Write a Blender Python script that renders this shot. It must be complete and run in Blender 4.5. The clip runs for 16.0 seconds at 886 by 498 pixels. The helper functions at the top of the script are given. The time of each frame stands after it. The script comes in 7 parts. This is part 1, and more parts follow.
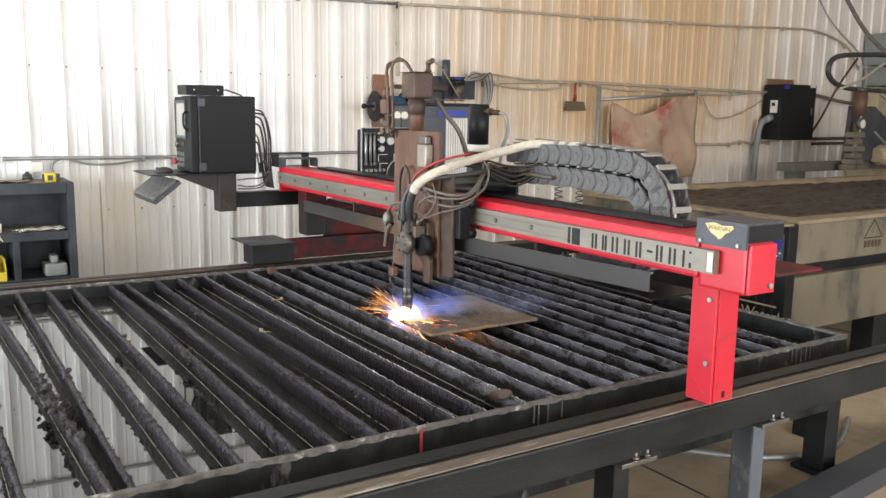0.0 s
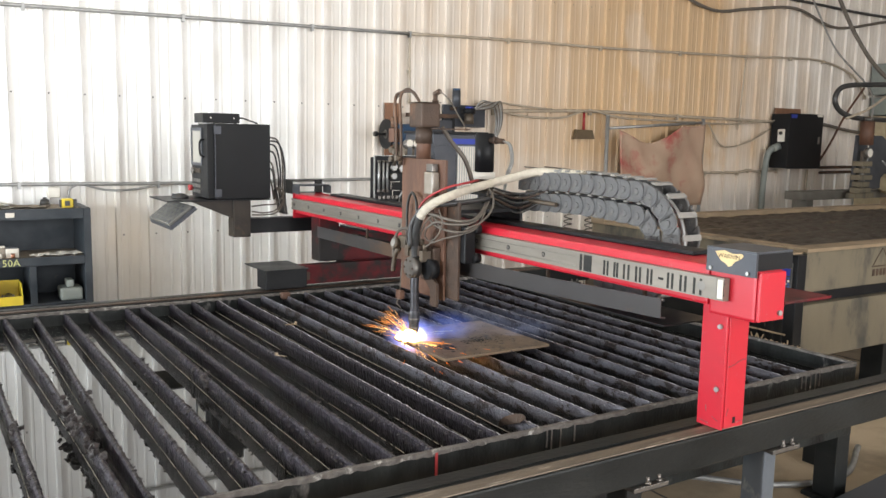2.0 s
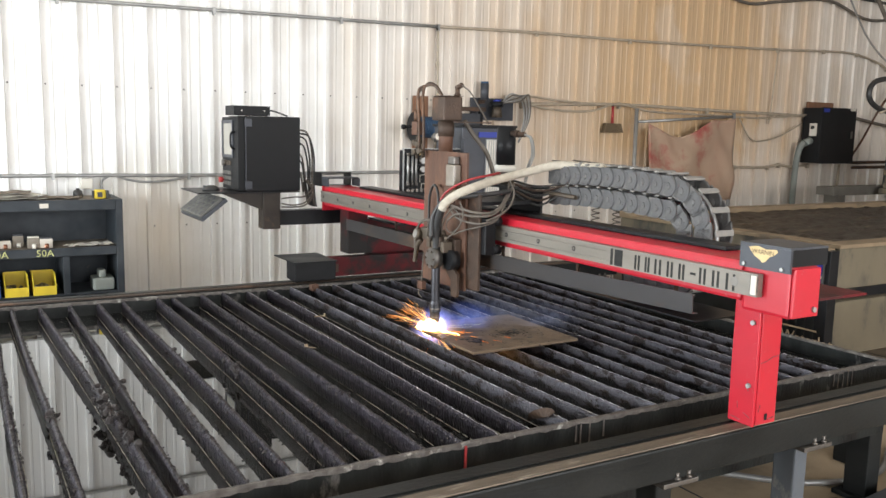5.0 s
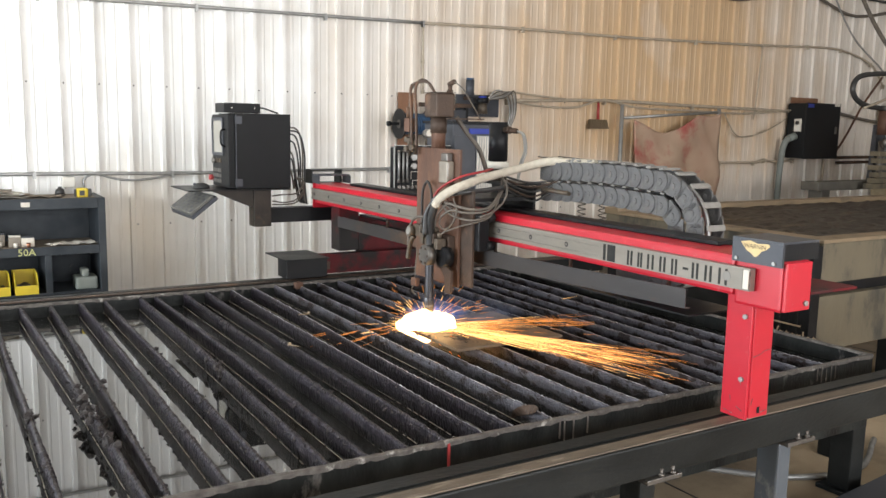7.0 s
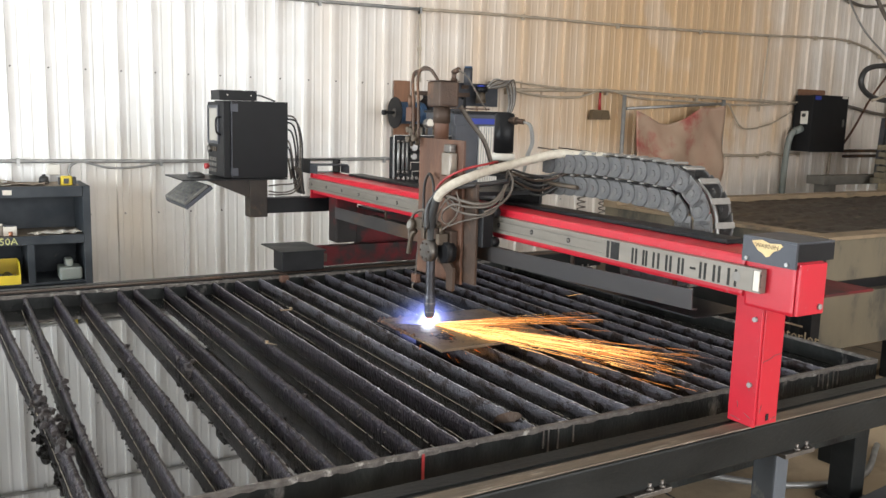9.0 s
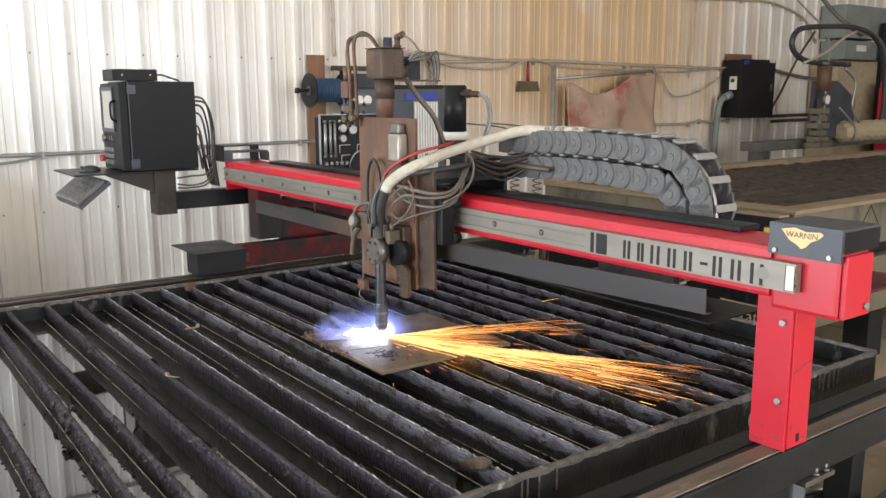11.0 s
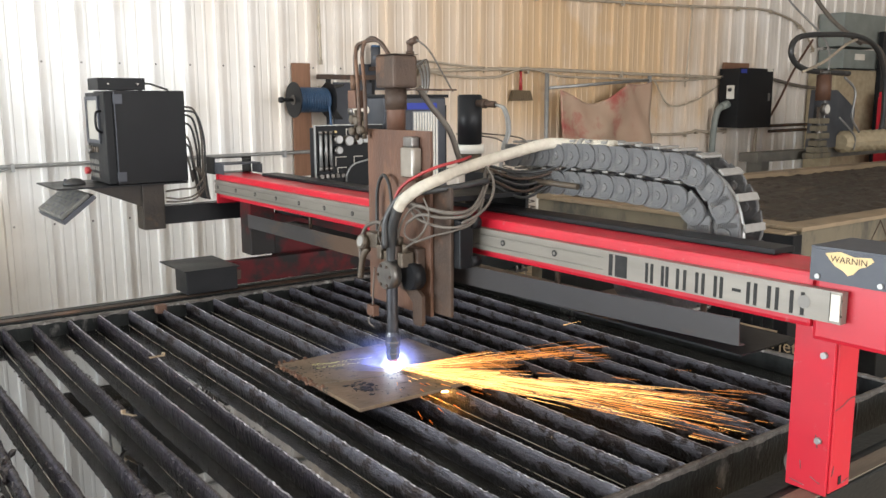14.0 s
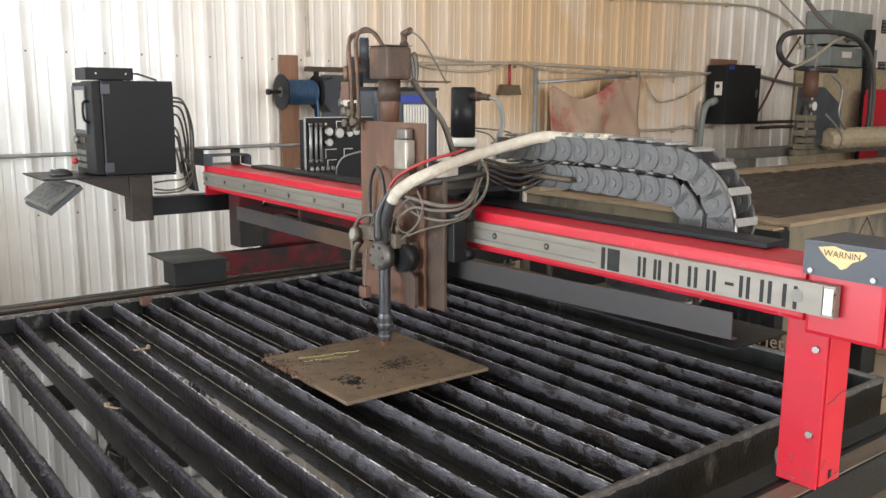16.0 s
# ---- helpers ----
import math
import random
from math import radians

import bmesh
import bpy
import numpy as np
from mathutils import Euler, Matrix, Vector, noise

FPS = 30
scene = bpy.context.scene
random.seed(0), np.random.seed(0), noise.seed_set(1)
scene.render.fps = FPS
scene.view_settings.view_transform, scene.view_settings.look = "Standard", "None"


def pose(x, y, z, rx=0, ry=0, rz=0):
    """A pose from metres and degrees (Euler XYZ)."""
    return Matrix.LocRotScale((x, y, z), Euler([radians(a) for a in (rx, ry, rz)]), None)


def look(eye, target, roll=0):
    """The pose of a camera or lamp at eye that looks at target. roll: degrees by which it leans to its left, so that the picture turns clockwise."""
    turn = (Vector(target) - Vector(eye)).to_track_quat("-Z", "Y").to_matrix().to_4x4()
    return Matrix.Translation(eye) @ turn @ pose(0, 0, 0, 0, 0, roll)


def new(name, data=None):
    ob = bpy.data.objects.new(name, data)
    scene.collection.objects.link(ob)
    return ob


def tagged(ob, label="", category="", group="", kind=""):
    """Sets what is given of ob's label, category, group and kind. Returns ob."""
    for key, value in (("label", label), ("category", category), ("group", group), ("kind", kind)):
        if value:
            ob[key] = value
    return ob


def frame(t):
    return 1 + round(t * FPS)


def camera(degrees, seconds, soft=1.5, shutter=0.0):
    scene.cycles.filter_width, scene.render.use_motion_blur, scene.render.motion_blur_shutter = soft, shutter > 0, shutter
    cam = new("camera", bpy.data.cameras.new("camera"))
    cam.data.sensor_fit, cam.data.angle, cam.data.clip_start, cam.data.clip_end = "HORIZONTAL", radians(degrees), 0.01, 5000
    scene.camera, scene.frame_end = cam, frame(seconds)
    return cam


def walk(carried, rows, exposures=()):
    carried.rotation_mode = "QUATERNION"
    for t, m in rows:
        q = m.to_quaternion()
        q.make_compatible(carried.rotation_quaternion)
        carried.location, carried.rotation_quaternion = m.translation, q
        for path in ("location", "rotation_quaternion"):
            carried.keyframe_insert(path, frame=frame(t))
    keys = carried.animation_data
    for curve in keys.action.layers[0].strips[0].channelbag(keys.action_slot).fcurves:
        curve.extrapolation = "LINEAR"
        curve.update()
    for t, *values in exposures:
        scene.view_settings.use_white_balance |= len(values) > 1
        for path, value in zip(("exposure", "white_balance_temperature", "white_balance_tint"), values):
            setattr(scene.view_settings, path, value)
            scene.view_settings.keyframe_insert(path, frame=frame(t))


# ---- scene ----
cam = camera(55.1, 16.0)
PATH = [
    (0, (-0.174, 0.061, 1.454), (0.891, 1.723, 1.131), 0.9),
    (0.5, (-0.207, 0.04, 1.458), (0.868, 1.701, 1.168), 1.3),
    (1, (-0.209, 0.027, 1.464), (0.859, 1.698, 1.203), 0.9),
    (1.5, (-0.215, 0.023, 1.465), (0.845, 1.7, 1.211), 0.8),
    (2, (-0.224, 0.028, 1.462), (0.831, 1.707, 1.2), 1.1),
    (2.5, (-0.235, 0.03, 1.462), (0.811, 1.713, 1.191), 1.3),
    (3, (-0.236, 0.031, 1.463), (0.795, 1.724, 1.19), 1.3),
    (3.5, (-0.24, 0.026, 1.465), (0.773, 1.729, 1.188), 1.4),
    (4, (-0.241, 0.028, 1.464), (0.758, 1.737, 1.185), 1.3),
    (6.5, (-0.229, 0.035, 1.463), (0.791, 1.732, 1.18), 1.2),
    (7, (-0.218, 0.036, 1.462), (0.809, 1.728, 1.176), 1.1),
    (7.5, (-0.214, 0.043, 1.465), (0.822, 1.729, 1.174), 1.0),
    (8, (-0.206, 0.051, 1.463), (0.835, 1.733, 1.167), 1.1),
    (8.5, (-0.176, 0.075, 1.462), (0.862, 1.758, 1.16), 1.4),
    (9, (-0.075, 0.127, 1.465), (0.941, 1.822, 1.154), 1.6),
    (9.5, (0.007, 0.226, 1.451), (1.027, 1.915, 1.121), 0.9),
    (10, (0.045, 0.401, 1.447), (1.15, 2.032, 1.102), -0.2),
    (10.2, (0.065, 0.45, 1.452), (1.2, 2.06, 1.105), -0.3),
    (12.5, (0.311, 0.773, 1.443), (1.491, 2.346, 1.079), -0.1),
    (13, (0.323, 0.78, 1.446), (1.505, 2.353, 1.084), 0.1),
    (13.5, (0.317, 0.773, 1.455), (1.499, 2.349, 1.111), -0.1),
    (14, (0.324, 0.775, 1.454), (1.503, 2.354, 1.114), -0.2),
    (14.5, (0.326, 0.778, 1.453), (1.507, 2.354, 1.105), -0.0),
    (15, (0.328, 0.784, 1.448), (1.52, 2.351, 1.097), 0.1),
    (15.5, (0.329, 0.79, 1.446), (1.529, 2.349, 1.091), 0.3),
    (16, (0.33, 0.79, 1.446), (1.532, 2.349, 1.094), 0.3),
]
# the film camera's own exposure drops a little while the arc is bright and near the middle
EXPOSURE = [(0, 0.05), (1.5, 0.0), (4, -0.10), (8, -0.17), (10.2, -0.16), (12.5, 0.01), (16, 0.02)]
walk(cam, [(r[0], look(*r[1:])) for r in PATH], EXPOSURE)

# ---- world, sun, large lights ----
world = bpy.data.worlds.new("sky")
scene.world = world
world.use_nodes = True
wn = world.node_tree
sky = wn.nodes.new("ShaderNodeTexSky")
sky.sky_type = 'NISHITA'
sky.sun_disc = False
sky.sun_elevation = radians(38)
sky.sun_rotation = radians(250)
wn.links.new(sky.outputs[0], wn.nodes["Background"].inputs[0])
wn.nodes["Background"].inputs[1].default_value = 0.12


def area_lamp(name, eye, target, sx, sy, watts, colour=(1, 1, 1)):
    data = bpy.data.lights.new(name, 'AREA')
    data.shape, data.size, data.size_y, data.energy, data.color = 'RECTANGLE', sx, sy, watts, colour
    ob = new(name, data)
    ob.matrix_world = look(eye, target)
    return ob


# daylight in the open west bay door; the wide south lamp is added fill
area_lamp("door_light_west", (-4.4, 3.65, 1.2), (0, 3.65, 1.1), 4.3, 2.2, 640, (0.87, 0.945, 1.0))
area_lamp("fill_light_south", (2.3, -4.4, 1.75), (2.3, 0, 1.6), 9.4, 3.0, 740, (0.985, 0.985, 1.0))

# ---- materials ----
WALL_Y = 6.39


def mat(name, base, rough=0.6, metal=0.0, second=None, scale=8.0, amount=0.5, bump=0.15, bump_scale=60.0,
        third=None, third_scale=1.5, third_at=0.62, stretch=(1, 1, 1), spec=0.5, rough_var=0.15, crisp=0.055, grit=0.5):
    m = bpy.data.materials.new(name)
    m.use_nodes = True
    n, l = m.node_tree.nodes, m.node_tree.links
    b = n["Principled BSDF"]
    b.inputs["Metallic"].default_value = metal
    b.inputs["Specular IOR Level"].default_value = spec
    co = n.new("ShaderNodeTexCoord")
    mp = n.new("ShaderNodeMapping")
    mp.inputs["Scale"].default_value = stretch
    l.new(co.outputs["Object"], mp.inputs[0])
    na = n.new("ShaderNodeTexNoise")
    na.inputs["Scale"].default_value, na.inputs["Detail"].default_value = scale, 6
    na.inputs["Roughness"].default_value = grit
    l.new(mp.outputs[0], na.inputs["Vector"])
    ra = n.new("ShaderNodeValToRGB")
    ra.color_ramp.elements[0].position, ra.color_ramp.elements[1].position = 0.5 - 0.28 * amount, 0.5 + 0.28 * amount
    ra.color_ramp.elements[0].color = (*base, 1)
    ra.color_ramp.elements[1].color = (*(second or tuple(c * 0.7 for c in base)), 1)
    l.new(na.outputs["Fac"], ra.inputs[0])
    out = ra.outputs[0]
    if third:
        nb = n.new("ShaderNodeTexNoise")
        nb.inputs["Scale"].default_value, nb.inputs["Detail"].default_value = third_scale, 8
        nb.inputs["Roughness"].default_value = 0.65
        l.new(mp.outputs[0], nb.inputs["Vector"])
        rb = n.new("ShaderNodeValToRGB")
        rb.color_ramp.elements[0].position, rb.color_ramp.elements[1].position = third_at - crisp, third_at + crisp
        l.new(nb.outputs["Fac"], rb.inputs[0])
        mx = n.new("ShaderNodeMix")
        mx.data_type = 'RGBA'
        mx.inputs[7].default_value = (*third, 1)
        l.new(rb.outputs[0], mx.inputs[0])
        l.new(out, mx.inputs[6])
        out = mx.outputs[2]
    l.new(out, b.inputs["Base Color"])
    mr = n.new("ShaderNodeMapRange")
    mr.inputs[3].default_value, mr.inputs[4].default_value = max(0.03, rough - rough_var), min(1, rough + rough_var)
    l.new(na.outputs["Fac"], mr.inputs[0])
    l.new(mr.outputs[0], b.inputs["Roughness"])
    if bump:
        nc = n.new("ShaderNodeTexNoise")
        nc.inputs["Scale"].default_value, nc.inputs["Detail"].default_value = bump_scale, 5
        l.new(mp.outputs[0], nc.inputs["Vector"])
        bu = n.new("ShaderNodeBump")
        bu.inputs["Strength"].default_value, bu.inputs["Distance"].default_value = bump, 0.01
        l.new(nc.outputs["Fac"], bu.inputs["Height"])
        l.new(bu.outputs[0], b.inputs["Normal"])
    return m


def glow(name, colour, strength):
    m = bpy.data.materials.new(name)
    m.use_nodes = True
    n, l = m.node_tree.nodes, m.node_tree.links
    n.remove(n["Principled BSDF"])
    e = n.new("ShaderNodeEmission")
    e.inputs[0].default_value, e.inputs[1].default_value = (*colour, 1), strength
    l.new(e.outputs[0], n["Material Output"].inputs[0])
    return m


def wall_paint():
    """White painted sheet steel; smoke and dust have stained it brown over the far stretch."""
    m = mat("painted_sheet_steel", (0.83, 0.82, 0.80), 0.34, 0.0, (0.71, 0.69, 0.655), 3.0, 0.8, 0.05, 30)
    n, l = m.node_tree.nodes, m.node_tree.links
    b = n["Principled BSDF"]
    base = b.inputs["Base Color"].links[0].from_socket
    co = n.new("ShaderNodeTexCoord")
    sep = n.new("ShaderNodeSeparateXYZ")
    l.new(co.outputs["Object"], sep.inputs[0])
    mp = n.new("ShaderNodeMapping")
    mp.inputs["Scale"].default_value = (2.6, 1, 0.35)
    l.new(co.outputs["Object"], mp.inputs[0])
    no = n.new("ShaderNodeTexNoise")
    no.inputs["Scale"].default_value, no.inputs["Detail"].default_value = 1.6, 7
    l.new(mp.outputs[0], no.inputs["Vector"])
    ad = n.new("ShaderNodeMath")
    ad.operation = 'MULTIPLY_ADD'
    ad.inputs[1].default_value = 2.6
    l.new(no.outputs["Fac"], ad.inputs[0])
    l.new(sep.outputs["X"], ad.inputs[2])
    ra = n.new("ShaderNodeMapRange")
    ra.inputs[1].default_value, ra.inputs[2].default_value = 3.4, 6.8
    ra.inputs[3].default_value, ra.inputs[4].default_value = 0.0, 0.9
    l.new(ad.outputs[0], ra.inputs[0])
    rb = n.new("ShaderNodeMapRange")
    rb.inputs[1].default_value, rb.inputs[2].default_value = 8.5, 10.2
    rb.inputs[3].default_value, rb.inputs[4].default_value = 1.0, 0.30
    l.new(ad.outputs[0], rb.inputs[0])
    mu = n.new("ShaderNodeMath")
    mu.operation = 'MULTIPLY'
    l.new(ra.outputs[0], mu.inputs[0])
    l.new(rb.outputs[0], mu.inputs[1])
    # the stain thins out below about a metre
    rz = n.new("ShaderNodeMapRange")
    rz.inputs[1].default_value, rz.inputs[2].default_value = 0.75, 1.35
    rz.inputs[3].default_value, rz.inputs[4].default_value = 0.35, 1.0
    l.new(sep.outputs["Z"], rz.inputs[0])
    m2 = n.new("ShaderNodeMath")
    m2.operation = 'MULTIPLY'
    l.new(mu.outputs[0], m2.inputs[0])
    l.new(rz.outputs[0], m2.inputs[1])
    mx = n.new("ShaderNodeMix")
    mx.data_type = 'RGBA'
    mx.inputs[7].default_value = (0.52, 0.335, 0.165, 1)
    np = n.new("ShaderNodeTexNoise")
    np.inputs["Scale"].default_value, np.inputs["Detail"].default_value = 1.1, 5
    l.new(co.outputs["Object"], np.inputs["Vector"])
    rp = n.new("ShaderNodeMapRange")
    rp.inputs[1].default_value, rp.inputs[2].default_value = 0.56, 0.62
    rp.inputs[3].default_value, rp.inputs[4].default_value = 1.0, 0.82
    l.new(np.outputs["Fac"], rp.inputs[0])
    m3 = n.new("ShaderNodeMath")
    m3.operation = 'MULTIPLY'
    l.new(m2.outputs[0], m3.inputs[0])
    l.new(rp.outputs[0], m3.inputs[1])
    l.new(m3.outputs[0], mx.inputs[0])
    l.new(base, mx.inputs[6])
    # a tan smear beside the shelf
    sub = n.new("ShaderNodeVectorMath")
    sub.operation = 'SUBTRACT'
    sub.inputs[1].default_value = (1.02, WALL_Y, 0.70)
    l.new(co.outputs["Object"], sub.inputs[0])
    scl = n.new("ShaderNodeVectorMath")
    scl.operation = 'MULTIPLY'
    scl.inputs[1].default_value = (3.0, 0.0, 1.9)
    l.new(sub.outputs[0], scl.inputs[0])
    ln = n.new("ShaderNodeVectorMath")
    ln.operation = 'LENGTH'
    l.new(scl.outputs[0], ln.inputs[0])
    sm = n.new("ShaderNodeMath")
    sm.operation = 'MULTIPLY_ADD'
    sm.inputs[1].default_value = 1.4
    l.new(no.outputs["Fac"], sm.inputs[0])
    l.new(ln.outputs["Value"], sm.inputs[2])
    sr = n.new("ShaderNodeMapRange")
    sr.inputs[1].default_value, sr.inputs[2].default_value = 0.7, 1.9
    sr.inputs[3].default_value, sr.inputs[4].default_value = 0.55, 0.0
    l.new(sm.outputs[0], sr.inputs[0])
    my = n.new("ShaderNodeMix")
    my.data_type = 'RGBA'
    my.inputs[7].default_value = (0.55, 0.42, 0.25, 1)
    l.new(sr.outputs[0], my.inputs[0])
    l.new(mx.outputs[2], my.inputs[6])
    l.new(my.outputs[2], b.inputs["Base Color"])
    return m


def water_mat():
    m = bpy.data.materials.new("still_dirty_water")
    m.use_nodes = True
    n, l = m.node_tree.nodes, m.node_tree.links
    b = n["Principled BSDF"]
    b.inputs["Base Color"].default_value = (0.012, 0.011, 0.009, 1)
    b.inputs["Roughness"].default_value = 0.02
    b.inputs["IOR"].default_value = 1.62
    b.inputs["Specular IOR Level"].default_value = 0.9
    no = n.new("ShaderNodeTexNoise")
    no.inputs["Scale"].default_value = 2.2
    bu = n.new("ShaderNodeBump")
    bu.inputs["Strength"].default_value, bu.inputs["Distance"].default_value = 0.05, 0.01
    l.new(no.outputs["Fac"], bu.inputs["Height"])
    l.new(bu.outputs[0], b.inputs["Normal"])
    return m


def glow_sheet_mat(name, colour, density, scale, strength, edge=0.16):
    """Thin smoke, gas or bloom: mostly clear with emission of its own, denser in drifting patches."""
    m = bpy.data.materials.new(name)
    m.use_nodes = True
    n, l = m.node_tree.nodes, m.node_tree.links
    n.remove(n["Principled BSDF"])
    co = n.new("ShaderNodeTexCoord")
    ln = n.new("ShaderNodeVectorMath")
    ln.operation = 'LENGTH'
    l.new(co.outputs["Object"], ln.inputs[0])
    fall = n.new("ShaderNodeMapRange")
    fall.interpolation_type = 'SMOOTHSTEP'
    fall.inputs[1].default_value, fall.inputs[2].default_value = 0.0, edge
    fall.inputs[3].default_value, fall.inputs[4].default_value = 1, 0
    l.new(ln.outputs["Value"], fall.inputs[0])
    no = n.new("ShaderNodeTexNoise")
    no.inputs["Scale"].default_value, no.inputs["Detail"].default_value = scale, 4
    l.new(co.outputs["Object"], no.inputs["Vector"])
    ra = n.new("ShaderNodeMapRange")
    ra.inputs[1].default_value, ra.inputs[2].default_value = 0.32, 0.75
    ra.inputs[4].default_value = density
    l.new(no.outputs["Fac"], ra.inputs[0])
    mu = n.new("ShaderNodeMath")
    mu.operation = 'MULTIPLY'
    l.new(fall.outputs[0], mu.inputs[0])
    l.new(ra.outputs[0], mu.inputs[1])
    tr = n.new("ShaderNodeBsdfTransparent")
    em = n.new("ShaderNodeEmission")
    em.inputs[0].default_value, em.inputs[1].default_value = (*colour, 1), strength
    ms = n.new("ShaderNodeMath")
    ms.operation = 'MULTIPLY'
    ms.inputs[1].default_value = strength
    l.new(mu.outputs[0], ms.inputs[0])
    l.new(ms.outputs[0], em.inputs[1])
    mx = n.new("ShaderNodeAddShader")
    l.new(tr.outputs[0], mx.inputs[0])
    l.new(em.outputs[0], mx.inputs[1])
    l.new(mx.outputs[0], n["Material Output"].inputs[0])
    return m


def tide_mark(m, z, reach, colour):
    """Dried dark sludge up to an uneven tide line."""
    n, l = m.node_tree.nodes, m.node_tree.links
    b = n["Principled BSDF"]
    base = b.inputs["Base Color"].links[0].from_socket
    co = n.new("ShaderNodeTexCoord")
    sep = n.new("ShaderNodeSeparateXYZ")
    l.new(co.outputs["Object"], sep.inputs[0])
    no = n.new("ShaderNodeTexNoise")
    no.inputs["Scale"].default_value, no.inputs["Detail"].default_value, no.inputs["Roughness"].default_value = 14, 6, 0.65
    l.new(co.outputs["Object"], no.inputs["Vector"])
    ad = n.new("ShaderNodeMath")
    ad.operation = 'MULTIPLY_ADD'
    ad.inputs[1].default_value = reach
    l.new(no.outputs["Fac"], ad.inputs[0])
    l.new(sep.outputs["Z"], ad.inputs[2])
    ra = n.new("ShaderNodeMapRange")
    ra.inputs[1].default_value, ra.inputs[2].default_value = z + reach * 0.5 - 0.002, z + reach * 0.5 + 0.002
    ra.inputs[3].default_value, ra.inputs[4].default_value = 0.85, 0.0
    l.new(ad.outputs[0], ra.inputs[0])
    mx = n.new("ShaderNodeMix")
    mx.data_type = 'RGBA'
    mx.inputs[7].default_value = (*colour, 1)
    l.new(ra.outputs[0], mx.inputs[0])
    l.new(base, mx.inputs[6])
    l.new(mx.outputs[2], b.inputs["Base Color"])
    return m


M_WALL = wall_paint()
M_WATER = water_mat()
M_CONC = mat("stained_concrete", (0.46, 0.355, 0.235), 0.7, 0, (0.34, 0.262, 0.175), 2.2, 0.9, 0.25, 70, (0.13, 0.10, 0.070), 1.3, 0.60, crisp=0.11)
M_BLOCK = mat("plain_block_wall", (0.62, 0.60, 0.56), 0.8, 0, (0.52, 0.50, 0.46), 2, 0.7, 0.15, 40)
M_CEIL = mat("ceiling_sheet", (0.66, 0.65, 0.62), 0.6, 0, (0.58, 0.57, 0.54), 3, 0.6, 0.05)
M_RIM = mat("oily_black_steel", (0.012, 0.0115, 0.012), 0.40, 0.3, (0.028, 0.031, 0.029), 14, 0.7, 0.25, 90, (0.16, 0.15, 0.14), 9.0, 0.66, (1, 1, 0.5), spec=0.18)
M_EDGE = mat("scuffed_rim_edge", (0.16, 0.145, 0.13), 0.5, 0.5, (0.07, 0.06, 0.055), 30, 0.8, 0.4, 120, (0.42, 0.40, 0.37), 22, 0.63)
# both slat steels are tinted blue-violet for the light of the arc
M_SLAT = tide_mark(mat("slag_crusted_steel", (0.0095, 0.0080, 0.0105), 0.36, 0.2, (0.045, 0.038, 0.047), 40, 0.5, 0.6, 120, (0.13, 0.118, 0.122), 34, 0.655, (1, 1.0, 0.6), 0.15, 0.15, 0.012, 0.72), 0.545, 0.05, (0.005, 0.004, 0.004))
# lightened for the brighter right-hand slats; the dark flakes are scale
M_SLATB = tide_mark(mat("arc_tinted_scaled_steel", (0.038, 0.036, 0.043), 0.38, 0.3, (0.128, 0.122, 0.142), 22, 0.75, 0.55, 120, (0.020, 0.013, 0.012), 15, 0.545, (1, 0.8, 1.6), 0.4, 0.16, 0.010, 0.74), 0.556, 0.085, (0.007, 0.006, 0.006))
# pale speckles paint the bluish glints along the slat tops
M_SLATTOP = mat("glinting_slat_top", (0.09, 0.085, 0.09), 0.36, 0.4, (0.40, 0.39, 0.41), 60, 0.4, 0.6, 170, (0.68, 0.67, 0.70), 40, 0.57, (1, 0.6, 1), 0.5, 0.15, 0.015, 0.7)
M_POST = mat("scuffed_blue_grey_post", (0.105, 0.120, 0.138), 0.42, 0.2, (0.07, 0.08, 0.093), 7, 0.8, 0.12, 70, (0.26, 0.25, 0.235), 13, 0.64, (1, 1, 0.5))
M_SLAG = mat("slag", (0.018, 0.0145, 0.015), 0.5, 0.2, (0.060, 0.050, 0.047), 60, 0.6, 0.7, 180, (0.17, 0.15, 0.14), 45, 0.66, spec=0.35, crisp=0.02, grit=0.7)
# pale tan put in for the wet glint at the waterline
M_GLINT = mat("pale_glint_ribbon", (0.40, 0.37, 0.31), 0.6, 0, (0.20, 0.17, 0.13), 40, 0.8, 0.2, 120)
M_RAIL = mat("dark_painted_tube", (0.011, 0.012, 0.012), 0.40, 0.1, (0.022, 0.023, 0.022), 7, 0.8, 0.12, 80, (0.17, 0.16, 0.14), 14, 0.72, (0.6, 1, 1.6), spec=0.18)
M_STRIP = mat("worn_rail_top", (0.20, 0.158, 0.115), 0.5, 0.35, (0.10, 0.08, 0.062), 9, 0.8, 0.2, 70, (0.42, 0.37, 0.30), 7, 0.63, (0.4, 3, 1))
M_RED = mat("red_enamel", (0.49, 0.012, 0.028), 0.36, 0.0, (0.41, 0.010, 0.023), 5, 0.8, 0.03, 40, (0.36, 0.16, 0.14), 30, 0.69)
# much darker red with near-black blotches
M_REDDARK = mat("dark_red_enamel", (0.13, 0.010, 0.013), 0.5, 0.0, (0.05, 0.008, 0.009), 6, 0.9, 0.08, 50, (0.02, 0.017, 0.016), 4, 0.52, spec=0.18)
M_ALU = mat("brushed_aluminium", (0.245, 0.222, 0.190), 0.40, 0.35, (0.165, 0.147, 0.123), 12, 0.8, 0.06, 120, (0.52, 0.50, 0.47), 9, 0.69, (1, 0.25, 1.5), crisp=0.03)
M_RUST = mat("rusty_steel", (0.135, 0.062, 0.035), 0.6, 0.2, (0.078, 0.042, 0.029), 7, 0.9, 0.25, 90, (0.17, 0.085, 0.048), 4, 0.6, (2, 2, 0.7))
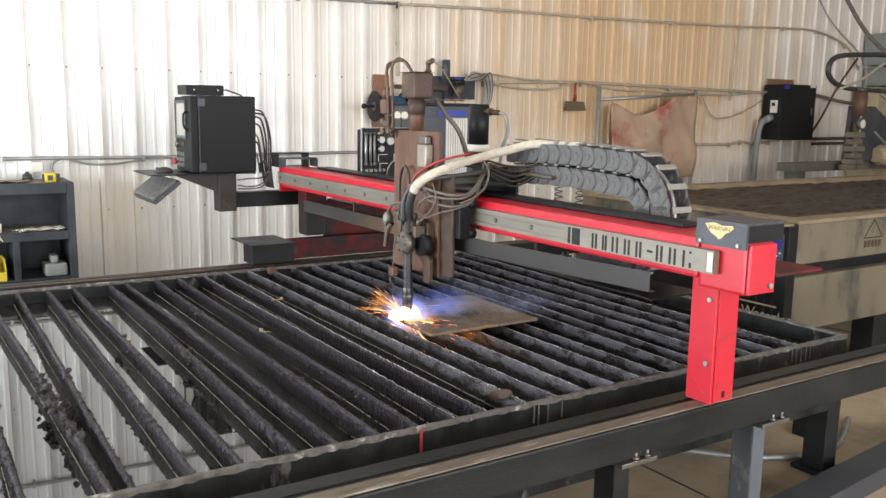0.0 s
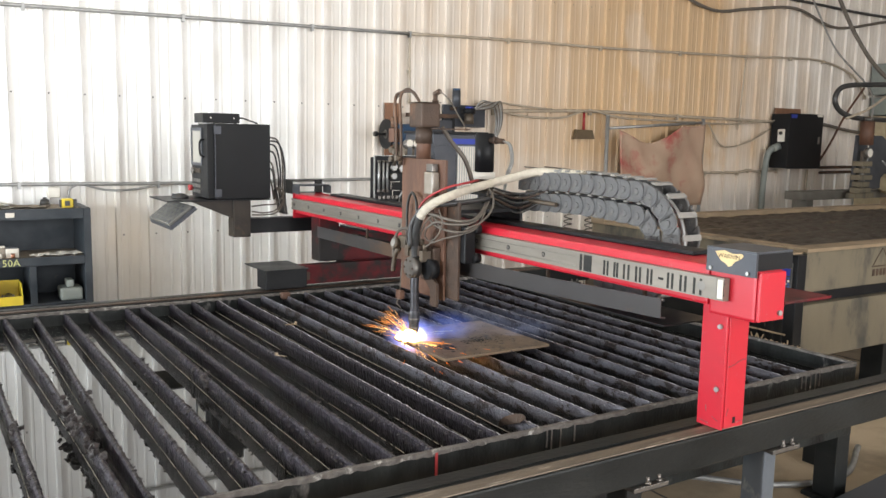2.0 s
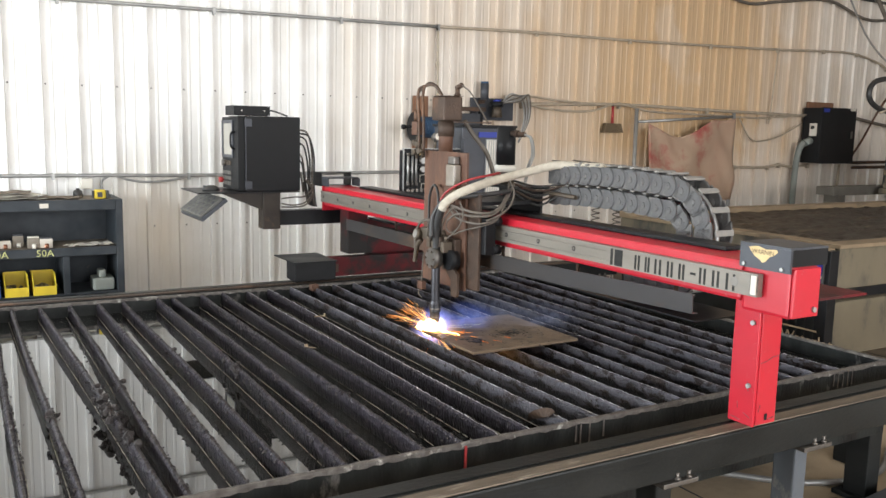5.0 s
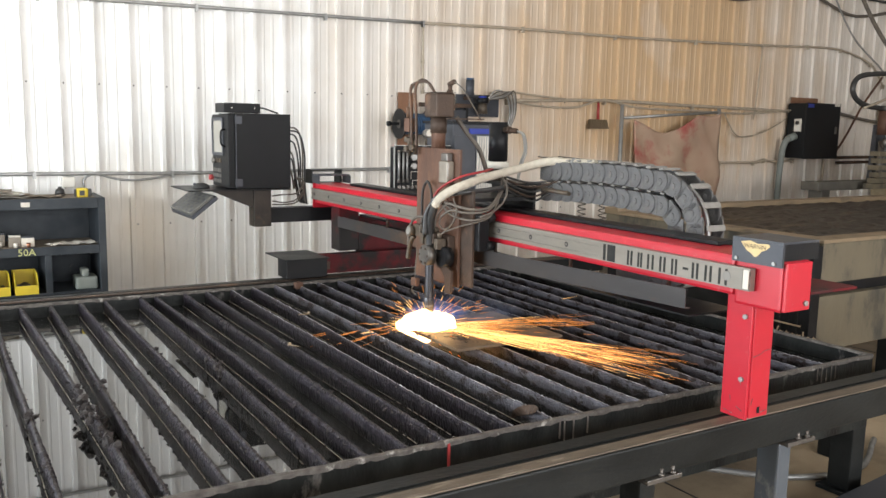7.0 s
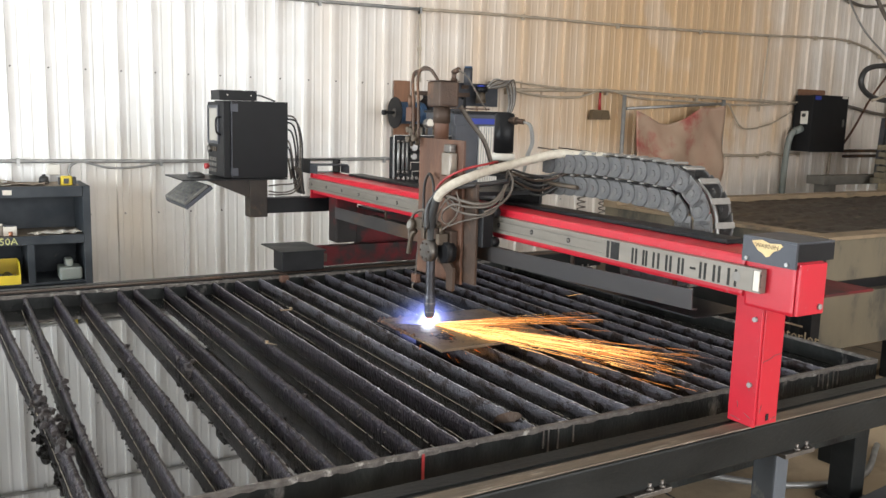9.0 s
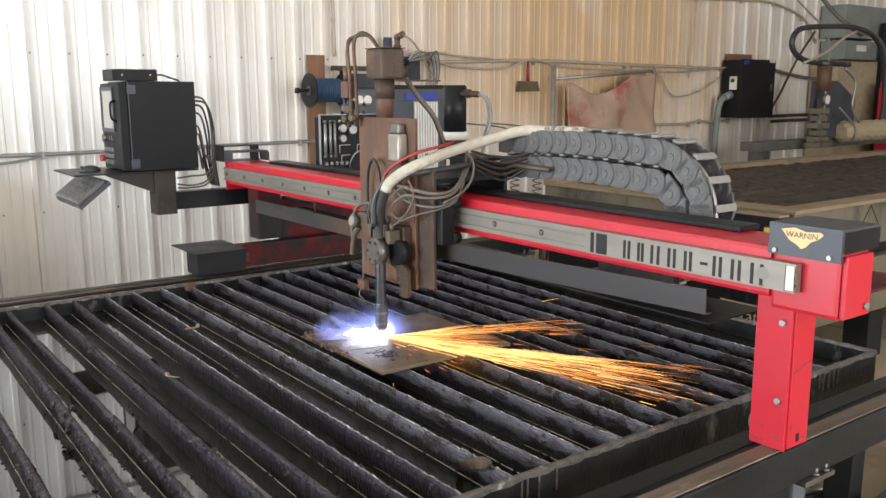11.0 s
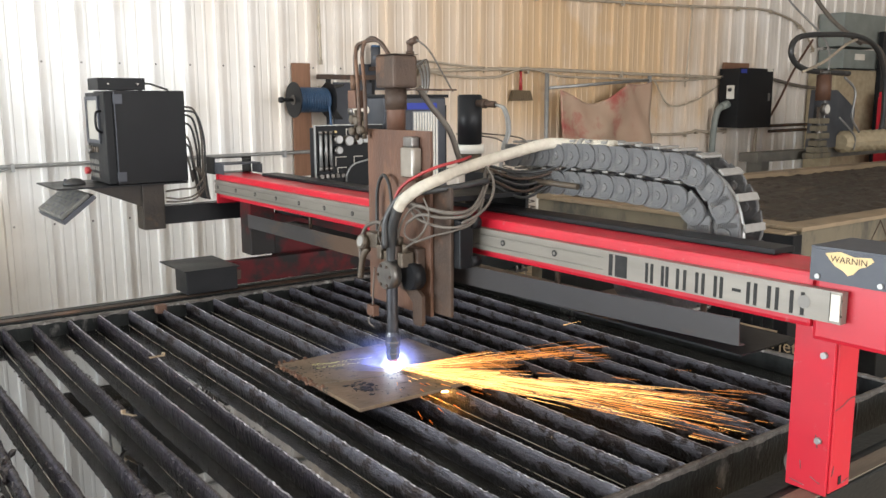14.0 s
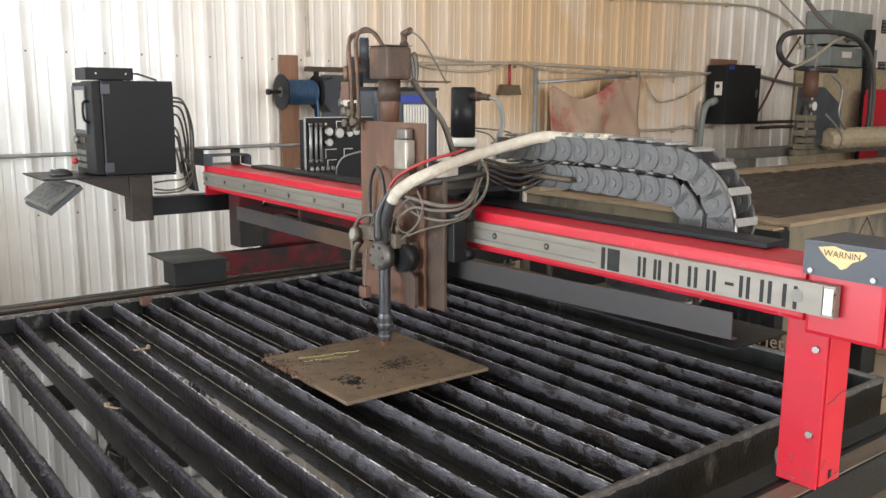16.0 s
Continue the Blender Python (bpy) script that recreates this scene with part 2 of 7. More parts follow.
M_RUSTD = mat("dark_rusty_steel", (0.082, 0.047, 0.030), 0.6, 0.3, (0.045, 0.031, 0.023), 9, 0.9, 0.25, 90, (0.15, 0.078, 0.044), 5, 0.60)
M_ARM = mat("grimy_brown_black_steel", (0.026, 0.022, 0.019), 0.45, 0.2, (0.050, 0.040, 0.032), 9, 0.8, 0.15, 80, (0.085, 0.052, 0.034), 7, 0.64, spec=0.3)
M_BLACK = mat("black_painted_steel", (0.009, 0.009, 0.010), 0.40, 0.0, (0.016, 0.016, 0.017), 9, 0.8, 0.05, 90, spec=0.18)
M_DGREY = mat("dark_grey_sheet", (0.050, 0.053, 0.062), 0.42, 0.3, (0.085, 0.088, 0.098), 6, 0.8, 0.06, 60, spec=0.18)
M_TRAY = mat("bare_grey_sheet_steel", (0.062, 0.060, 0.063), 0.40, 0.4, (0.040, 0.034, 0.031), 3, 0.9, 0.06, 60, (0.105, 0.066, 0.045), 2.5, 0.58, (1, 0.4, 1), crisp=0.04)
M_CHAIN = mat("dusty_grey_plastic", (0.080, 0.080, 0.083), 0.55, 0.0, (0.135, 0.131, 0.127), 24, 0.8, 0.4, 160, (0.20, 0.19, 0.175), 14, 0.64, crisp=0.04)
M_BARS = mat("pale_plastic", (0.27, 0.255, 0.235), 0.6, 0, (0.16, 0.15, 0.135), 20, 0.8, 0.1, 100)
M_SLEEVE = mat("woven_pale_sleeve", (0.66, 0.60, 0.50), 0.85, 0, (0.50, 0.44, 0.35), 45, 0.9, 0.9, 260, None, 1, 0.6, (1, 1, 1))
M_HOSE = mat("dusty_rubber", (0.085, 0.070, 0.057), 0.62, 0, (0.14, 0.118, 0.097), 18, 0.8, 0.1, 90)
M_HOSEK = mat("black_rubber", (0.020, 0.020, 0.021), 0.45, 0, (0.04, 0.038, 0.036), 14, 0.8, 0.05, 90)
M_REDHOSE = mat("red_rubber", (0.34, 0.022, 0.024), 0.5, 0, (0.24, 0.022, 0.022), 14, 0.8, 0.05, 90)
M_BRASS = mat("grimy_brass", (0.125, 0.095, 0.066), 0.5, 0.4, (0.075, 0.06, 0.047), 24, 0.9, 0.2, 120)
M_STEEL = mat("grimy_steel", (0.20, 0.185, 0.17), 0.42, 0.8, (0.11, 0.10, 0.09), 20, 0.9, 0.15, 120)
M_TORCH = mat("heat_blued_steel", (0.075, 0.075, 0.084), 0.35, 0.6, (0.038, 0.036, 0.038), 12, 0.9, 0.1, 90)
M_COPPER = mat("copper_nozzle", (0.46, 0.20, 0.11), 0.42, 0.8, (0.25, 0.12, 0.08), 30, 0.8, 0.1, 120)
M_WHITE = mat("white_plastic", (0.72, 0.69, 0.62), 0.45, 0, (0.58, 0.54, 0.47), 9, 0.8, 0.04, 90)
M_BLUE = mat("blue_paint", (0.015, 0.035, 0.32), 0.4, 0, (0.012, 0.028, 0.24), 8, 0.7, 0.03)
M_GRILLE = mat("grey_blue_grille", (0.34, 0.35, 0.37), 0.5, 0.2, (0.26, 0.27, 0.28), 9, 0.8, 0.04)
M_PLATE = mat("mill_scale_plate", (0.20, 0.135, 0.080), 0.5, 0.2, (0.115, 0.082, 0.056), 11, 0.8, 0.15, 90, (0.040, 0.031, 0.025), 17, 0.615, crisp=0.02, grit=0.65)
M_WJ = mat("dusty_painted_tank", (0.165, 0.135, 0.088), 0.65, 0, (0.10, 0.085, 0.058), 3.4, 0.8, 0.15, 50, (0.050, 0.046, 0.036), 3.4, 0.56, (1, 1, 0.45))
M_WJTOP = mat("tan_tank_rim", (0.27, 0.195, 0.118), 0.6, 0, (0.19, 0.138, 0.085), 5, 0.8, 0.15, 60, (0.12, 0.09, 0.06), 4, 0.6)
M_MUD = mat("wet_abrasive_bed", (0.022, 0.017, 0.013), 0.45, 0, (0.055, 0.042, 0.030), 7, 0.9, 0.9, 26, (0.13, 0.095, 0.06), 3.2, 0.64, (0.5, 2, 1), spec=0.15)
M_WJGREY = mat("dusty_grey_machine", (0.135, 0.125, 0.105), 0.6, 0.15, (0.09, 0.082, 0.07), 8, 0.8, 0.15, 70)
M_CABGREY = mat("grey_green_cabinet", (0.22, 0.24, 0.215), 0.55, 0, (0.17, 0.18, 0.165), 6, 0.8, 0.05)
M_BELLOWS = mat("dusty_bellows", (0.42, 0.34, 0.22), 0.8, 0, (0.30, 0.24, 0.15), 16, 0.8, 0.2, 90)
M_CLOTH = mat("dusty_red_canvas", (0.40, 0.285, 0.20), 0.9, 0, (0.34, 0.215, 0.15), 4, 0.8, 0.3, 200, (0.30, 0.075, 0.060), 2.6, 0.57, (1, 1, 0.8), crisp=0.07)
M_PIPE = mat("dusty_conduit", (0.44, 0.37, 0.28), 0.55, 0.15, (0.33, 0.275, 0.21), 16, 0.8, 0.05)
M_PIPEG = mat("galvanised_pipe", (0.36, 0.36, 0.35), 0.42, 0.6, (0.27, 0.265, 0.255), 16, 0.8, 0.05)
M_WOOD = mat("old_board", (0.25, 0.12, 0.066), 0.75, 0, (0.17, 0.085, 0.048), 9, 0.9, 0.2, 60, None, 1, 0.6, (6, 1, 0.5))
M_SHELF = mat("blue_black_steel_shelf", (0.020, 0.025, 0.030), 0.45, 0.2, (0.055, 0.06, 0.066), 6, 0.8, 0.06, 60, (0.14, 0.12, 0.10), 11, 0.73, spec=0.18)
M_DUST = mat("dusty_shelf_top", (0.24, 0.19, 0.14), 0.85, 0, (0.16, 0.13, 0.10), 6, 0.8, 0.1)
M_PAPER = mat("dirty_paper", (0.70, 0.66, 0.58), 0.85, 0, (0.55, 0.50, 0.43), 6, 0.8, 0.05)
M_YEL = mat("yellow_plastic", (0.66, 0.50, 0.03), 0.45, 0, (0.52, 0.38, 0.03), 7, 0.8, 0.03)
M_BLUEBIN = mat("blue_plastic", (0.03, 0.10, 0.34), 0.45, 0, (0.03, 0.08, 0.26), 7, 0.8, 0.03)
M_TEXTK = mat("black_vinyl", (0.014, 0.014, 0.014), 0.5, 0, (0.03, 0.028, 0.026), 30, 0.8, 0.02, spec=0.18)
M_CHALK = mat("yellow_marker", (0.62, 0.62, 0.24), 0.8, 0, (0.30, 0.28, 0.13), 40, 0.8, 0.05)
M_STICKER = mat("torn_cream_sticker", (0.66, 0.50, 0.26), 0.7, 0, (0.55, 0.40, 0.19), 20, 0.8, 0.05)
M_SIGNTAN = mat("tan_lettering", (0.50, 0.38, 0.24), 0.7, 0, (0.34, 0.26, 0.17), 16, 0.9, 0.05)
M_SCREEN = mat("dull_screen", (0.33, 0.31, 0.27), 0.25, 0, (0.28, 0.26, 0.22), 3, 0.5, 0)
M_KEYS = mat("grimy_keys", (0.14, 0.135, 0.12), 0.6, 0, (0.10, 0.095, 0.085), 18, 0.8, 0.05)
M_STRAW = mat("broom_bristle", (0.15, 0.105, 0.055), 0.9, 0, (0.09, 0.06, 0.035), 60, 0.9, 0.6, 200, None, 1, 0.6, (4, 4, 0.3))
M_GLASS = mat("grimy_clear_plastic", (0.26, 0.225, 0.185), 0.2, 0, (0.17, 0.145, 0.115), 12, 0.8, 0.03)
M_BLUEHOSE = mat("blue_hose", (0.02, 0.065, 0.14), 0.5, 0, (0.02, 0.045, 0.09), 14, 0.8, 0.05)
M_CASE = mat("black_console_sheet", (0.0105, 0.0105, 0.011), 0.5, 0.0, (0.014, 0.014, 0.015), 9, 0.8, 0.04, 200, spec=0.18)
G_ARC = glow("arc_white", (0.72, 0.82, 1.0), 20)
G_HOT = glow("spark_yellow", (1.0, 0.55, 0.18), 2.6)
G_SPARK = glow("spark_orange", (1.0, 0.36, 0.09), 1.25)
G_CORE = glow("spark_core", (1.0, 0.68, 0.33), 4.0)
G_EMBER = glow("ember_orange", (1.0, 0.22, 0.03), 1.3)
G_FIRE = glow("fire_yellow", (1.0, 0.60, 0.24), 9)
# strong emitter hidden under the plate, to light the slats orange
G_JET = glow("jet_under_plate", (1.0, 0.46, 0.11), 130)
# emission stands in for arc light on the smoke and bloom round the arc
S_BLUE = glow_sheet_mat("blue_glow_smoke", (0.16, 0.27, 1.0), 1.0, 9, 0.75, 0.15)
S_GREY = glow_sheet_mat("grey_glow_smoke", (0.34, 0.40, 0.62), 1.0, 8, 0.30, 0.20)
S_GASBLOOM = glow_sheet_mat("gas_and_bloom", (0.33, 0.38, 1.0), 1.0, 14, 2.1, 0.125)
S_HALO = glow_sheet_mat("arc_halo", (0.62, 0.70, 1.0), 1.0, 6, 9.0, 0.055)
S_FLARE = glow_sheet_mat("fiery_gas", (1.0, 0.52, 0.16), 1.0, 10, 1.3, 0.12)

# ---- building helpers ----


def link(bm, name, material, parent=None, base=(0, 0, 0), label="", smooth=False):
    me = bpy.data.meshes.new(name)
    bmesh.ops.translate(bm, verts=bm.verts, vec=-Vector(base))
    bm.to_mesh(me)
    bm.free()
    me.materials.append(material)
    if smooth:
        for p in me.polygons:
            p.use_smooth = True
    ob = new(name, me)
    if parent:
        ob.parent = parent
    if label:
        ob["label"] = label
    return ob


def thing(name, base, label, category, group="", kind=""):
    ob = new(name)
    ob.location = base
    ob.empty_display_size = 0.1
    return tagged(ob, label, category, group, kind)


def add_box(bm, lo, hi, bevel=0.0, m=None):
    lo, hi = Vector(lo), Vector(hi)
    r = bmesh.ops.create_cube(bm, size=1.0)
    vs = r["verts"]
    bmesh.ops.scale(bm, verts=vs, vec=hi - lo)
    bmesh.ops.translate(bm, verts=vs, vec=(lo + hi) / 2)
    if bevel:
        es = list({e for v in vs for e in v.link_edges})
        r = bmesh.ops.bevel(bm, geom=es, offset=bevel, segments=2, affect='EDGES', profile=0.6)
        vs = list({v for f in r["faces"] for v in f.verts} | {v for v in vs if v.is_valid})
    if m is not None:
        bmesh.ops.transform(bm, verts=vs, matrix=m)
    return vs


def add_cyl(bm, a, b, r1, r2=None, seg=20, bevel=0.0):
    a, b = Vector(a), Vector(b)
    d = b - a
    m = Matrix.Translation((a + b) / 2) @ d.to_track_quat('Z', 'Y').to_matrix().to_4x4()
    r = bmesh.ops.create_cone(bm, cap_ends=True, segments=seg, radius1=r1, radius2=r1 if r2 is None else r2, depth=d.length, matrix=m)
    if bevel:
        es = [e for e in {e for v in r["verts"] for e in v.link_edges} if any(len(f.verts) > 4 for f in e.link_faces)]
        bmesh.ops.bevel(bm, geom=es, offset=bevel, segments=2, affect='EDGES')
    return r["verts"]


def smooth_line(pts, n=8):
    """A Catmull-Rom line through the points."""
    p = [Vector(q) for q in pts]
    p = [2 * p[0] - p[1]] + p + [2 * p[-1] - p[-2]]
    out = []
    for i in range(1, len(p) - 2):
        for k in range(n):
            t = k / n
            a, b, c, d = p[i - 1], p[i], p[i + 1], p[i + 2]
            out.append(0.5 * (2 * b + (c - a) * t + (2 * a - 5 * b + 4 * c - d) * t * t + (3 * b - a - 3 * c + d) * t ** 3))
    return out + [p[-2]]


def add_tube(bm, pts, r, seg=8, n=6, r2=None):
    line = smooth_line(pts, n) if n > 1 else [Vector(p) for p in pts]
    rings, up = [], Vector((0.13, 0.21, 0.97))
    for i, p in enumerate(line):
        d = (line[min(i + 1, len(line) - 1)] - line[max(i - 1, 0)]).normalized()
        u = up - d * up.dot(d)
        if u.length < 1e-3:
            u = d.orthogonal()
        u.normalize()
        up = u
        w = d.cross(u)
        rr = r if r2 is None else r + (r2 - r) * i / (len(line) - 1)
        rings.append([bm.verts.new(p + rr * (math.cos(6.28319 * k / seg) * u + math.sin(6.28319 * k / seg) * w)) for k in range(seg)])
    for a, b in zip(rings, rings[1:]):
        for k in range(seg):
            bm.faces.new((a[k], a[(k + 1) % seg], b[(k + 1) % seg], b[k]))
    bm.faces.new(rings[0][::-1])
    bm.faces.new(rings[-1])


def box(name, lo, hi, material, parent=None, base=(0, 0, 0), bevel=0.0, label="", m=None):
    bm = bmesh.new()
    add_box(bm, lo, hi, bevel, m)
    return link(bm, name, material, parent, base, label)


def cyl(name, a, b, r, material, parent=None, base=(0, 0, 0), r2=None, seg=20, bevel=0.0, label=""):
    bm = bmesh.new()
    add_cyl(bm, a, b, r, r2, seg, bevel)
    ob = link(bm, name, material, parent, base, label)
    for p in ob.data.polygons:
        p.use_smooth = len(p.vertices) == 4
    return ob


def tube(name, pts, r, material, parent=None, base=(0, 0, 0), seg=8, n=6, label=""):
    bm = bmesh.new()
    add_tube(bm, pts, r, seg, n)
    return link(bm, name, material, parent, base, label, smooth=True)


def letters(name, text, size, m, material, parent=None, base=(0, 0, 0), depth=0.001, label=""):
    """Built-in font, turned into a mesh."""
    cu = bpy.data.curves.new(name, 'FONT')
    cu.body, cu.size, cu.extrude, cu.resolution_u = text, size, depth, 2
    tmp = bpy.data.objects.new(name, cu)
    scene.collection.objects.link(tmp)
    me = bpy.data.meshes.new_from_object(tmp.evaluated_get(bpy.context.evaluated_depsgraph_get()))
    bpy.data.objects.remove(tmp)
    me.transform(Matrix.Translation(-Vector(base)) @ m)
    me.materials.clear()
    me.materials.append(material)
    ob = new(name, me)
    ob.parent = parent
    if label:
        ob["label"] = label
    return ob


# a surface facing -X: text runs towards -Y, up is Z
FACE_W = Matrix(((0, 0, -1, 0), (-1, 0, 0, 0), (0, 1, 0, 0), (0, 0, 0, 1)))
# a surface facing -Y: text runs towards +X
FACE_S = Matrix(((1, 0, 0, 0), (0, 0, -1, 0), (0, 1, 0, 0), (0, 0, 0, 1)))

# ---- structure ----


def build_floor():
    bm = bmesh.new()
    n = 40
    grid = [[bm.verts.new((-5 + 20 * i / n, -5 + 12.2 * j / n, 0)) for j in range(n + 1)] for i in range(n + 1)]
    for i in range(n):
        for j in range(n):
            bm.faces.new((grid[i][j], grid[i + 1][j], grid[i + 1][j + 1], grid[i][j + 1]))
    f = tagged(link(bm, "floor", M_CONC), "stained brown concrete workshop floor with dark wet patches", "floor", kind="structure")
    bm = bmesh.new()
    for x in (2.35, 5.2, 8.2):
        add_box(bm, (x, -5, -0.01), (x + 0.008, 6.3, 0.002))
    for y in (2.62, 5.4):
        add_box(bm, (-5, y, -0.01), (15, y + 0.008, 0.002))
    link(bm, "floor_joint", M_HOSEK, f)


def corrugated(name, x0, x1, y, z1):
    """Sheet steel with tall ribs every nine inches and two low ribs between them."""
    pitch = 0.2286
    prof = [(0.0, 0), (0.012, 0), (0.019, -0.025), (0.047, -0.025), (0.054, 0), (0.096, 0), (0.102, -0.003), (0.114, -0.003),
            (0.120, 0), (0.166, 0), (0.172, -0.003), (0.184, -0.003), (0.190, 0)]
    bm = bmesh.new()
    last = None
    k = 0
    while x0 + k * pitch < x1:
        for dx, dy in prof:
            x = x0 + k * pitch + dx
            a, b = bm.verts.new((x, y + dy, 0)), bm.verts.new((x, y + dy, z1))
            if last:
                bm.faces.new((last[0], a, b, last[1]))
            last = (a, b)
        k += 1
    geom = list(bm.faces)
    r = bmesh.ops.extrude_face_region(bm, geom=geom)
    bmesh.ops.translate(bm, verts=[v for v in r["geom"] if isinstance(v, bmesh.types.BMVert)], vec=(0, 0.03, 0))
    bmesh.ops.recalc_face_normals(bm, faces=bm.faces)
    return link(bm, name, M_WALL)


RIB0 = -4.955


def build_shell():
    w = corrugated("wall_north", RIB0, 14.8, WALL_Y, 4.6)
    tagged(w, "white ribbed sheet steel wall stained brown by smoke", "wall", kind="structure")
    bm = bmesh.new()
    for z in (0.72, 1.705, 2.72, 3.7):
        for k in range(86):
            x = RIB0 + 0.2286 * k + 0.034 + 0.035
            add_cyl(bm, (x, WALL_Y + 0.004, z), (x, WALL_Y - 0.006, z), 0.0075, 0.0055, 6)
    tagged(link(bm, "wall_screw", M_STEEL, w), kind="stuff")
    # bay door opening to the west, and an assumed one south for the fill lamp
    def pieces(name, boxes, label):
        bm = bmesh.new()
        for lo, hi in boxes:
            add_box(bm, lo, hi)
        tagged(link(bm, name, M_BLOCK), label, "wall", kind="structure")
    pieces("wall_west", [((-4.9, -5, 0), (-4.7, 1.4, 4.6)), ((-4.9, 1.4, 2.5), (-4.7, 5.9, 4.6)), ((-4.9, 5.9, 0), (-4.7, 6.36, 4.6))],
           "unseen plain pale wall with a wide opening")
    pieces("wall_south", [((-4.9, -5.2, 0), (-2.5, -5, 4.6)), ((-2.5, -5.2, 3.35), (7.1, -5, 4.6)), ((7.1, -5.2, 0), (15, -5, 4.6))],
           "unseen plain pale wall with a wide opening")
    pieces("wall_east", [((14.8, -5, 0), (15, 6.37, 4.6))], "plain pale end wall")
    tagged(box("ceiling", (-4.9, -5.2, 4.6), (15, 6.6, 4.75), M_CEIL), "plain pale sheet ceiling", "ceiling", kind="structure")
    tagged(box("ground", (-60, -60, -0.2), (60, 60, -0.05), M_CONC), "bare ground outside the wall openings", "ground", kind="structure")


# ---- the cutting table ----
# where each slat meets the near and the far rim
SLATS = [(-1.43, -1.42), (-1.30, -1.30), (-1.16, -1.15), (-1.03, -1.02), (-0.89, -0.89), (-0.75, -0.74), (-0.62, -0.61), (-0.49, -0.48), (-0.36, -0.35), (-0.24, -0.22),
         (-0.119, -0.09), (-0.003, -0.006), (0.177, 0.117), (0.227, 0.240), (0.367, 0.374), (0.483, 0.488), (0.628, 0.655), (0.737, 0.727), (0.864, 0.866), (0.979, 0.978),
         (1.106, 1.108), (1.210, 1.221), (1.357, 1.355), (1.473, 1.469), (1.599, 1.595), (1.718, 1.718), (1.842, 1.845), (1.942, 1.967), (2.082, 2.100), (2.185, 2.215),
         (2.303, 2.335), (2.409, 2.453), (2.525, 2.592), (2.662, 2.711)]


WATER_Z = 0.532


def slat_mesh(xn, xf, seed, crust):
    """A flat bar, thickened by years of slag, with a ragged upper edge."""
    rnd = random.Random(seed)
    bm = bmesh.new()
    y0, y1, n = 1.968, 4.362, 300
    rows = []
    ph = [rnd.uniform(0, 6.28) for _ in range(4)]
    w = 0.0040 + 0.0014 * min(crust, 2.2)
    lump = [0.0] * 6
    for i in range(n + 1):
        f = i / n
        y = y0 + (y1 - y0) * f
        x = xn + (xf - xn) * f + 0.004 * math.sin(5 * f + ph[0])
        c = crust * (0.45 + 0.55 * max(0, math.sin(9 * f + ph[1]) * math.sin(23 * f + ph[2]) + 0.45))
        lump = [0.45 * q + rnd.uniform(0, 0.0017) * c for q in lump]
        zt = 0.592 + 0.003 * math.sin(7 * f + ph[3]) + rnd.uniform(-0.0015, 0.0012) * (0.5 + c)
        zl = rnd.uniform(-0.003, 0.003) * c
        rows.append([bm.verts.new(q) for q in (
            (x - 0.0042, y, 0.44), (x - w * 0.8 - 0.6 * lump[0], y, 0.540 + zl), (x - w - lump[1], y, 0.568 + zl), (x - w * 0.9 - 0.7 * lump[2], y, zt - 0.006), (x - w * 0.45, y, zt),
            (x + w * 0.45, y, zt + rnd.uniform(-0.001, 0.001)), (x + w * 0.9 + 0.7 * lump[3], y, zt - 0.006), (x + w + lump[4], y, 0.568 - zl), (x + w * 0.8 + 0.6 * lump[5], y, 0.540 - zl), (x + 0.0042, y, 0.44))])
    for a, b in zip(rows, rows[1:]):
        for k in range(10):
            f = bm.faces.new((a[k], b[k], b[(k + 1) % 10], a[(k + 1) % 10]))
            f.material_index = 1 if k == 4 else 0
    bm.faces.new(rows[0])
    bm.faces.new(rows[-1][::-1])
    return bm


def scum_line(xn, xf, seed, crust):
    """Pale ribbon coloured like the glint where the water stands against a slat, broken here and there."""
    rnd = random.Random(seed)
    bm = bmesh.new()
    w = 0.0052 + 0.0022 * min(crust, 2.2)
    for side in (-1, 1):
        last, n = None, 160
        for i in range(n + 1):
            f = i / n
            y = 1.972 + 2.386 * f
            x = xn + (xf - xn) * f + 0.004 * math.sin(5 * f) + side * w
            e = rnd.uniform(0.0012, 0.0030)
            row = [bm.verts.new((x, y, WATER_Z + 0.0022)), bm.verts.new((x + side * e, y, WATER_Z + 0.0008)), bm.verts.new((x, y, WATER_Z + 0.0004))]
            if last and rnd.random() > 0.12:
                for k in range(3):
                    bm.faces.new((last[k], row[k], row[(k + 1) % 3], last[(k + 1) % 3]))
            last = row
    return bm


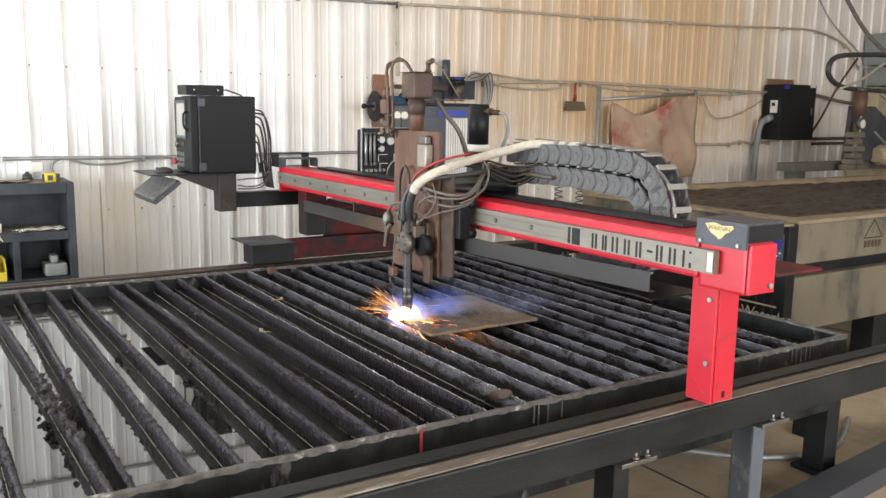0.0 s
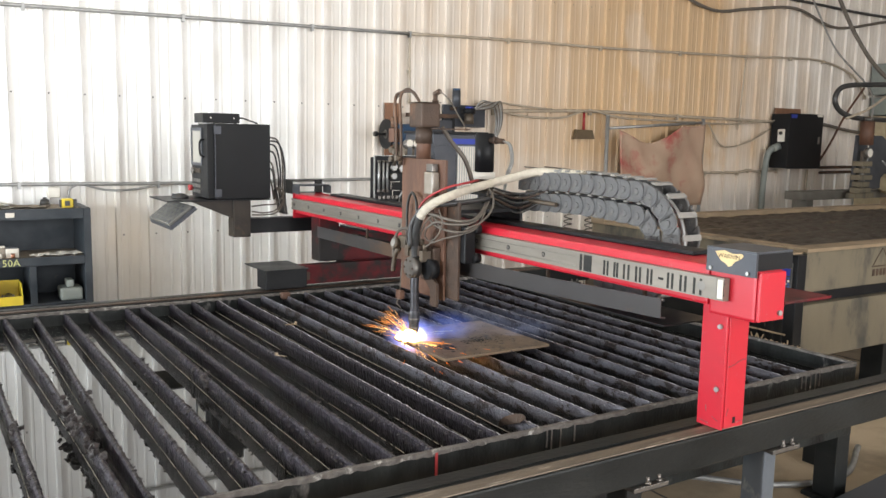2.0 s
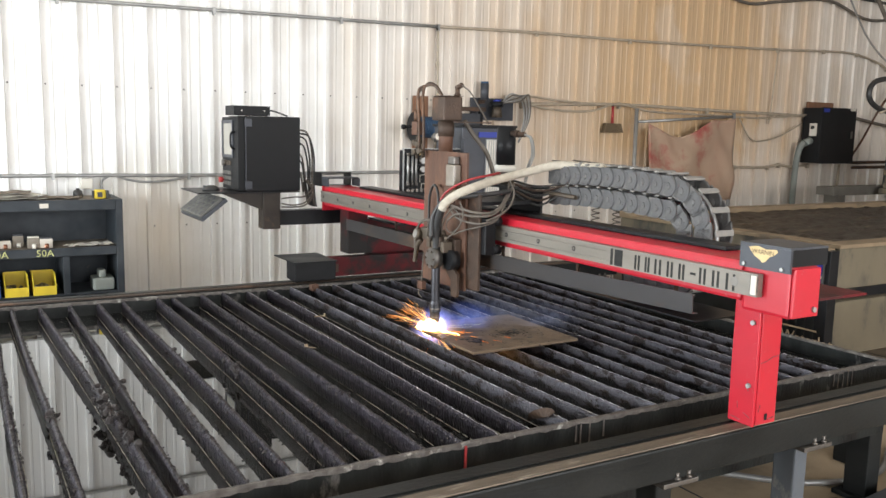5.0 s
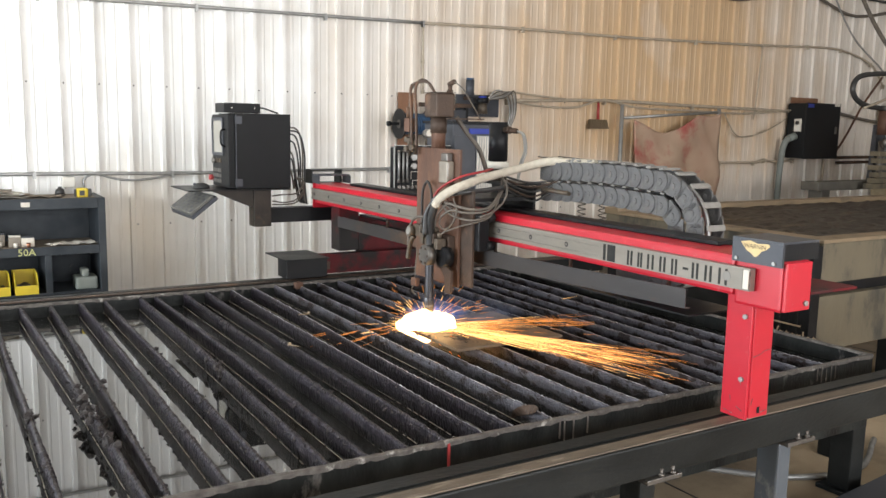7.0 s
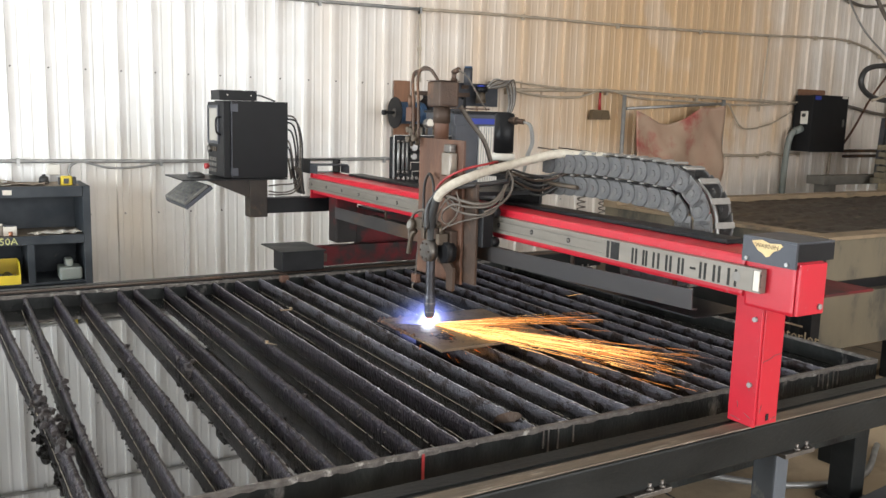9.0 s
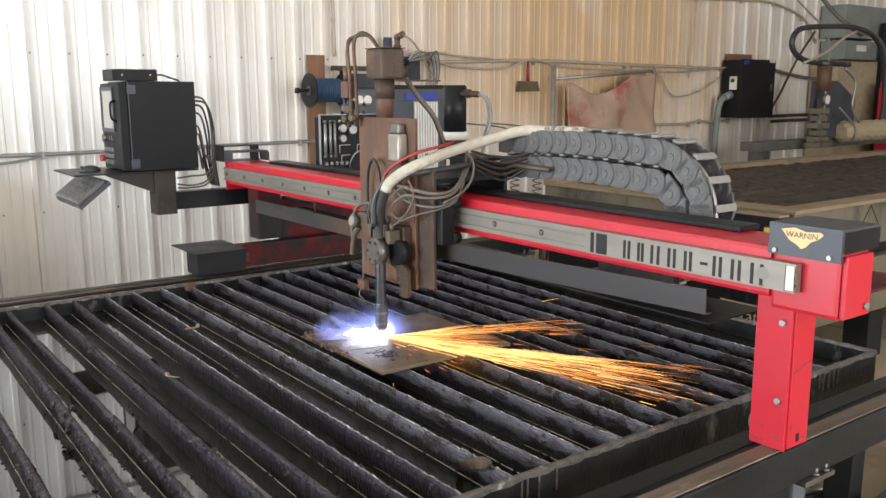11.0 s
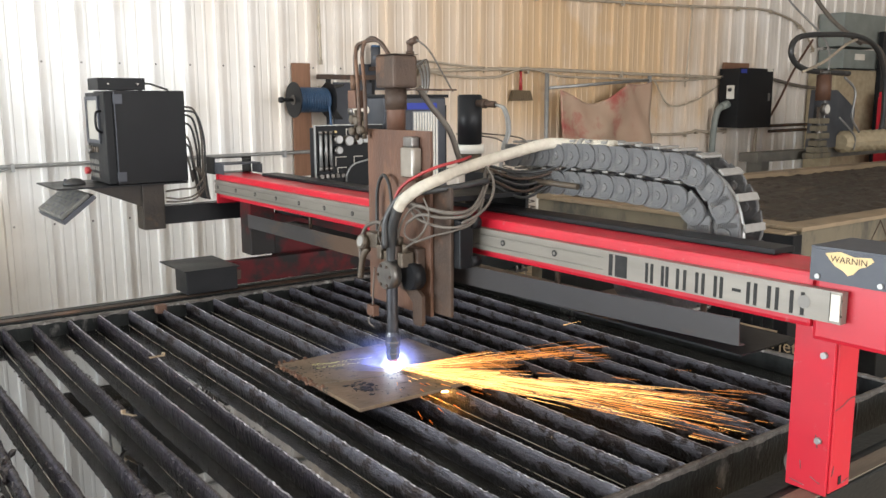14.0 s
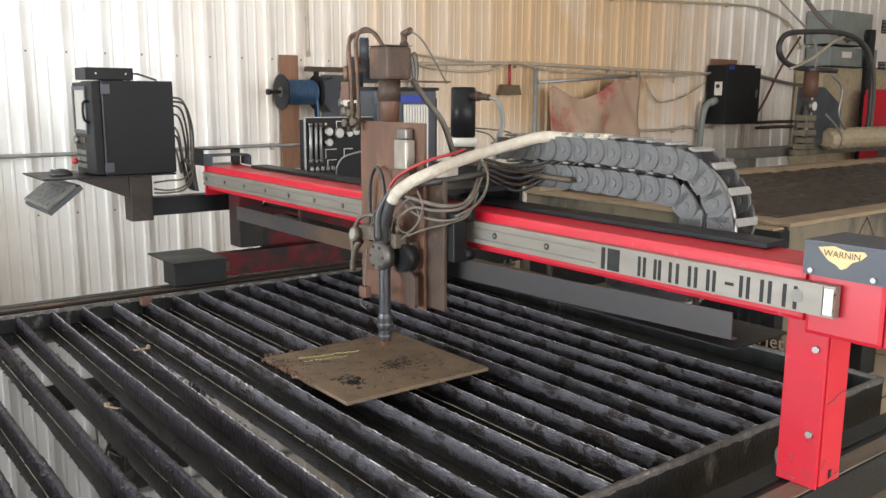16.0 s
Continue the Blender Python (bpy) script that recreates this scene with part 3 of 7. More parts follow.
def build_table():
    base = (0.7, 3.15, 0)
    t = thing("cutting_table", base, "black steel water table with slag-crusted slats and a scuffed rim", "cutting table")
    x0, x1, y0, y1 = -1.55, 2.95, 1.95, 4.375
    for nm, lo, hi in (("rim_panel", (x0, y0, 0.30), (x1, y0 + 0.012, 0.596)), ("rim_panel", (x0, y1 - 0.012, 0.30), (x1, y1, 0.596)),
                       ("rim_panel", (x1 - 0.012, y0 + 0.012, 0.30), (x1, y1 - 0.012, 0.596)), ("rim_panel", (x0, y0 + 0.012, 0.30), (x0 + 0.012, y1 - 0.012, 0.596))):
        box(nm, lo, hi, M_RIM, t, base, 0.002)
    # the worn upper edge, a little uneven
    def edge(a, b, seed):
        rnd = random.Random(seed)
        bm = bmesh.new()
        a, b = Vector(a), Vector(b)
        d = (b - a).normalized()
        s = Vector((-d.y, d.x, 0))
        n = int((b - a).length / 0.02)
        rows = []
        for i in range(n + 1):
            p = a + (b - a) * i / n
            w = 0.0075 + rnd.uniform(-0.0006, 0.0012)
            z = rnd.uniform(-0.0012, 0.0012)
            rows.append([bm.verts.new(p + s * (-w) + Vector((0, 0, -0.010 + rnd.uniform(-0.004, 0.003)))), bm.verts.new(p + s * (-w) + Vector((0, 0, 0.001 + z))), bm.verts.new(p + s * (-w * 0.6) + Vector((0, 0, 0.004 + z))),
                         bm.verts.new(p + s * w * 0.6 + Vector((0, 0, 0.004 + z))), bm.verts.new(p + s * w + Vector((0, 0, 0.001 + z))), bm.verts.new(p + s * w + Vector((0, 0, -0.007)))])
        for r, q in zip(rows, rows[1:]):
            for k in range(5):
                bm.faces.new((r[k], q[k], q[k + 1], r[k + 1]))
        link(bm, "rim_edge", M_EDGE, t, base, "scuffed rusty upper rim edge")
    edge((x0, y0 + 0.006, 0.596), (x1, y0 + 0.006, 0.596), 1)
    edge((x1 - 0.006, y0, 0.596), (x1 - 0.006, y1, 0.596), 2)
    edge((x0, y1 - 0.006, 0.596), (x1, y1 - 0.006, 0.596), 3)
    box("pan", (x0 + 0.012, y0 + 0.012, 0.30), (x1 - 0.012, y1 - 0.012, 0.32), M_RIM, t, base)
    # crossed bearer bars under the slats
    for y in (2.3, 3.15, 4.0):
        box("bearer_bar", (x0 + 0.02, y - 0.006, 0.36), (x1 - 0.02, y + 0.006, 0.439), M_RIM, t, base)
    for k, (xn, xf) in enumerate(SLATS):
        crust = 2.2 if xn < 0.9 else (1.6 if xn < 1.42 else 0.8)
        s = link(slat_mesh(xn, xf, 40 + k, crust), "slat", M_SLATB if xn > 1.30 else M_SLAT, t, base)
        tagged(link(scum_line(xn, xf, 140 + k, crust), "scum_line", M_GLINT, s, base), kind="stuff")
        # painted glints only on the tops of the right-hand slats
        s.data.materials.append(M_SLATTOP if xn > 1.0 else M_SLAG)
    # lumps of slag hanging on two of the slats
    rnd = random.Random(5)
    for (cx, cy, cz, nn, sp) in ((0.158, 2.74, 0.582, 46, 0.042), (0.165, 2.45, 0.58, 16, 0.03), (0.229, 2.95, 0.582, 12, 0.03), (-0.005, 2.75, 0.58, 14, 0.03), (0.195, 2.66, 0.542, 10, 0.020), (0.485, 3.3, 0.575, 14, 0.03), (0.64, 3.0, 0.575, 16, 0.04), (0.865, 2.6, 0.58, 12, 0.04)):
        bm = bmesh.new()
        for _ in range(nn):
            c = Vector((cx + rnd.gauss(0, sp * 0.28), cy + rnd.gauss(0, sp * 1.5), cz + rnd.gauss(0, 0.014)))
            r = bmesh.ops.create_icosphere(bm, subdivisions=1, radius=rnd.uniform(0.004, 0.013), matrix=Matrix.Translation(c))
            for v in r["verts"]:
                v.co += Vector((rnd.uniform(-1, 1), rnd.uniform(-1, 1), rnd.uniform(-1, 1))) * 0.004
        tagged(link(bm, "slag_lump", M_SLAG, t, base), kind="stuff")
    # crumbs of slag along the slats
    bm = bmesh.new()
    crumb = []
    for k, (xn, xf) in enumerate(SLATS):
        for _ in range(260 if -0.2 < xn < 1.25 else 40):
            f = rnd.random()
            side = rnd.choice((-1, 1)) * rnd.uniform(0.003, 0.0115)
            c = Vector((xn + (xf - xn) * f + side, 1.98 + 2.36 * f, 0.595 - abs(rnd.gauss(0, 0.010)) - abs(side) * 1.2))
            e = rnd.uniform(0.002, 0.0048)
            q = [c + e * Vector(d) + 0.5 * e * Vector((rnd.uniform(-1, 1), rnd.uniform(-1, 1), rnd.uniform(-1, 1))) for d in ((1, 0, 0), (-1, 0, 0), (0, 1.5, 0), (0, -1.5, 0), (0, 0, 1), (0, 0, -1))]
            crumb.append(q)
    vs, fs = [], []
    for q in crumb:
        o = len(vs)
        vs += [tuple(v) for v in q]
        fs += [(o + a, o + b, o + d) for a, b, d in ((0, 2, 4), (2, 1, 4), (1, 3, 4), (3, 0, 4), (2, 0, 5), (1, 2, 5), (3, 1, 5), (0, 3, 5))]
    me = bpy.data.meshes.new("slag_crumb")
    me.from_pydata(vs, [], fs)
    bm.from_mesh(me)
    bpy.data.meshes.remove(me)
    tagged(link(bm, "slag_crumb", M_SLAG, t, base), kind="stuff")
    # a rusty strip twisted round a slat beside the near rim
    bm = bmesh.new()
    rows = []
    for i in range(15):
        f = i / 14
        o = Vector((1.335 + 0.012 * math.sin(7 * f), 2.03 + 0.12 * f, 0.600 - 0.055 * f * f))
        d = Vector((math.cos(2.6 * f + 0.4), 0.3 * math.sin(5 * f), math.sin(2.6 * f + 0.4))) * 0.014
        rows.append([bm.verts.new(o - d), bm.verts.new(o + d), bm.verts.new(o + d + Vector((0.002, 0.002, -0.003))), bm.verts.new(o - d + Vector((0.002, 0.002, -0.003)))])
    for r, q in zip(rows, rows[1:]):
        for k in range(4):
            bm.faces.new((r[k], q[k], q[(k + 1) % 4], r[(k + 1) % 4]))
    link(bm, "twisted_strip", M_RUSTD, t, base, "twisted rusty steel strip caught on a slat")
    bm = bmesh.new()
    c = (1.474, 4.33, 0.577)
    add_box(bm, (c[0] - 0.03, 4.29, 0.575), (c[0] + 0.012, 4.335, 0.612), 0.006)
    link(bm, "bent_tab", M_RUST, t, base, "bent rusty tab on a slat end")
    box("chalk_mark", ((0.974, 1.95, 0.592)[0] - 0.004, 1.9465, 0.515), ((0.974, 1.95, 0.592)[0] + 0.004, 1.9495, 0.592), M_REDHOSE, t, base, label="red marker line")
    # pale drips on the rim
    for px, ln in ((985, 0.05), (992, 0.07), (1006, 0.06), (1028, 0.05), (1430, 0.045), (1436, 0.055), (1443, 0.06), (1450, 0.06), (1456, 0.05)):
        x = 1.405 + (px - 1000) * 0.00253 if px < 1100 else 2.60 + (px - 1430) * 0.0042
        box("drip", (x - 0.0025, 1.9472, 0.585 - ln), (x + 0.0025, 1.9497, 0.59), M_EDGE, t, base)
    for x, y in ((2.915, 1.98), (0.6, 1.98), (-1.45, 1.98), (2.85, 4.24), (0.6, 4.24), (-1.45, 4.24)):
        leg = box("table_leg", (x, y, 0.0), (x + 0.085, y + 0.10, 0.30), M_RAIL, t, base, 0.006)
        box("foot_plate", (x - 0.03, y - 0.03, 0.0), (x + 0.115, y + 0.13, 0.02), M_RAIL, leg, base, 0.003)
    w = tagged(box("water", (x0 + 0.014, y0 + 0.014, 0.34), (x1 - 0.014, y1 - 0.014, WATER_Z), M_WATER), "still dark water in the cutting table", "water", kind="structure")
    return t, w


def rail(name, ya, yb, label, strip=M_STRIP):
    base = (0.5, (ya + yb) / 2, 0.48)
    r = thing(name, base, label, "rail")
    box("tube", (-3.2, ya, 0.487), (4.4, yb, 0.588), M_RAIL, r, base, 0.006)
    box("wear_strip", (-3.2, ya + 0.005, 0.589), (4.4, ya + 0.052, 0.5935), strip, r, base, 0.0015, "worn running strip")
    box("back_strip", (-3.2, ya + 0.075, 0.589), (4.4, yb - 0.004, 0.5915), M_RAIL, r, base, 0.001)
    return r


def rail_post(x, y0, mat_a):
    base = (x + 0.05, y0 + 0.06, 0)
    p = thing("rail_post", base, "square steel post with a bolted top plate", "post", group="posts under the rails")
    box("post_tube", (x, y0, 0.012), (x + 0.062, y0 + 0.085, 0.468), mat_a, p, base, 0.008)
    box("top_plate", (x - 0.012, y0 - 0.04, 0.470), (x + 0.125, y0 + 0.10, 0.484), M_STEEL, p, base, 0.002)
    box("base_plate", (x - 0.04, y0 - 0.04, 0), (x + 0.125, y0 + 0.16, 0.012), M_RAIL, p, base, 0.002)
    for dx in (0.05, 0.095):
        bolt = cyl("bolt", (x + dx, y0 - 0.028, 0.484), (x + dx, y0 - 0.028, 0.507), 0.007, M_STEEL, p, base, seg=10)
        cyl("nut", (x + dx, y0 - 0.028, 0.4845), (x + dx, y0 - 0.028, 0.493), 0.0125, M_STEEL, bolt, base, seg=6)
    return p


# ---- the gantry, which rolls along the rails ----
GB = (1.86, 1.70, 0.60)


def build_gantry():
    g = thing("gantry", GB, "red steel gantry beam on legs with an aluminium rail", "gantry")
    P = dict(parent=g, base=GB)
    beam = box("beam", (1.752, 1.70, 0.984), (1.925, 4.88, 1.104), M_RED, bevel=0.010, **P)
    box("beam_top_cover", (1.860, 1.86, 1.1045), (1.945, 4.60, 1.119), M_BLACK, bevel=0.003, label="black cover strip along the beam", **P)
    # linear rail
    bm = bmesh.new()
    prof = [(1.751, 1.010), (1.728, 1.010), (1.728, 1.024), (1.733, 1.024), (1.733, 1.030), (1.729, 1.030), (1.729, 1.056), (1.733, 1.056), (1.733, 1.062), (1.728, 1.062), (1.728, 1.076), (1.751, 1.076)]
    ends = [[bm.verts.new((x, y, z)) for x, z in prof] for y in (1.624, 4.872)]
    for k in range(12):
        bm.faces.new((ends[0][k], ends[0][(k + 1) % 12], ends[1][(k + 1) % 12], ends[1][k]))
    bm.faces.new(ends[0][::-1])
    bm.faces.new(ends[1])
    bmesh.ops.recalc_face_normals(bm, faces=bm.faces)
    ar = link(bm, "aluminium_rail", M_ALU, g, GB, "grooved aluminium rail")
    for k in range(12):
        y = 2.443 + 0.217 * k
        cyl("bolt_hole", (1.7285, y, 1.042), (1.7275, y, 1.042), 0.0095, M_TEXTK, ar, GB, seg=12)
        cyl("bolt_head", (1.7280, y, 1.042), (1.7268, y, 1.042), 0.005, M_STEEL, ar, GB, seg=8)
    # sign on the rail: a square mark and a row of plain bars, black on silver
    sign = box("sign_plate", (1.7262, 1.648, 1.012), (1.7276, 2.262, 1.074), M_ALU, ar, GB)
    bm = bmesh.new()
    add_box(bm, (1.7250, 2.228, 1.014), (1.7262, 2.240, 1.070))
    add_box(bm, (1.7250, 2.180, 1.014), (1.7262, 2.219, 1.070))
    link(bm, "square_mark", M_TEXTK, sign, GB)
    for y, w, ring in GLYPHS:
        bm = bmesh.new()
        z0, z1, s = 1.015, 1.064, 0.0085
        if ring:
            add_box(bm, (1.7252, y - s, z0), (1.7262, y, z1))
            add_box(bm, (1.7252, y - w * 0.72, z0), (1.7262, y - w * 0.72 + s, z1))
        else:
            add_box(bm, (1.7252, y - w, 1.037), (1.7262, y, 1.044))
        link(bm, "sign_shape", M_TEXTK, sign, GB)
    bm = bmesh.new()
    add_cyl(bm, (1.7249, 1.703, 1.044), (1.7251, 1.703, 1.044), 0.014, seg=14)
    link(bm, "worn_patch", M_BARS, sign, GB, "pale worn patch")
    box("rail_end_clip", (1.724, 1.626, 1.016), (1.7275, 1.645, 1.071), M_WHITE, ar, GB, 0.001)
    # near end: end box, cover and leg
    eb = box("end_box", (1.755, 1.535, 0.960), (1.872, 1.699, 1.108), M_RED, bevel=0.010, **P)
    box("end_cap", (1.757, 1.524, 0.964), (1.868, 1.5345, 1.104), M_RED, eb, GB, 0.004)
    cyl("bolt", (1.845, 1.5245, 0.985), (1.845, 1.517, 0.985), 0.008, M_PIPEG, eb, GB, seg=8)
    cov = box("end_cover", (1.741, 1.531, 1.090), (1.750, 1.703, 1.156), M_DGREY, label="dark grey sheet cover", **P)
    box("cover_top", (1.741, 1.531, 1.1565), (1.900, 1.703, 1.162), M_DGREY, cov, GB)
    box("cover_side", (1.7505, 1.531, 1.109), (1.900, 1.536, 1.156), M_BLACK, cov, GB)
    for y in (1.685, 1.556):
        cyl("screw", (1.741, y, 1.100), (1.736, y, 1.100), 0.0055, M_PIPEG, cov, GB, seg=8)
    bm = bmesh.new()
    pts = [(1.672, 1.150), (1.640, 1.156), (1.612, 1.149), (1.578, 1.152), (1.572, 1.146), (1.585, 1.134), (1.600, 1.128), (1.612, 1.114), (1.622, 1.110), (1.632, 1.118), (1.650, 1.126), (1.660, 1.136)]
    vs = [bm.verts.new((1.7398, y, z)) for y, z in pts]
    bm.faces.new(vs)
    r = bmesh.ops.extrude_face_region(bm, geom=list(bm.faces))
    bmesh.ops.translate(bm, verts=[v for v in r["geom"] if isinstance(v, bmesh.types.BMVert)], vec=(-0.0008, 0, 0))
    st = link(bm, "sticker", M_STICKER, cov, GB, "torn cream warning sticker")
    letters("sticker_word", "WARNIN", 0.0185, Matrix.Translation((1.7386, 1.660, 1.134)) @ FACE_W, M_RUSTD, cov, GB, 0.0002)
    # folded leg: one plate facing along the rail, one facing out
    leg = box("leg", (1.817, 1.676, 0.5945), (1.826, 1.770, 0.983), M_RED, bevel=0.002, **P)
    box("leg_flange", (1.8265, 1.672, 0.600), (1.912, 1.681, 0.983), M_RED, leg, GB, 0.002)
    box("leg_back", (1.903, 1.682, 0.5945), (1.912, 1.770, 0.983), M_RED, leg, GB, 0.002)
    for z in (0.913, 0.719):
        cyl("bolt", (1.817, 1.698, z), (1.809, 1.698, z), 0.008, M_PIPEG, leg, GB, seg=6)
    box("leg_slot", (1.862, 1.6705, 0.612), (1.874, 1.6715, 0.632), M_BLACK, leg, GB)
    for pts in (((1.829, 0.792), (1.858, 0.797), (1.880, 0.806), (1.910, 0.809)), ((1.833, 0.64), (1.840, 0.662)), ((1.880, 0.612), (1.905, 0.617))):
        tube("paint_scratch", [(x, 1.6716, z) for x, z in pts], 0.0011, M_EDGE, leg, GB, 5, 3)
    for pts in (((1.690, 0.62), (1.712, 0.63)), ((1.725, 0.605), (1.760, 0.609)), ((1.700, 0.70), (1.706, 0.73)), ((1.735, 0.64), (1.738, 0.66))):
        tube("paint_scratch", [(1.8168, y, z) for y, z in pts], 0.0011, M_EDGE, leg, GB, 5, 3)
    box("bracket_plate", (1.90, 1.545, 1.000), (2.12, 1.72, 1.008), M_REDDARK, label="red bracket plate behind the end box", **P)
    cyl("near_wheel", (1.84, 1.75, 0.6355), (1.89, 1.75, 0.6355), 0.040, M_STEEL, seg=24, **P)
    # drip tray under the beam
    bm = bmesh.new()
    prev = None
    for y, z in ((1.833, 0.921), (2.35, 0.905), (2.905, 0.892), (3.6, 0.888), (4.42, 0.886)):
        row = [bm.verts.new((1.7225, y, z)), bm.verts.new((1.7005, y, z + 0.002)), bm.verts.new((1.699, y, z + 0.064)), bm.verts.new((1.702, y, z + 0.064)), bm.verts.new((1.7035, y, z + 0.006)), bm.verts.new((1.7225, y, z + 0.004))]
        if prev:
            for k in range(6):
                bm.faces.new((prev[k], row[k], row[(k + 1) % 6], prev[(k + 1) % 6]))
        else:
            bm.faces.new(row[::-1])
        prev = row
    bm.faces.new(prev)
    bmesh.ops.recalc_face_normals(bm, faces=bm.faces)
    link(bm, "drip_tray", M_TRAY, g, GB, "bare steel tray under the beam")
    box("tray_floor", (1.7225, 1.84, 0.893), (1.95, 4.42, 0.897), M_BLACK, **P)
    for y in (2.0, 2.5, 3.0, 3.5, 4.0):
        cyl("tray_hanger", (1.80, y, 0.897), (1.80, y, 0.984), 0.008, M_RUSTD, seg=8, **P)
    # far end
    box("far_post", (1.800, 4.62, 0.716), (1.93, 4.74, 0.983), M_REDDARK, bevel=0.006, **P)
    box("far_web", (1.931, 4.655, 0.70), (2.80, 4.675, 0.915), M_REDDARK, bevel=0.003, **P)
    box("far_carriage", (1.655, 4.535, 0.602), (2.75, 4.60, 0.715), M_REDDARK, bevel=0.005, **P)
    fb = box("far_box", (1.410, 4.455, 0.602), (1.652, 4.60, 0.706), M_BLACK, bevel=0.004, label="black drive box", **P)
    box("box_lid", (1.398, 4.445, 0.7065), (1.66, 4.775, 0.712), M_RAIL, fb, GB)
    box("rear_shelf", (1.95, 4.28, 0.916), (2.82, 4.66, 0.928), M_BLACK, **P)
    box("box_latch", (1.66, 4.525, 0.63), (1.70, 4.534, 0.675), M_RUSTD, fb, GB, 0.002)
    box("beam_end_plate", (1.745, 4.881, 0.955), (1.94, 4.893, 1.105), M_RED, **P)
    ec = box("end_channel", (1.742, 4.79, 1.152), (1.945, 4.90, 1.160), M_DGREY, bevel=0.002, label="dark grey end channel", **P)
    box("channel_side", (1.742, 4.79, 1.1055), (1.749, 4.90, 1.1515), M_DGREY, ec, GB)
    box("channel_side", (1.9455, 4.79, 1.1055), (1.9525, 4.90, 1.1515), M_DGREY, ec, GB)
    bm = bmesh.new()
    x0, x1, y0, y1, z0, z1 = 1.74, 1.94, 4.895, 5.0, 1.10, 1.185
    for lo, hi in (((x0, y0, z0), (x1, y1, z0 + 0.006)), ((x0, y0, z1 - 0.006), (x1, y1, z1)), ((x0, y0, z0 + 0.006), (x0 + 0.006, y1, z1 - 0.006)), ((x1 - 0.006, y0, z0 + 0.006), (x1, y1, z1 - 0.006))):
        add_box(bm, lo, hi)
    link(bm, "end_tube", M_BLACK, g, GB, "open black square tube")
    # console arm
    arm = box("console_arm", (1.470, 4.905, 0.868), (1.93, 4.985, 0.958), M_BLACK, bevel=0.006, **P)
    box("arm_upright", (1.372, 4.885, 0.850), (1.478, 4.985, 1.068), M_ARM, arm, GB, 0.005)
    bm = bmesh.new()
    a = [bm.verts.new(p) for p in ((1.13, 4.90, 1.067), (1.371, 4.90, 1.067), (1.371, 4.90, 0.965))]
    bm.faces.new(a)
    r = bmesh.ops.extrude_face_region(bm, geom=list(bm.faces))
    bmesh.ops.translate(bm, verts=[v for v in r["geom"] if isinstance(v, bmesh.types.BMVert)], vec=(0, 0.07, 0))
    bmesh.ops.recalc_face_normals(bm, faces=bm.faces)
    link(bm, "gusset", M_ARM, arm, GB)
    box("console_shelf", (0.985, 4.86, 1.0685), (1.59, 5.27, 1.0765), M_BLACK, arm, GB, 0.001)
    return g


def text_row(y0, widths, gap):
    out, y = [], y0
    for w in widths:
        out.append((y, abs(w), w > 0))
        y -= abs(w) + gap
    return out


# the nine shapes of the sign: place along the rail, width, upright or lying
GLYPHS = text_row(2.121, (0.034, 0.030, 0.040, 0.036, 0.034, -0.022, 0.036, 0.038, 0.046), 0.0145)


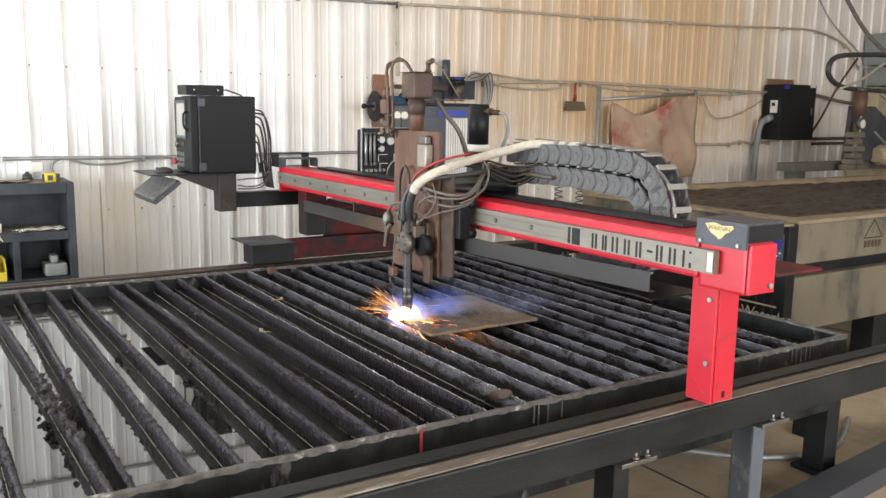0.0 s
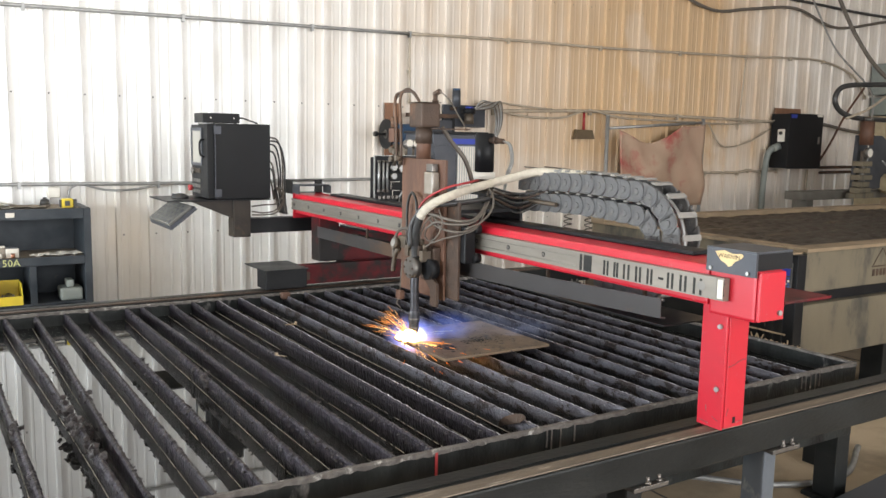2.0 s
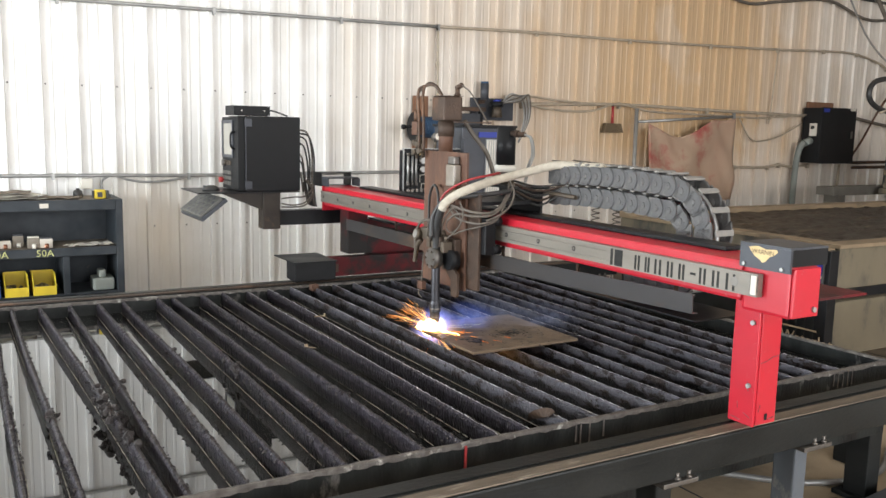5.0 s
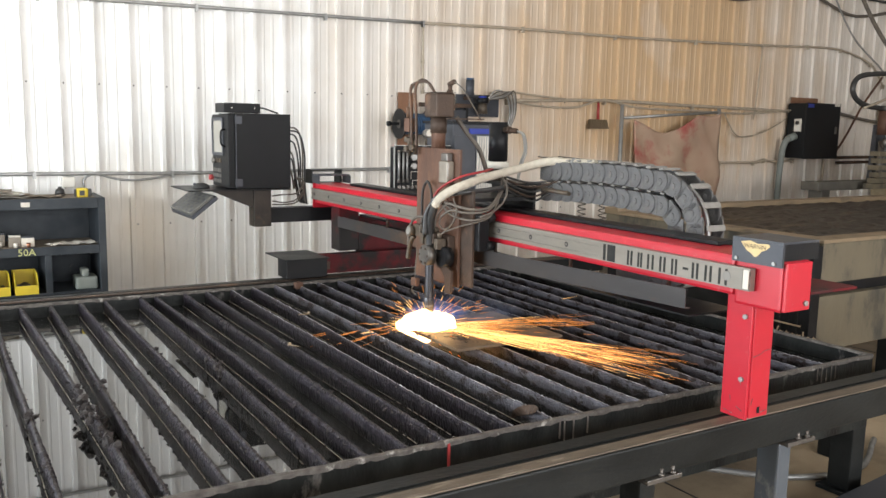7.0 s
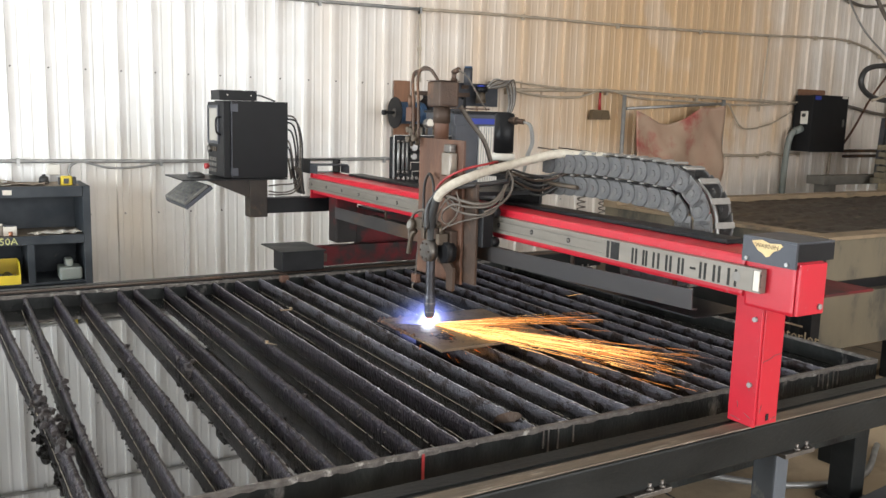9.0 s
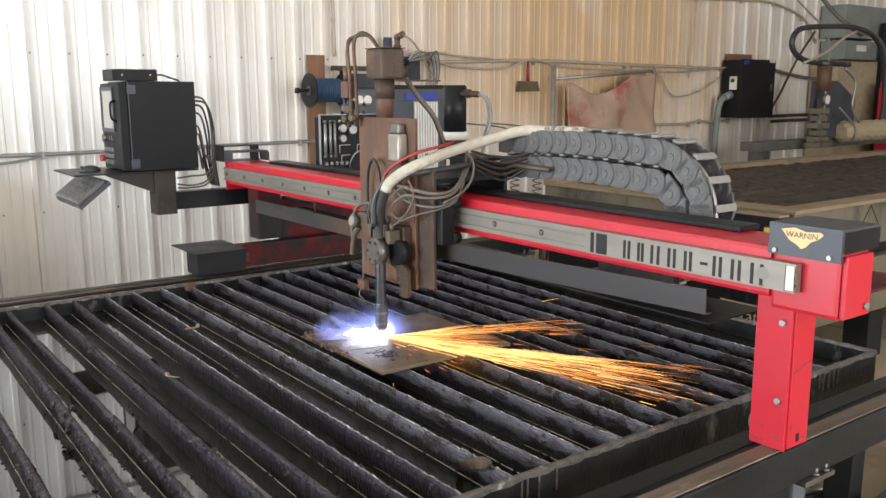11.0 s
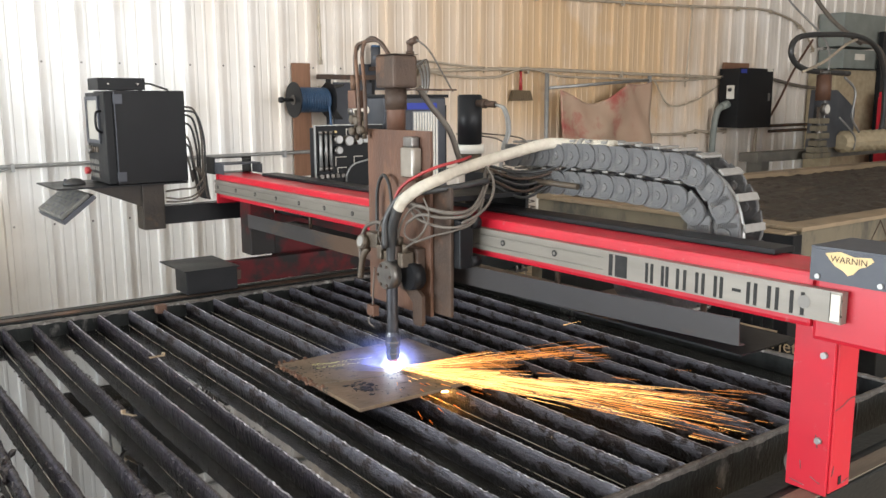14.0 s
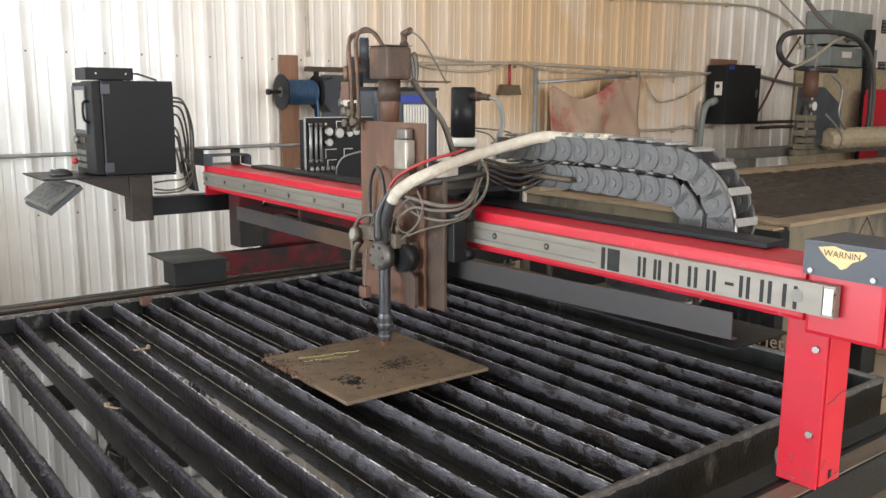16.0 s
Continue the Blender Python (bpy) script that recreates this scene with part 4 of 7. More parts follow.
def build_console():
    base = (1.40, 5.02, 1.0775)
    c = thing("console", base, "black sheet steel control console with a small screen", "control console")
    P = dict(parent=c, base=base)
    box("case", (1.262, 4.870, 1.0785), (1.596, 5.20, 1.514), M_CASE, bevel=0.004, **P)
    f = box("front_panel", (1.222, 4.878, 1.082), (1.2615, 5.20, 1.506), M_CASE, bevel=0.004, **P)
    box("screen", (1.2195, 4.985, 1.285), (1.2215, 5.165, 1.470), M_SCREEN, f, base)
    bm = bmesh.new()
    for lo, hi in (((1.214, 4.965, 1.470), (1.2215, 5.185, 1.488)), ((1.214, 4.965, 1.268), (1.2215, 5.185, 1.2845)), ((1.214, 4.965, 1.285), (1.2215, 4.984, 1.4695)), ((1.214, 5.166, 1.285), (1.2215, 5.185, 1.4695))):
        add_box(bm, lo, hi, 0.001)
    link(bm, "bezel", M_DGREY, f, base)
    cyl("dial", (1.2215, 5.13, 1.235), (1.200, 5.13, 1.235), 0.019, M_STEEL, f, base)
    for k in range(5):
        for q in range(3):
            box("key", (1.217, 5.02 + 0.033 * k, 1.105 + 0.032 * q), (1.2215, 5.044 + 0.033 * k, 1.125 + 0.032 * q), M_KEYS if (k + q) % 3 else M_STEEL, f, base)
    for k in range(3):
        box("switch", (1.2165, 5.02 + 0.04 * k, 1.225), (1.2215, 5.045 + 0.04 * k, 1.250), M_BRASS, f, base)
    for z in (1.115, 1.475):
        box("hinge", (1.258, 4.864, z - 0.022), (1.300, 4.8695, z + 0.022), M_DGREY, f, base, 0.001)
    box("edge_strip", (1.2625, 4.8665, 1.085), (1.267, 4.8695, 1.508), M_DGREY, f, base)
    tube("handle", [(1.2215, 4.94, 1.42), (1.195, 4.93, 1.41), (1.195, 4.93, 1.34), (1.2215, 4.94, 1.32)], 0.006, M_BLACK, f, base, n=4)
    st = cyl("stop_button", (1.2215, 5.185, 1.13), (1.196, 5.185, 1.13), 0.017, M_REDHOSE, c, base, label="red stop button")
    for k, (y, z, e) in enumerate(((4.93, 1.44, 0.10), (4.95, 1.40, 0.085), (4.97, 1.36, 0.075), (5.0, 1.30, 0.06), (4.92, 1.42, 0.12), (4.98, 1.26, 0.04), (5.02, 1.2, 0.055))):
        tube("cable", [(1.597, y, z), (1.63 + e * 0.3, y - 0.01, z - 0.02), (1.645 + e * 0.45, y - 0.01, z - 0.14), (1.655 + e * 0.4, y, 1.12), (1.69 + e * 0.2, y, 1.00), (1.72, y, 0.975)], 0.0055, M_HOSEK if k % 3 else M_HOSE, c, base, n=5)
    for z, dz in ((1.05, -0.012), (1.02, -0.03), (1.00, -0.022)):
        tube("cable", [(1.49, 4.90, z - 0.02), (1.56, 4.89, z + dz), (1.64, 4.89, z + dz * 0.4), (1.70, 4.92, z + 0.06), (1.66, 4.96, 1.14)], 0.0045, M_HOSE, c, base, n=5)
    k = thing("router_box", (1.31, 5.0, 1.5145), "small black electronics box on the console", "electronics box")
    kb = (1.31, 5.0, 1.5145)
    box("case", (1.205, 4.895, 1.517), (1.420, 5.07, 1.572), M_CASE, k, kb, 0.003)
    for x in (1.25, 1.385):
        cyl("screw", (x, 4.895, 1.545), (x, 4.8915, 1.545), 0.004, M_WHITE, k, kb, seg=8)
    for x in (1.24, 1.40):
        box("rubber_foot", (x - 0.008, 4.905, 1.5145), (x + 0.008, 4.921, 1.517), M_HOSEK, k, kb)
    tube("cable", [(1.421, 4.98, 1.545), (1.46, 4.97, 1.548), (1.50, 4.96, 1.535), (1.55, 4.96, 1.519)], 0.005, M_HOSEK, k, kb)
    kbd = thing("keyboard", (1.05, 5.05, 1.06), "grimy grey keyboard hung under the console shelf", "keyboard")
    q = (1.05, 5.05, 1.06)
    o = Matrix.Translation((1.130, 4.885, 1.038)) @ Euler((0, radians(-38), 0)).to_matrix().to_4x4()
    b = box("body", (-0.165, 0, -0.008), (0, 0.45, 0.010), M_KEYS, kbd, q, 0.004, m=o)
    box("holder", (-0.172, -0.006, -0.030), (0.014, 0.458, -0.0085), M_DGREY, kbd, q, m=o)
    for i in range(5):
        for j in range(14):
            w = 0.022
            box("key", (-0.155 + 0.030 * i, 0.018 + 0.030 * j, 0.0105), (-0.155 + 0.030 * i + 0.022, 0.018 + 0.030 * j + w, 0.0145), M_DGREY if (i * 7 + j) % 3 == 0 else M_KEYS, b, q, m=o)
    mo = thing("mouse", (1.10, 5.05, 1.077), "black computer mouse on the console shelf", "mouse")
    bm = bmesh.new()
    bmesh.ops.create_uvsphere(bm, u_segments=16, v_segments=10, radius=1, matrix=Matrix.Translation((1.10, 5.02, 1.079)) @ Matrix.Diagonal((0.052, 0.032, 0.030, 1)))
    for v in bm.verts:
        v.co.z = max(v.co.z, 1.077)
    link(bm, "shell", M_HOSEK, mo, (1.10, 5.05, 1.077), smooth=True)
    cyl("wheel", (1.062, 5.015, 1.100), (1.062, 5.025, 1.100), 0.008, M_DGREY, mo, (1.10, 5.05, 1.077), seg=10)
    return [c, k, kbd, mo]


# ---- the cutting head, which rides on the gantry ----
HB = (1.54, 2.99, 0.62)


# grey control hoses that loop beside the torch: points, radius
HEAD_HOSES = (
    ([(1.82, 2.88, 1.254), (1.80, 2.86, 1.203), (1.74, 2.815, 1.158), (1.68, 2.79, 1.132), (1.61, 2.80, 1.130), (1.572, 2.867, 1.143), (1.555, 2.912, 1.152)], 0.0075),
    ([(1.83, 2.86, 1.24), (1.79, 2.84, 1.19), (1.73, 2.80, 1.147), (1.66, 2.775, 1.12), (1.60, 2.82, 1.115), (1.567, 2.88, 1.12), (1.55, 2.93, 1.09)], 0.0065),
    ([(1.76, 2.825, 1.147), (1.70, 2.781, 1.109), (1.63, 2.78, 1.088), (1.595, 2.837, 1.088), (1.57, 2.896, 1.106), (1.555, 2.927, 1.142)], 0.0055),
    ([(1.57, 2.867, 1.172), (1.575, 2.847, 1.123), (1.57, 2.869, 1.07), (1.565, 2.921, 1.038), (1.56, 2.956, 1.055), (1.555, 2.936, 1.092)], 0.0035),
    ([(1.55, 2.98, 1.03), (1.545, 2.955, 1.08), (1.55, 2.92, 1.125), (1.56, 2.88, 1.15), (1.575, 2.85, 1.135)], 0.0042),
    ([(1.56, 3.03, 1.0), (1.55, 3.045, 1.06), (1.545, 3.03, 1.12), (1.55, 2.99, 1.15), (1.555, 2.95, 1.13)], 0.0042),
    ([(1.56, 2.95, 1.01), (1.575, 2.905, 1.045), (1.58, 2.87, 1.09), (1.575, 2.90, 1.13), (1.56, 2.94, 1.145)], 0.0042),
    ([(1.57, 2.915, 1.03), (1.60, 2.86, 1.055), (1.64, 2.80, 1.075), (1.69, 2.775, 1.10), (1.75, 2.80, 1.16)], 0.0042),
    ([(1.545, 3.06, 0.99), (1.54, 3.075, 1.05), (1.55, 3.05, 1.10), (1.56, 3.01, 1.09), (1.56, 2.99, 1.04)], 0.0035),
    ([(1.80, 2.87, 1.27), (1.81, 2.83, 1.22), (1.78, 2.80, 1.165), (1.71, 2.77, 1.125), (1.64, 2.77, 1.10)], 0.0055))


def build_head():
    h = thing("plasma_cutter", HB, "rusty steel plasma cutting head with hoses and a lifter", "plasma cutter")
    P = dict(parent=h, base=HB)
    back = box("back_plate", (1.622, 2.905, 0.788), (1.634, 3.262, 1.368), M_RUST, bevel=0.002, label="tall rusty back plate", **P)
    box("lower_plate", (1.636, 2.82, 0.800), (1.648, 3.02, 1.20), M_RUSTD, bevel=0.002, **P)
    box("slide_block", (1.6485, 2.86, 0.985), (1.7255, 3.24, 1.10), M_RUSTD, bevel=0.006, **P)
    box("carriage_plate", (1.649, 2.79, 0.955), (1.700, 2.835, 1.105), M_BLACK, bevel=0.004, **P)
    for y in (2.80, 3.27):
        for z in (0.975, 1.093):
            cyl("guide_wheel", (1.69, y, z), (1.725, y, z), 0.020, M_BLACK, seg=18, **P)
    # lifter column
    cyl("column", (1.66, 3.145, 1.355), (1.66, 3.145, 1.500), 0.031, M_RUST, seg=28, **P)
    cyl("collar", (1.66, 3.145, 1.432), (1.66, 3.145, 1.4995), 0.036, M_RUSTD, seg=28, **P)
    mb = box("motor_box", (1.615, 3.088, 1.500), (1.708, 3.198, 1.604), M_RUSTD, bevel=0.010, label="dark rusty motor box", **P)
    box("box_lid", (1.613, 3.086, 1.6045), (1.710, 3.200, 1.607), M_RUSTD, mb, HB, 0.001)
    box("arm_plate", (1.66, 3.04, 1.492), (1.83, 3.085, 1.4975), M_RUSTD, bevel=0.001, **P)
    el = cyl("elbow", (1.69, 3.105, 1.607), (1.69, 3.105, 1.645), 0.010, M_RUSTD, **P)
    cyl("elbow_top", (1.69, 3.110, 1.642), (1.69, 3.070, 1.652), 0.011, M_RUSTD, el, HB)
    cyl("elbow_ring", (1.69, 3.105, 1.608), (1.69, 3.105, 1.616), 0.014, M_RUSTD, el, HB)
    # looped conduit at the left of the column
    for dx, dy in ((0, 0), (-0.012, 0.022)):
        tube("conduit", [(1.60 + dx, 3.235 + dy, 1.36), (1.60 + dx, 3.24 + dy, 1.50), (1.60 + dx, 3.25 + dy, 1.62), (1.615 + dx, 3.232 + dy, 1.660 + dx), (1.632, 3.20, 1.652), (1.65, 3.165, 1.607)], 0.0065, M_RUSTD, seg=10, **P)
    jb = box("junction_box", (1.585, 3.275, 1.435), (1.62, 3.325, 1.495), M_RUST, bevel=0.003, **P)
    cyl("fitting", (1.60, 3.30, 1.495), (1.60, 3.30, 1.545), 0.016, M_RUSTD, jb, HB)
    tube("cable", [(1.60, 3.30, 1.545), (1.61, 3.31, 1.62), (1.63, 3.26, 1.66)], 0.005, M_HOSE, jb, HB)
    for k, (dy, z) in enumerate(((0.0, 1.395), (0.028, 1.40), (-0.02, 1.365), (0.03, 1.36))):
        cyl("valve", (1.600, 3.265 + dy, z), (1.575, 3.265 + dy, z), 0.013, M_BRASS, seg=12, **P)
        cyl("valve_stem", (1.600, 3.265 + dy, z - 0.03), (1.600, 3.265 + dy, z + 0.03), 0.008, M_BRASS, seg=10, **P)
    # hose arm that slopes down behind the column
    tube("sloped_conduit", [(1.76, 3.16, 1.505), (1.80, 3.14, 1.44), (1.86, 3.12, 1.36), (1.90, 3.11, 1.25)], 0.010, M_HOSE, seg=10, **P)
    tube("cable", [(1.69, 3.070, 1.652), (1.72, 3.045, 1.62), (1.77, 3.04, 1.55), (1.82, 3.05, 1.49)], 0.003, M_HOSE, **P)
    # black drive motor behind the beam
    mx, my = 2.06, 3.26
    mo = cyl("drive_motor", (mx, my, 1.302), (mx, my, 1.482), 0.045, M_BLACK, seg=32, bevel=0.004, label="black cylindrical drive motor", **P)
    cyl("motor_flange", (mx, my, 1.270), (mx, my, 1.3015), 0.052, M_WHITE, mo, HB, seg=28)
    cyl("motor_base", (mx, my, 1.216), (mx, my, 1.2695), 0.044, M_BRASS, mo, HB, seg=28)
    cyl("plug", (mx, my - 0.043, 1.452), (mx + 0.02, my - 0.120, 1.446), 0.012, M_RUSTD, mo, HB)
    cyl("plug_ring", (mx + 0.005, my - 0.065, 1.4505), (mx + 0.009, my - 0.082, 1.449), 0.017, M_RUSTD, mo, HB)
    for k in range(2):
        tube("plug_lead", [(mx + 0.02, my - 0.119, 1.446), (mx + 0.02, my - 0.165 - 0.01 * k, 1.43), (mx, my - 0.21 - 0.012 * k, 1.36), (mx - 0.03, my - 0.22 - 0.012 * k, 1.30), (mx - 0.06, my - 0.24, 1.21)], 0.0055, M_PIPEG, mo, HB)
    box("motor_plate", (1.9585, 3.0, 1.203), (2.13, 3.32, 1.2155), M_BLACK, bevel=0.002, **P)
    # carriage plates behind and over the beam
    box("carriage_top", (1.655, 2.86, 1.152), (1.93, 3.14, 1.168), M_BLACK, bevel=0.002, **P)
    box("carriage_back", (1.958, 2.84, 0.99), (1.972, 3.16, 1.21), M_BLACK, bevel=0.002, **P)
    box("carriage_link", (1.93, 2.86, 1.152), (1.958, 3.14, 1.168), M_BLACK, **P)
    box("carriage_face", (1.6355, 2.86, 1.105), (1.655, 3.14, 1.168), M_RUSTD, bevel=0.002, **P)
    bar = cyl("spring_bar", (1.98, 2.88, 1.205), (1.98, 2.63, 1.198), 0.009, M_BRASS, seg=10, **P)
    # filter bowl on the plate
    bowl = box("filter_bowl", (1.585, 2.945, 1.225), (1.621, 3.015, 1.318), M_GLASS, bevel=0.008, label="grimy clear filter bowl", **P)
    box("filter_top", (1.590, 2.955, 1.3185), (1.618, 3.005, 1.350), M_STEEL, bowl, HB, 0.004)
    box("filter_base", (1.590, 2.935, 1.150), (1.6215, 3.030, 1.2245), M_RUST, bowl, HB, 0.003)
    # solenoid blocks and gauges
    for y, z, m in ((3.075, 0.955, M_BRASS), (3.035, 0.94, M_BRASS), (2.955, 0.945, M_BRASS), (2.985, 0.965, M_RUSTD), (3.01, 0.985, M_BRASS)):
        b = box("solenoid", (1.540, y - 0.013, z + 0.004), (1.585, y + 0.013, z + 0.050), m, h, HB, 0.004)
        cyl("fitting", (1.56, y, z + 0.050), (1.56, y, z + 0.076), 0.009, M_BRASS, b, HB, seg=10)
    box("manifold", (1.59, 2.93, 0.905), (1.6215, 3.11, 1.005), M_RUSTD, bevel=0.004, **P)
    ga = cyl("gauge", (1.555, 3.175, 1.00), (1.532, 3.175, 1.005), 0.024, M_BRASS, seg=24, **P)
    cyl("gauge_face", (1.5318, 3.175, 1.0052), (1.5305, 3.175, 1.0055), 0.017, M_BARS, ga, HB, seg=24)
    box("regulator", (1.555, 3.11, 0.985), (1.60, 3.18, 1.035), M_BRASS, bevel=0.006, **P)
    tube("regulator_pipe", [(1.56, 3.17, 0.98), (1.555, 3.195, 0.95), (1.555, 3.21, 0.90), (1.555, 3.215, 0.875)], 0.011, M_BRASS, **P)
    cl = cyl("clamp_disc", (1.545, 2.992, 0.922), (1.505, 2.992, 0.922), 0.044, M_STEEL, seg=28, bevel=0.003, **P)
    cyl("clamp_disc", (1.605, 2.945, 0.918), (1.562, 2.945, 0.918), 0.043, M_BLACK, seg=28, bevel=0.003, **P)
    for a in range(6):
        cyl("screw", (1.505, 2.992 + 0.034 * math.cos(a * 1.047), 0.922 + 0.034 * math.sin(a * 1.047)), (1.501, 2.992 + 0.034 * math.cos(a * 1.047), 0.922 + 0.034 * math.sin(a * 1.047)), 0.005, M_RUSTD, cl, HB, seg=6)
    # side bracket that carries the torch
    bm = bmesh.new()
    vs = [bm.verts.new((1.585, y, z)) for y, z in ((3.03, 0.96), (2.975, 0.96), (2.955, 0.895), (2.90, 0.86), (2.90, 0.772), (2.908, 0.763), (2.944, 0.763), (2.95, 0.771), (2.95, 0.83), (2.985, 0.86), (3.03, 0.87))]
    bm.faces.new(vs)
    r = bmesh.ops.extrude_face_region(bm, geom=list(bm.faces))
    bmesh.ops.translate(bm, verts=[v for v in r["geom"] if isinstance(v, bmesh.types.BMVert)], vec=(0.012, 0, 0))
    bmesh.ops.recalc_face_normals(bm, faces=bm.faces)
    link(bm, "torch_bracket", M_RUSTD, h, HB)
    # the torch itself lifts off the plate when the cut is done
    bm = bmesh.new()
    for z0, z1, r0, r1 in ((0.735, 0.915, 0.0185, 0.0185), (0.724, 0.735, 0.0235, 0.0205), (0.690, 0.724, 0.0240, 0.0240), (0.683, 0.690, 0.0205, 0.0225), (0.662, 0.683, 0.0215, 0.0215), (0.648, 0.662, 0.0205, 0.0210)):
        add_cyl(bm, (1.54, 3.0, z0), (1.54, 3.0, z1), r0, r1, 28)
    tb = link(bm, "torch_body", M_TORCH, h, HB, "grey heat-blued torch body")
    bm = bmesh.new()
    add_cyl(bm, (1.54, 3.0, 0.638), (1.54, 3.0, 0.648), 0.0150, 0.0185, 24)
    add_cyl(bm, (1.54, 3.0, 0.630), (1.54, 3.0, 0.638), 0.008, 0.0125, 24)
    noz = link(bm, "nozzle", M_COPPER, tb, HB, "copper nozzle")
    for z0, z1, r in ((0.7005, 0.7065, 0.0250), (0.664, 0.668, 0.0225)):
        bm = bmesh.new()
        add_cyl(bm, (1.54, 3.0, z0), (1.54, 3.0, z1), r, r, 28)
        link(bm, "retaining_ring", M_STEEL, tb, HB)
    cb = box("tag_block", (1.497, 3.045, 0.780), (1.520, 3.085, 0.815), M_RUST, h, HB, 0.003)
    tube("tag_wire", [(1.508, 3.05, 0.94), (1.503, 3.052, 0.88), (1.506, 3.062, 0.815)], 0.0025, M_HOSE, cb, HB, seg=6)
    tube("tag_wire", [(1.508, 3.075, 0.781), (1.505, 3.088, 0.755), (1.515, 3.07, 0.738)], 0.0022, M_HOSE, cb, HB, seg=6)
    # hoses
    tube("woven_sleeve", [(2.03, 2.53, 1.324), (2.03, 2.689, 1.322), (1.99, 2.778, 1.323), (1.91, 2.848, 1.295), (1.82, 2.868, 1.273), (1.71, 2.862, 1.251), (1.615, 2.846, 1.228), (1.560, 2.876, 1.200), (1.535, 2.922, 1.163), (1.529, 2.942, 1.135)], 0.0180, M_SLEEVE, h, HB, seg=14, n=8, label="pale woven hose sleeve")
    tube("torch_lead", [(1.529, 2.942, 1.136), (1.528, 2.952, 1.12), (1.530, 2.982, 1.06), (1.538, 2.997, 0.99), (1.54, 3.0, 0.92)], 0.0165, M_HOSEK, h, HB, seg=12)
    cyl("sleeve_tie", (2.03, 2.668, 1.323), (2.03, 2.653, 1.323), 0.0200, M_PIPEG, h, HB)
    tube("black_lead", [(1.8, 2.845, 1.212), (1.7, 2.845, 1.202), (1.605, 2.85, 1.195), (1.545, 2.936, 1.175), (1.525, 2.972, 1.136), (1.51, 2.988, 1.086), (1.51, 2.99, 1.01)], 0.010, M_HOSEK, h, HB, seg=10)
    tube("red_lead", [(1.86, 3.02, 1.27), (1.8, 2.93, 1.283), (1.7, 2.86, 1.278), (1.605, 2.868, 1.258), (1.57, 2.95, 1.215), (1.55, 2.981, 1.175), (1.545, 2.99, 1.12)], 0.005, M_REDHOSE, h, HB)
    tube("black_loop", [(1.6, 3.176, 1.03), (1.6, 3.176, 1.074), (1.595, 3.163, 1.172), (1.595, 3.129, 1.222), (1.59, 3.086, 1.197), (1.585, 3.066, 1.145), (1.585, 3.06, 1.1)], 0.006, M_HOSEK, h, HB)
    tube("grey_loop", [(1.55, 3.205, 0.937), (1.55, 3.2, 1.003), (1.55, 3.161, 1.055), (1.56, 3.103, 1.073), (1.57, 3.082, 1.051)], 0.006, M_HOSE, h, HB)
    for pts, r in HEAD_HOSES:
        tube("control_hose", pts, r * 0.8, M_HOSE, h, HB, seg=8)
    for k in range(5):
        z = 1.25 - 0.014 * k
        tube("rear_hose", [(1.88, 2.93, z), (1.94, 2.86 - 0.005 * k, z - 0.02 - 0.006 * k), (1.99, 2.78, z - 0.01), (2.03, 2.72 - 0.01 * k, 1.27 - 0.008 * k), (2.05, 2.62, 1.285)], 0.0048, M_RUSTD if k % 2 else M_HOSEK, h, HB)
    # what is clamped to the torch lifts with it
    for ob in [o for o in h.children if o.name.split(".")[0] in ("clamp_disc", "torch_bracket", "tag_block", "solenoid")]:
        for sub in list(ob.children):
            sub.parent = tb
        ob.parent = tb
    return h, tb


# ---- the cable chains ----
CB = (2.05, 2.5, 1.10)


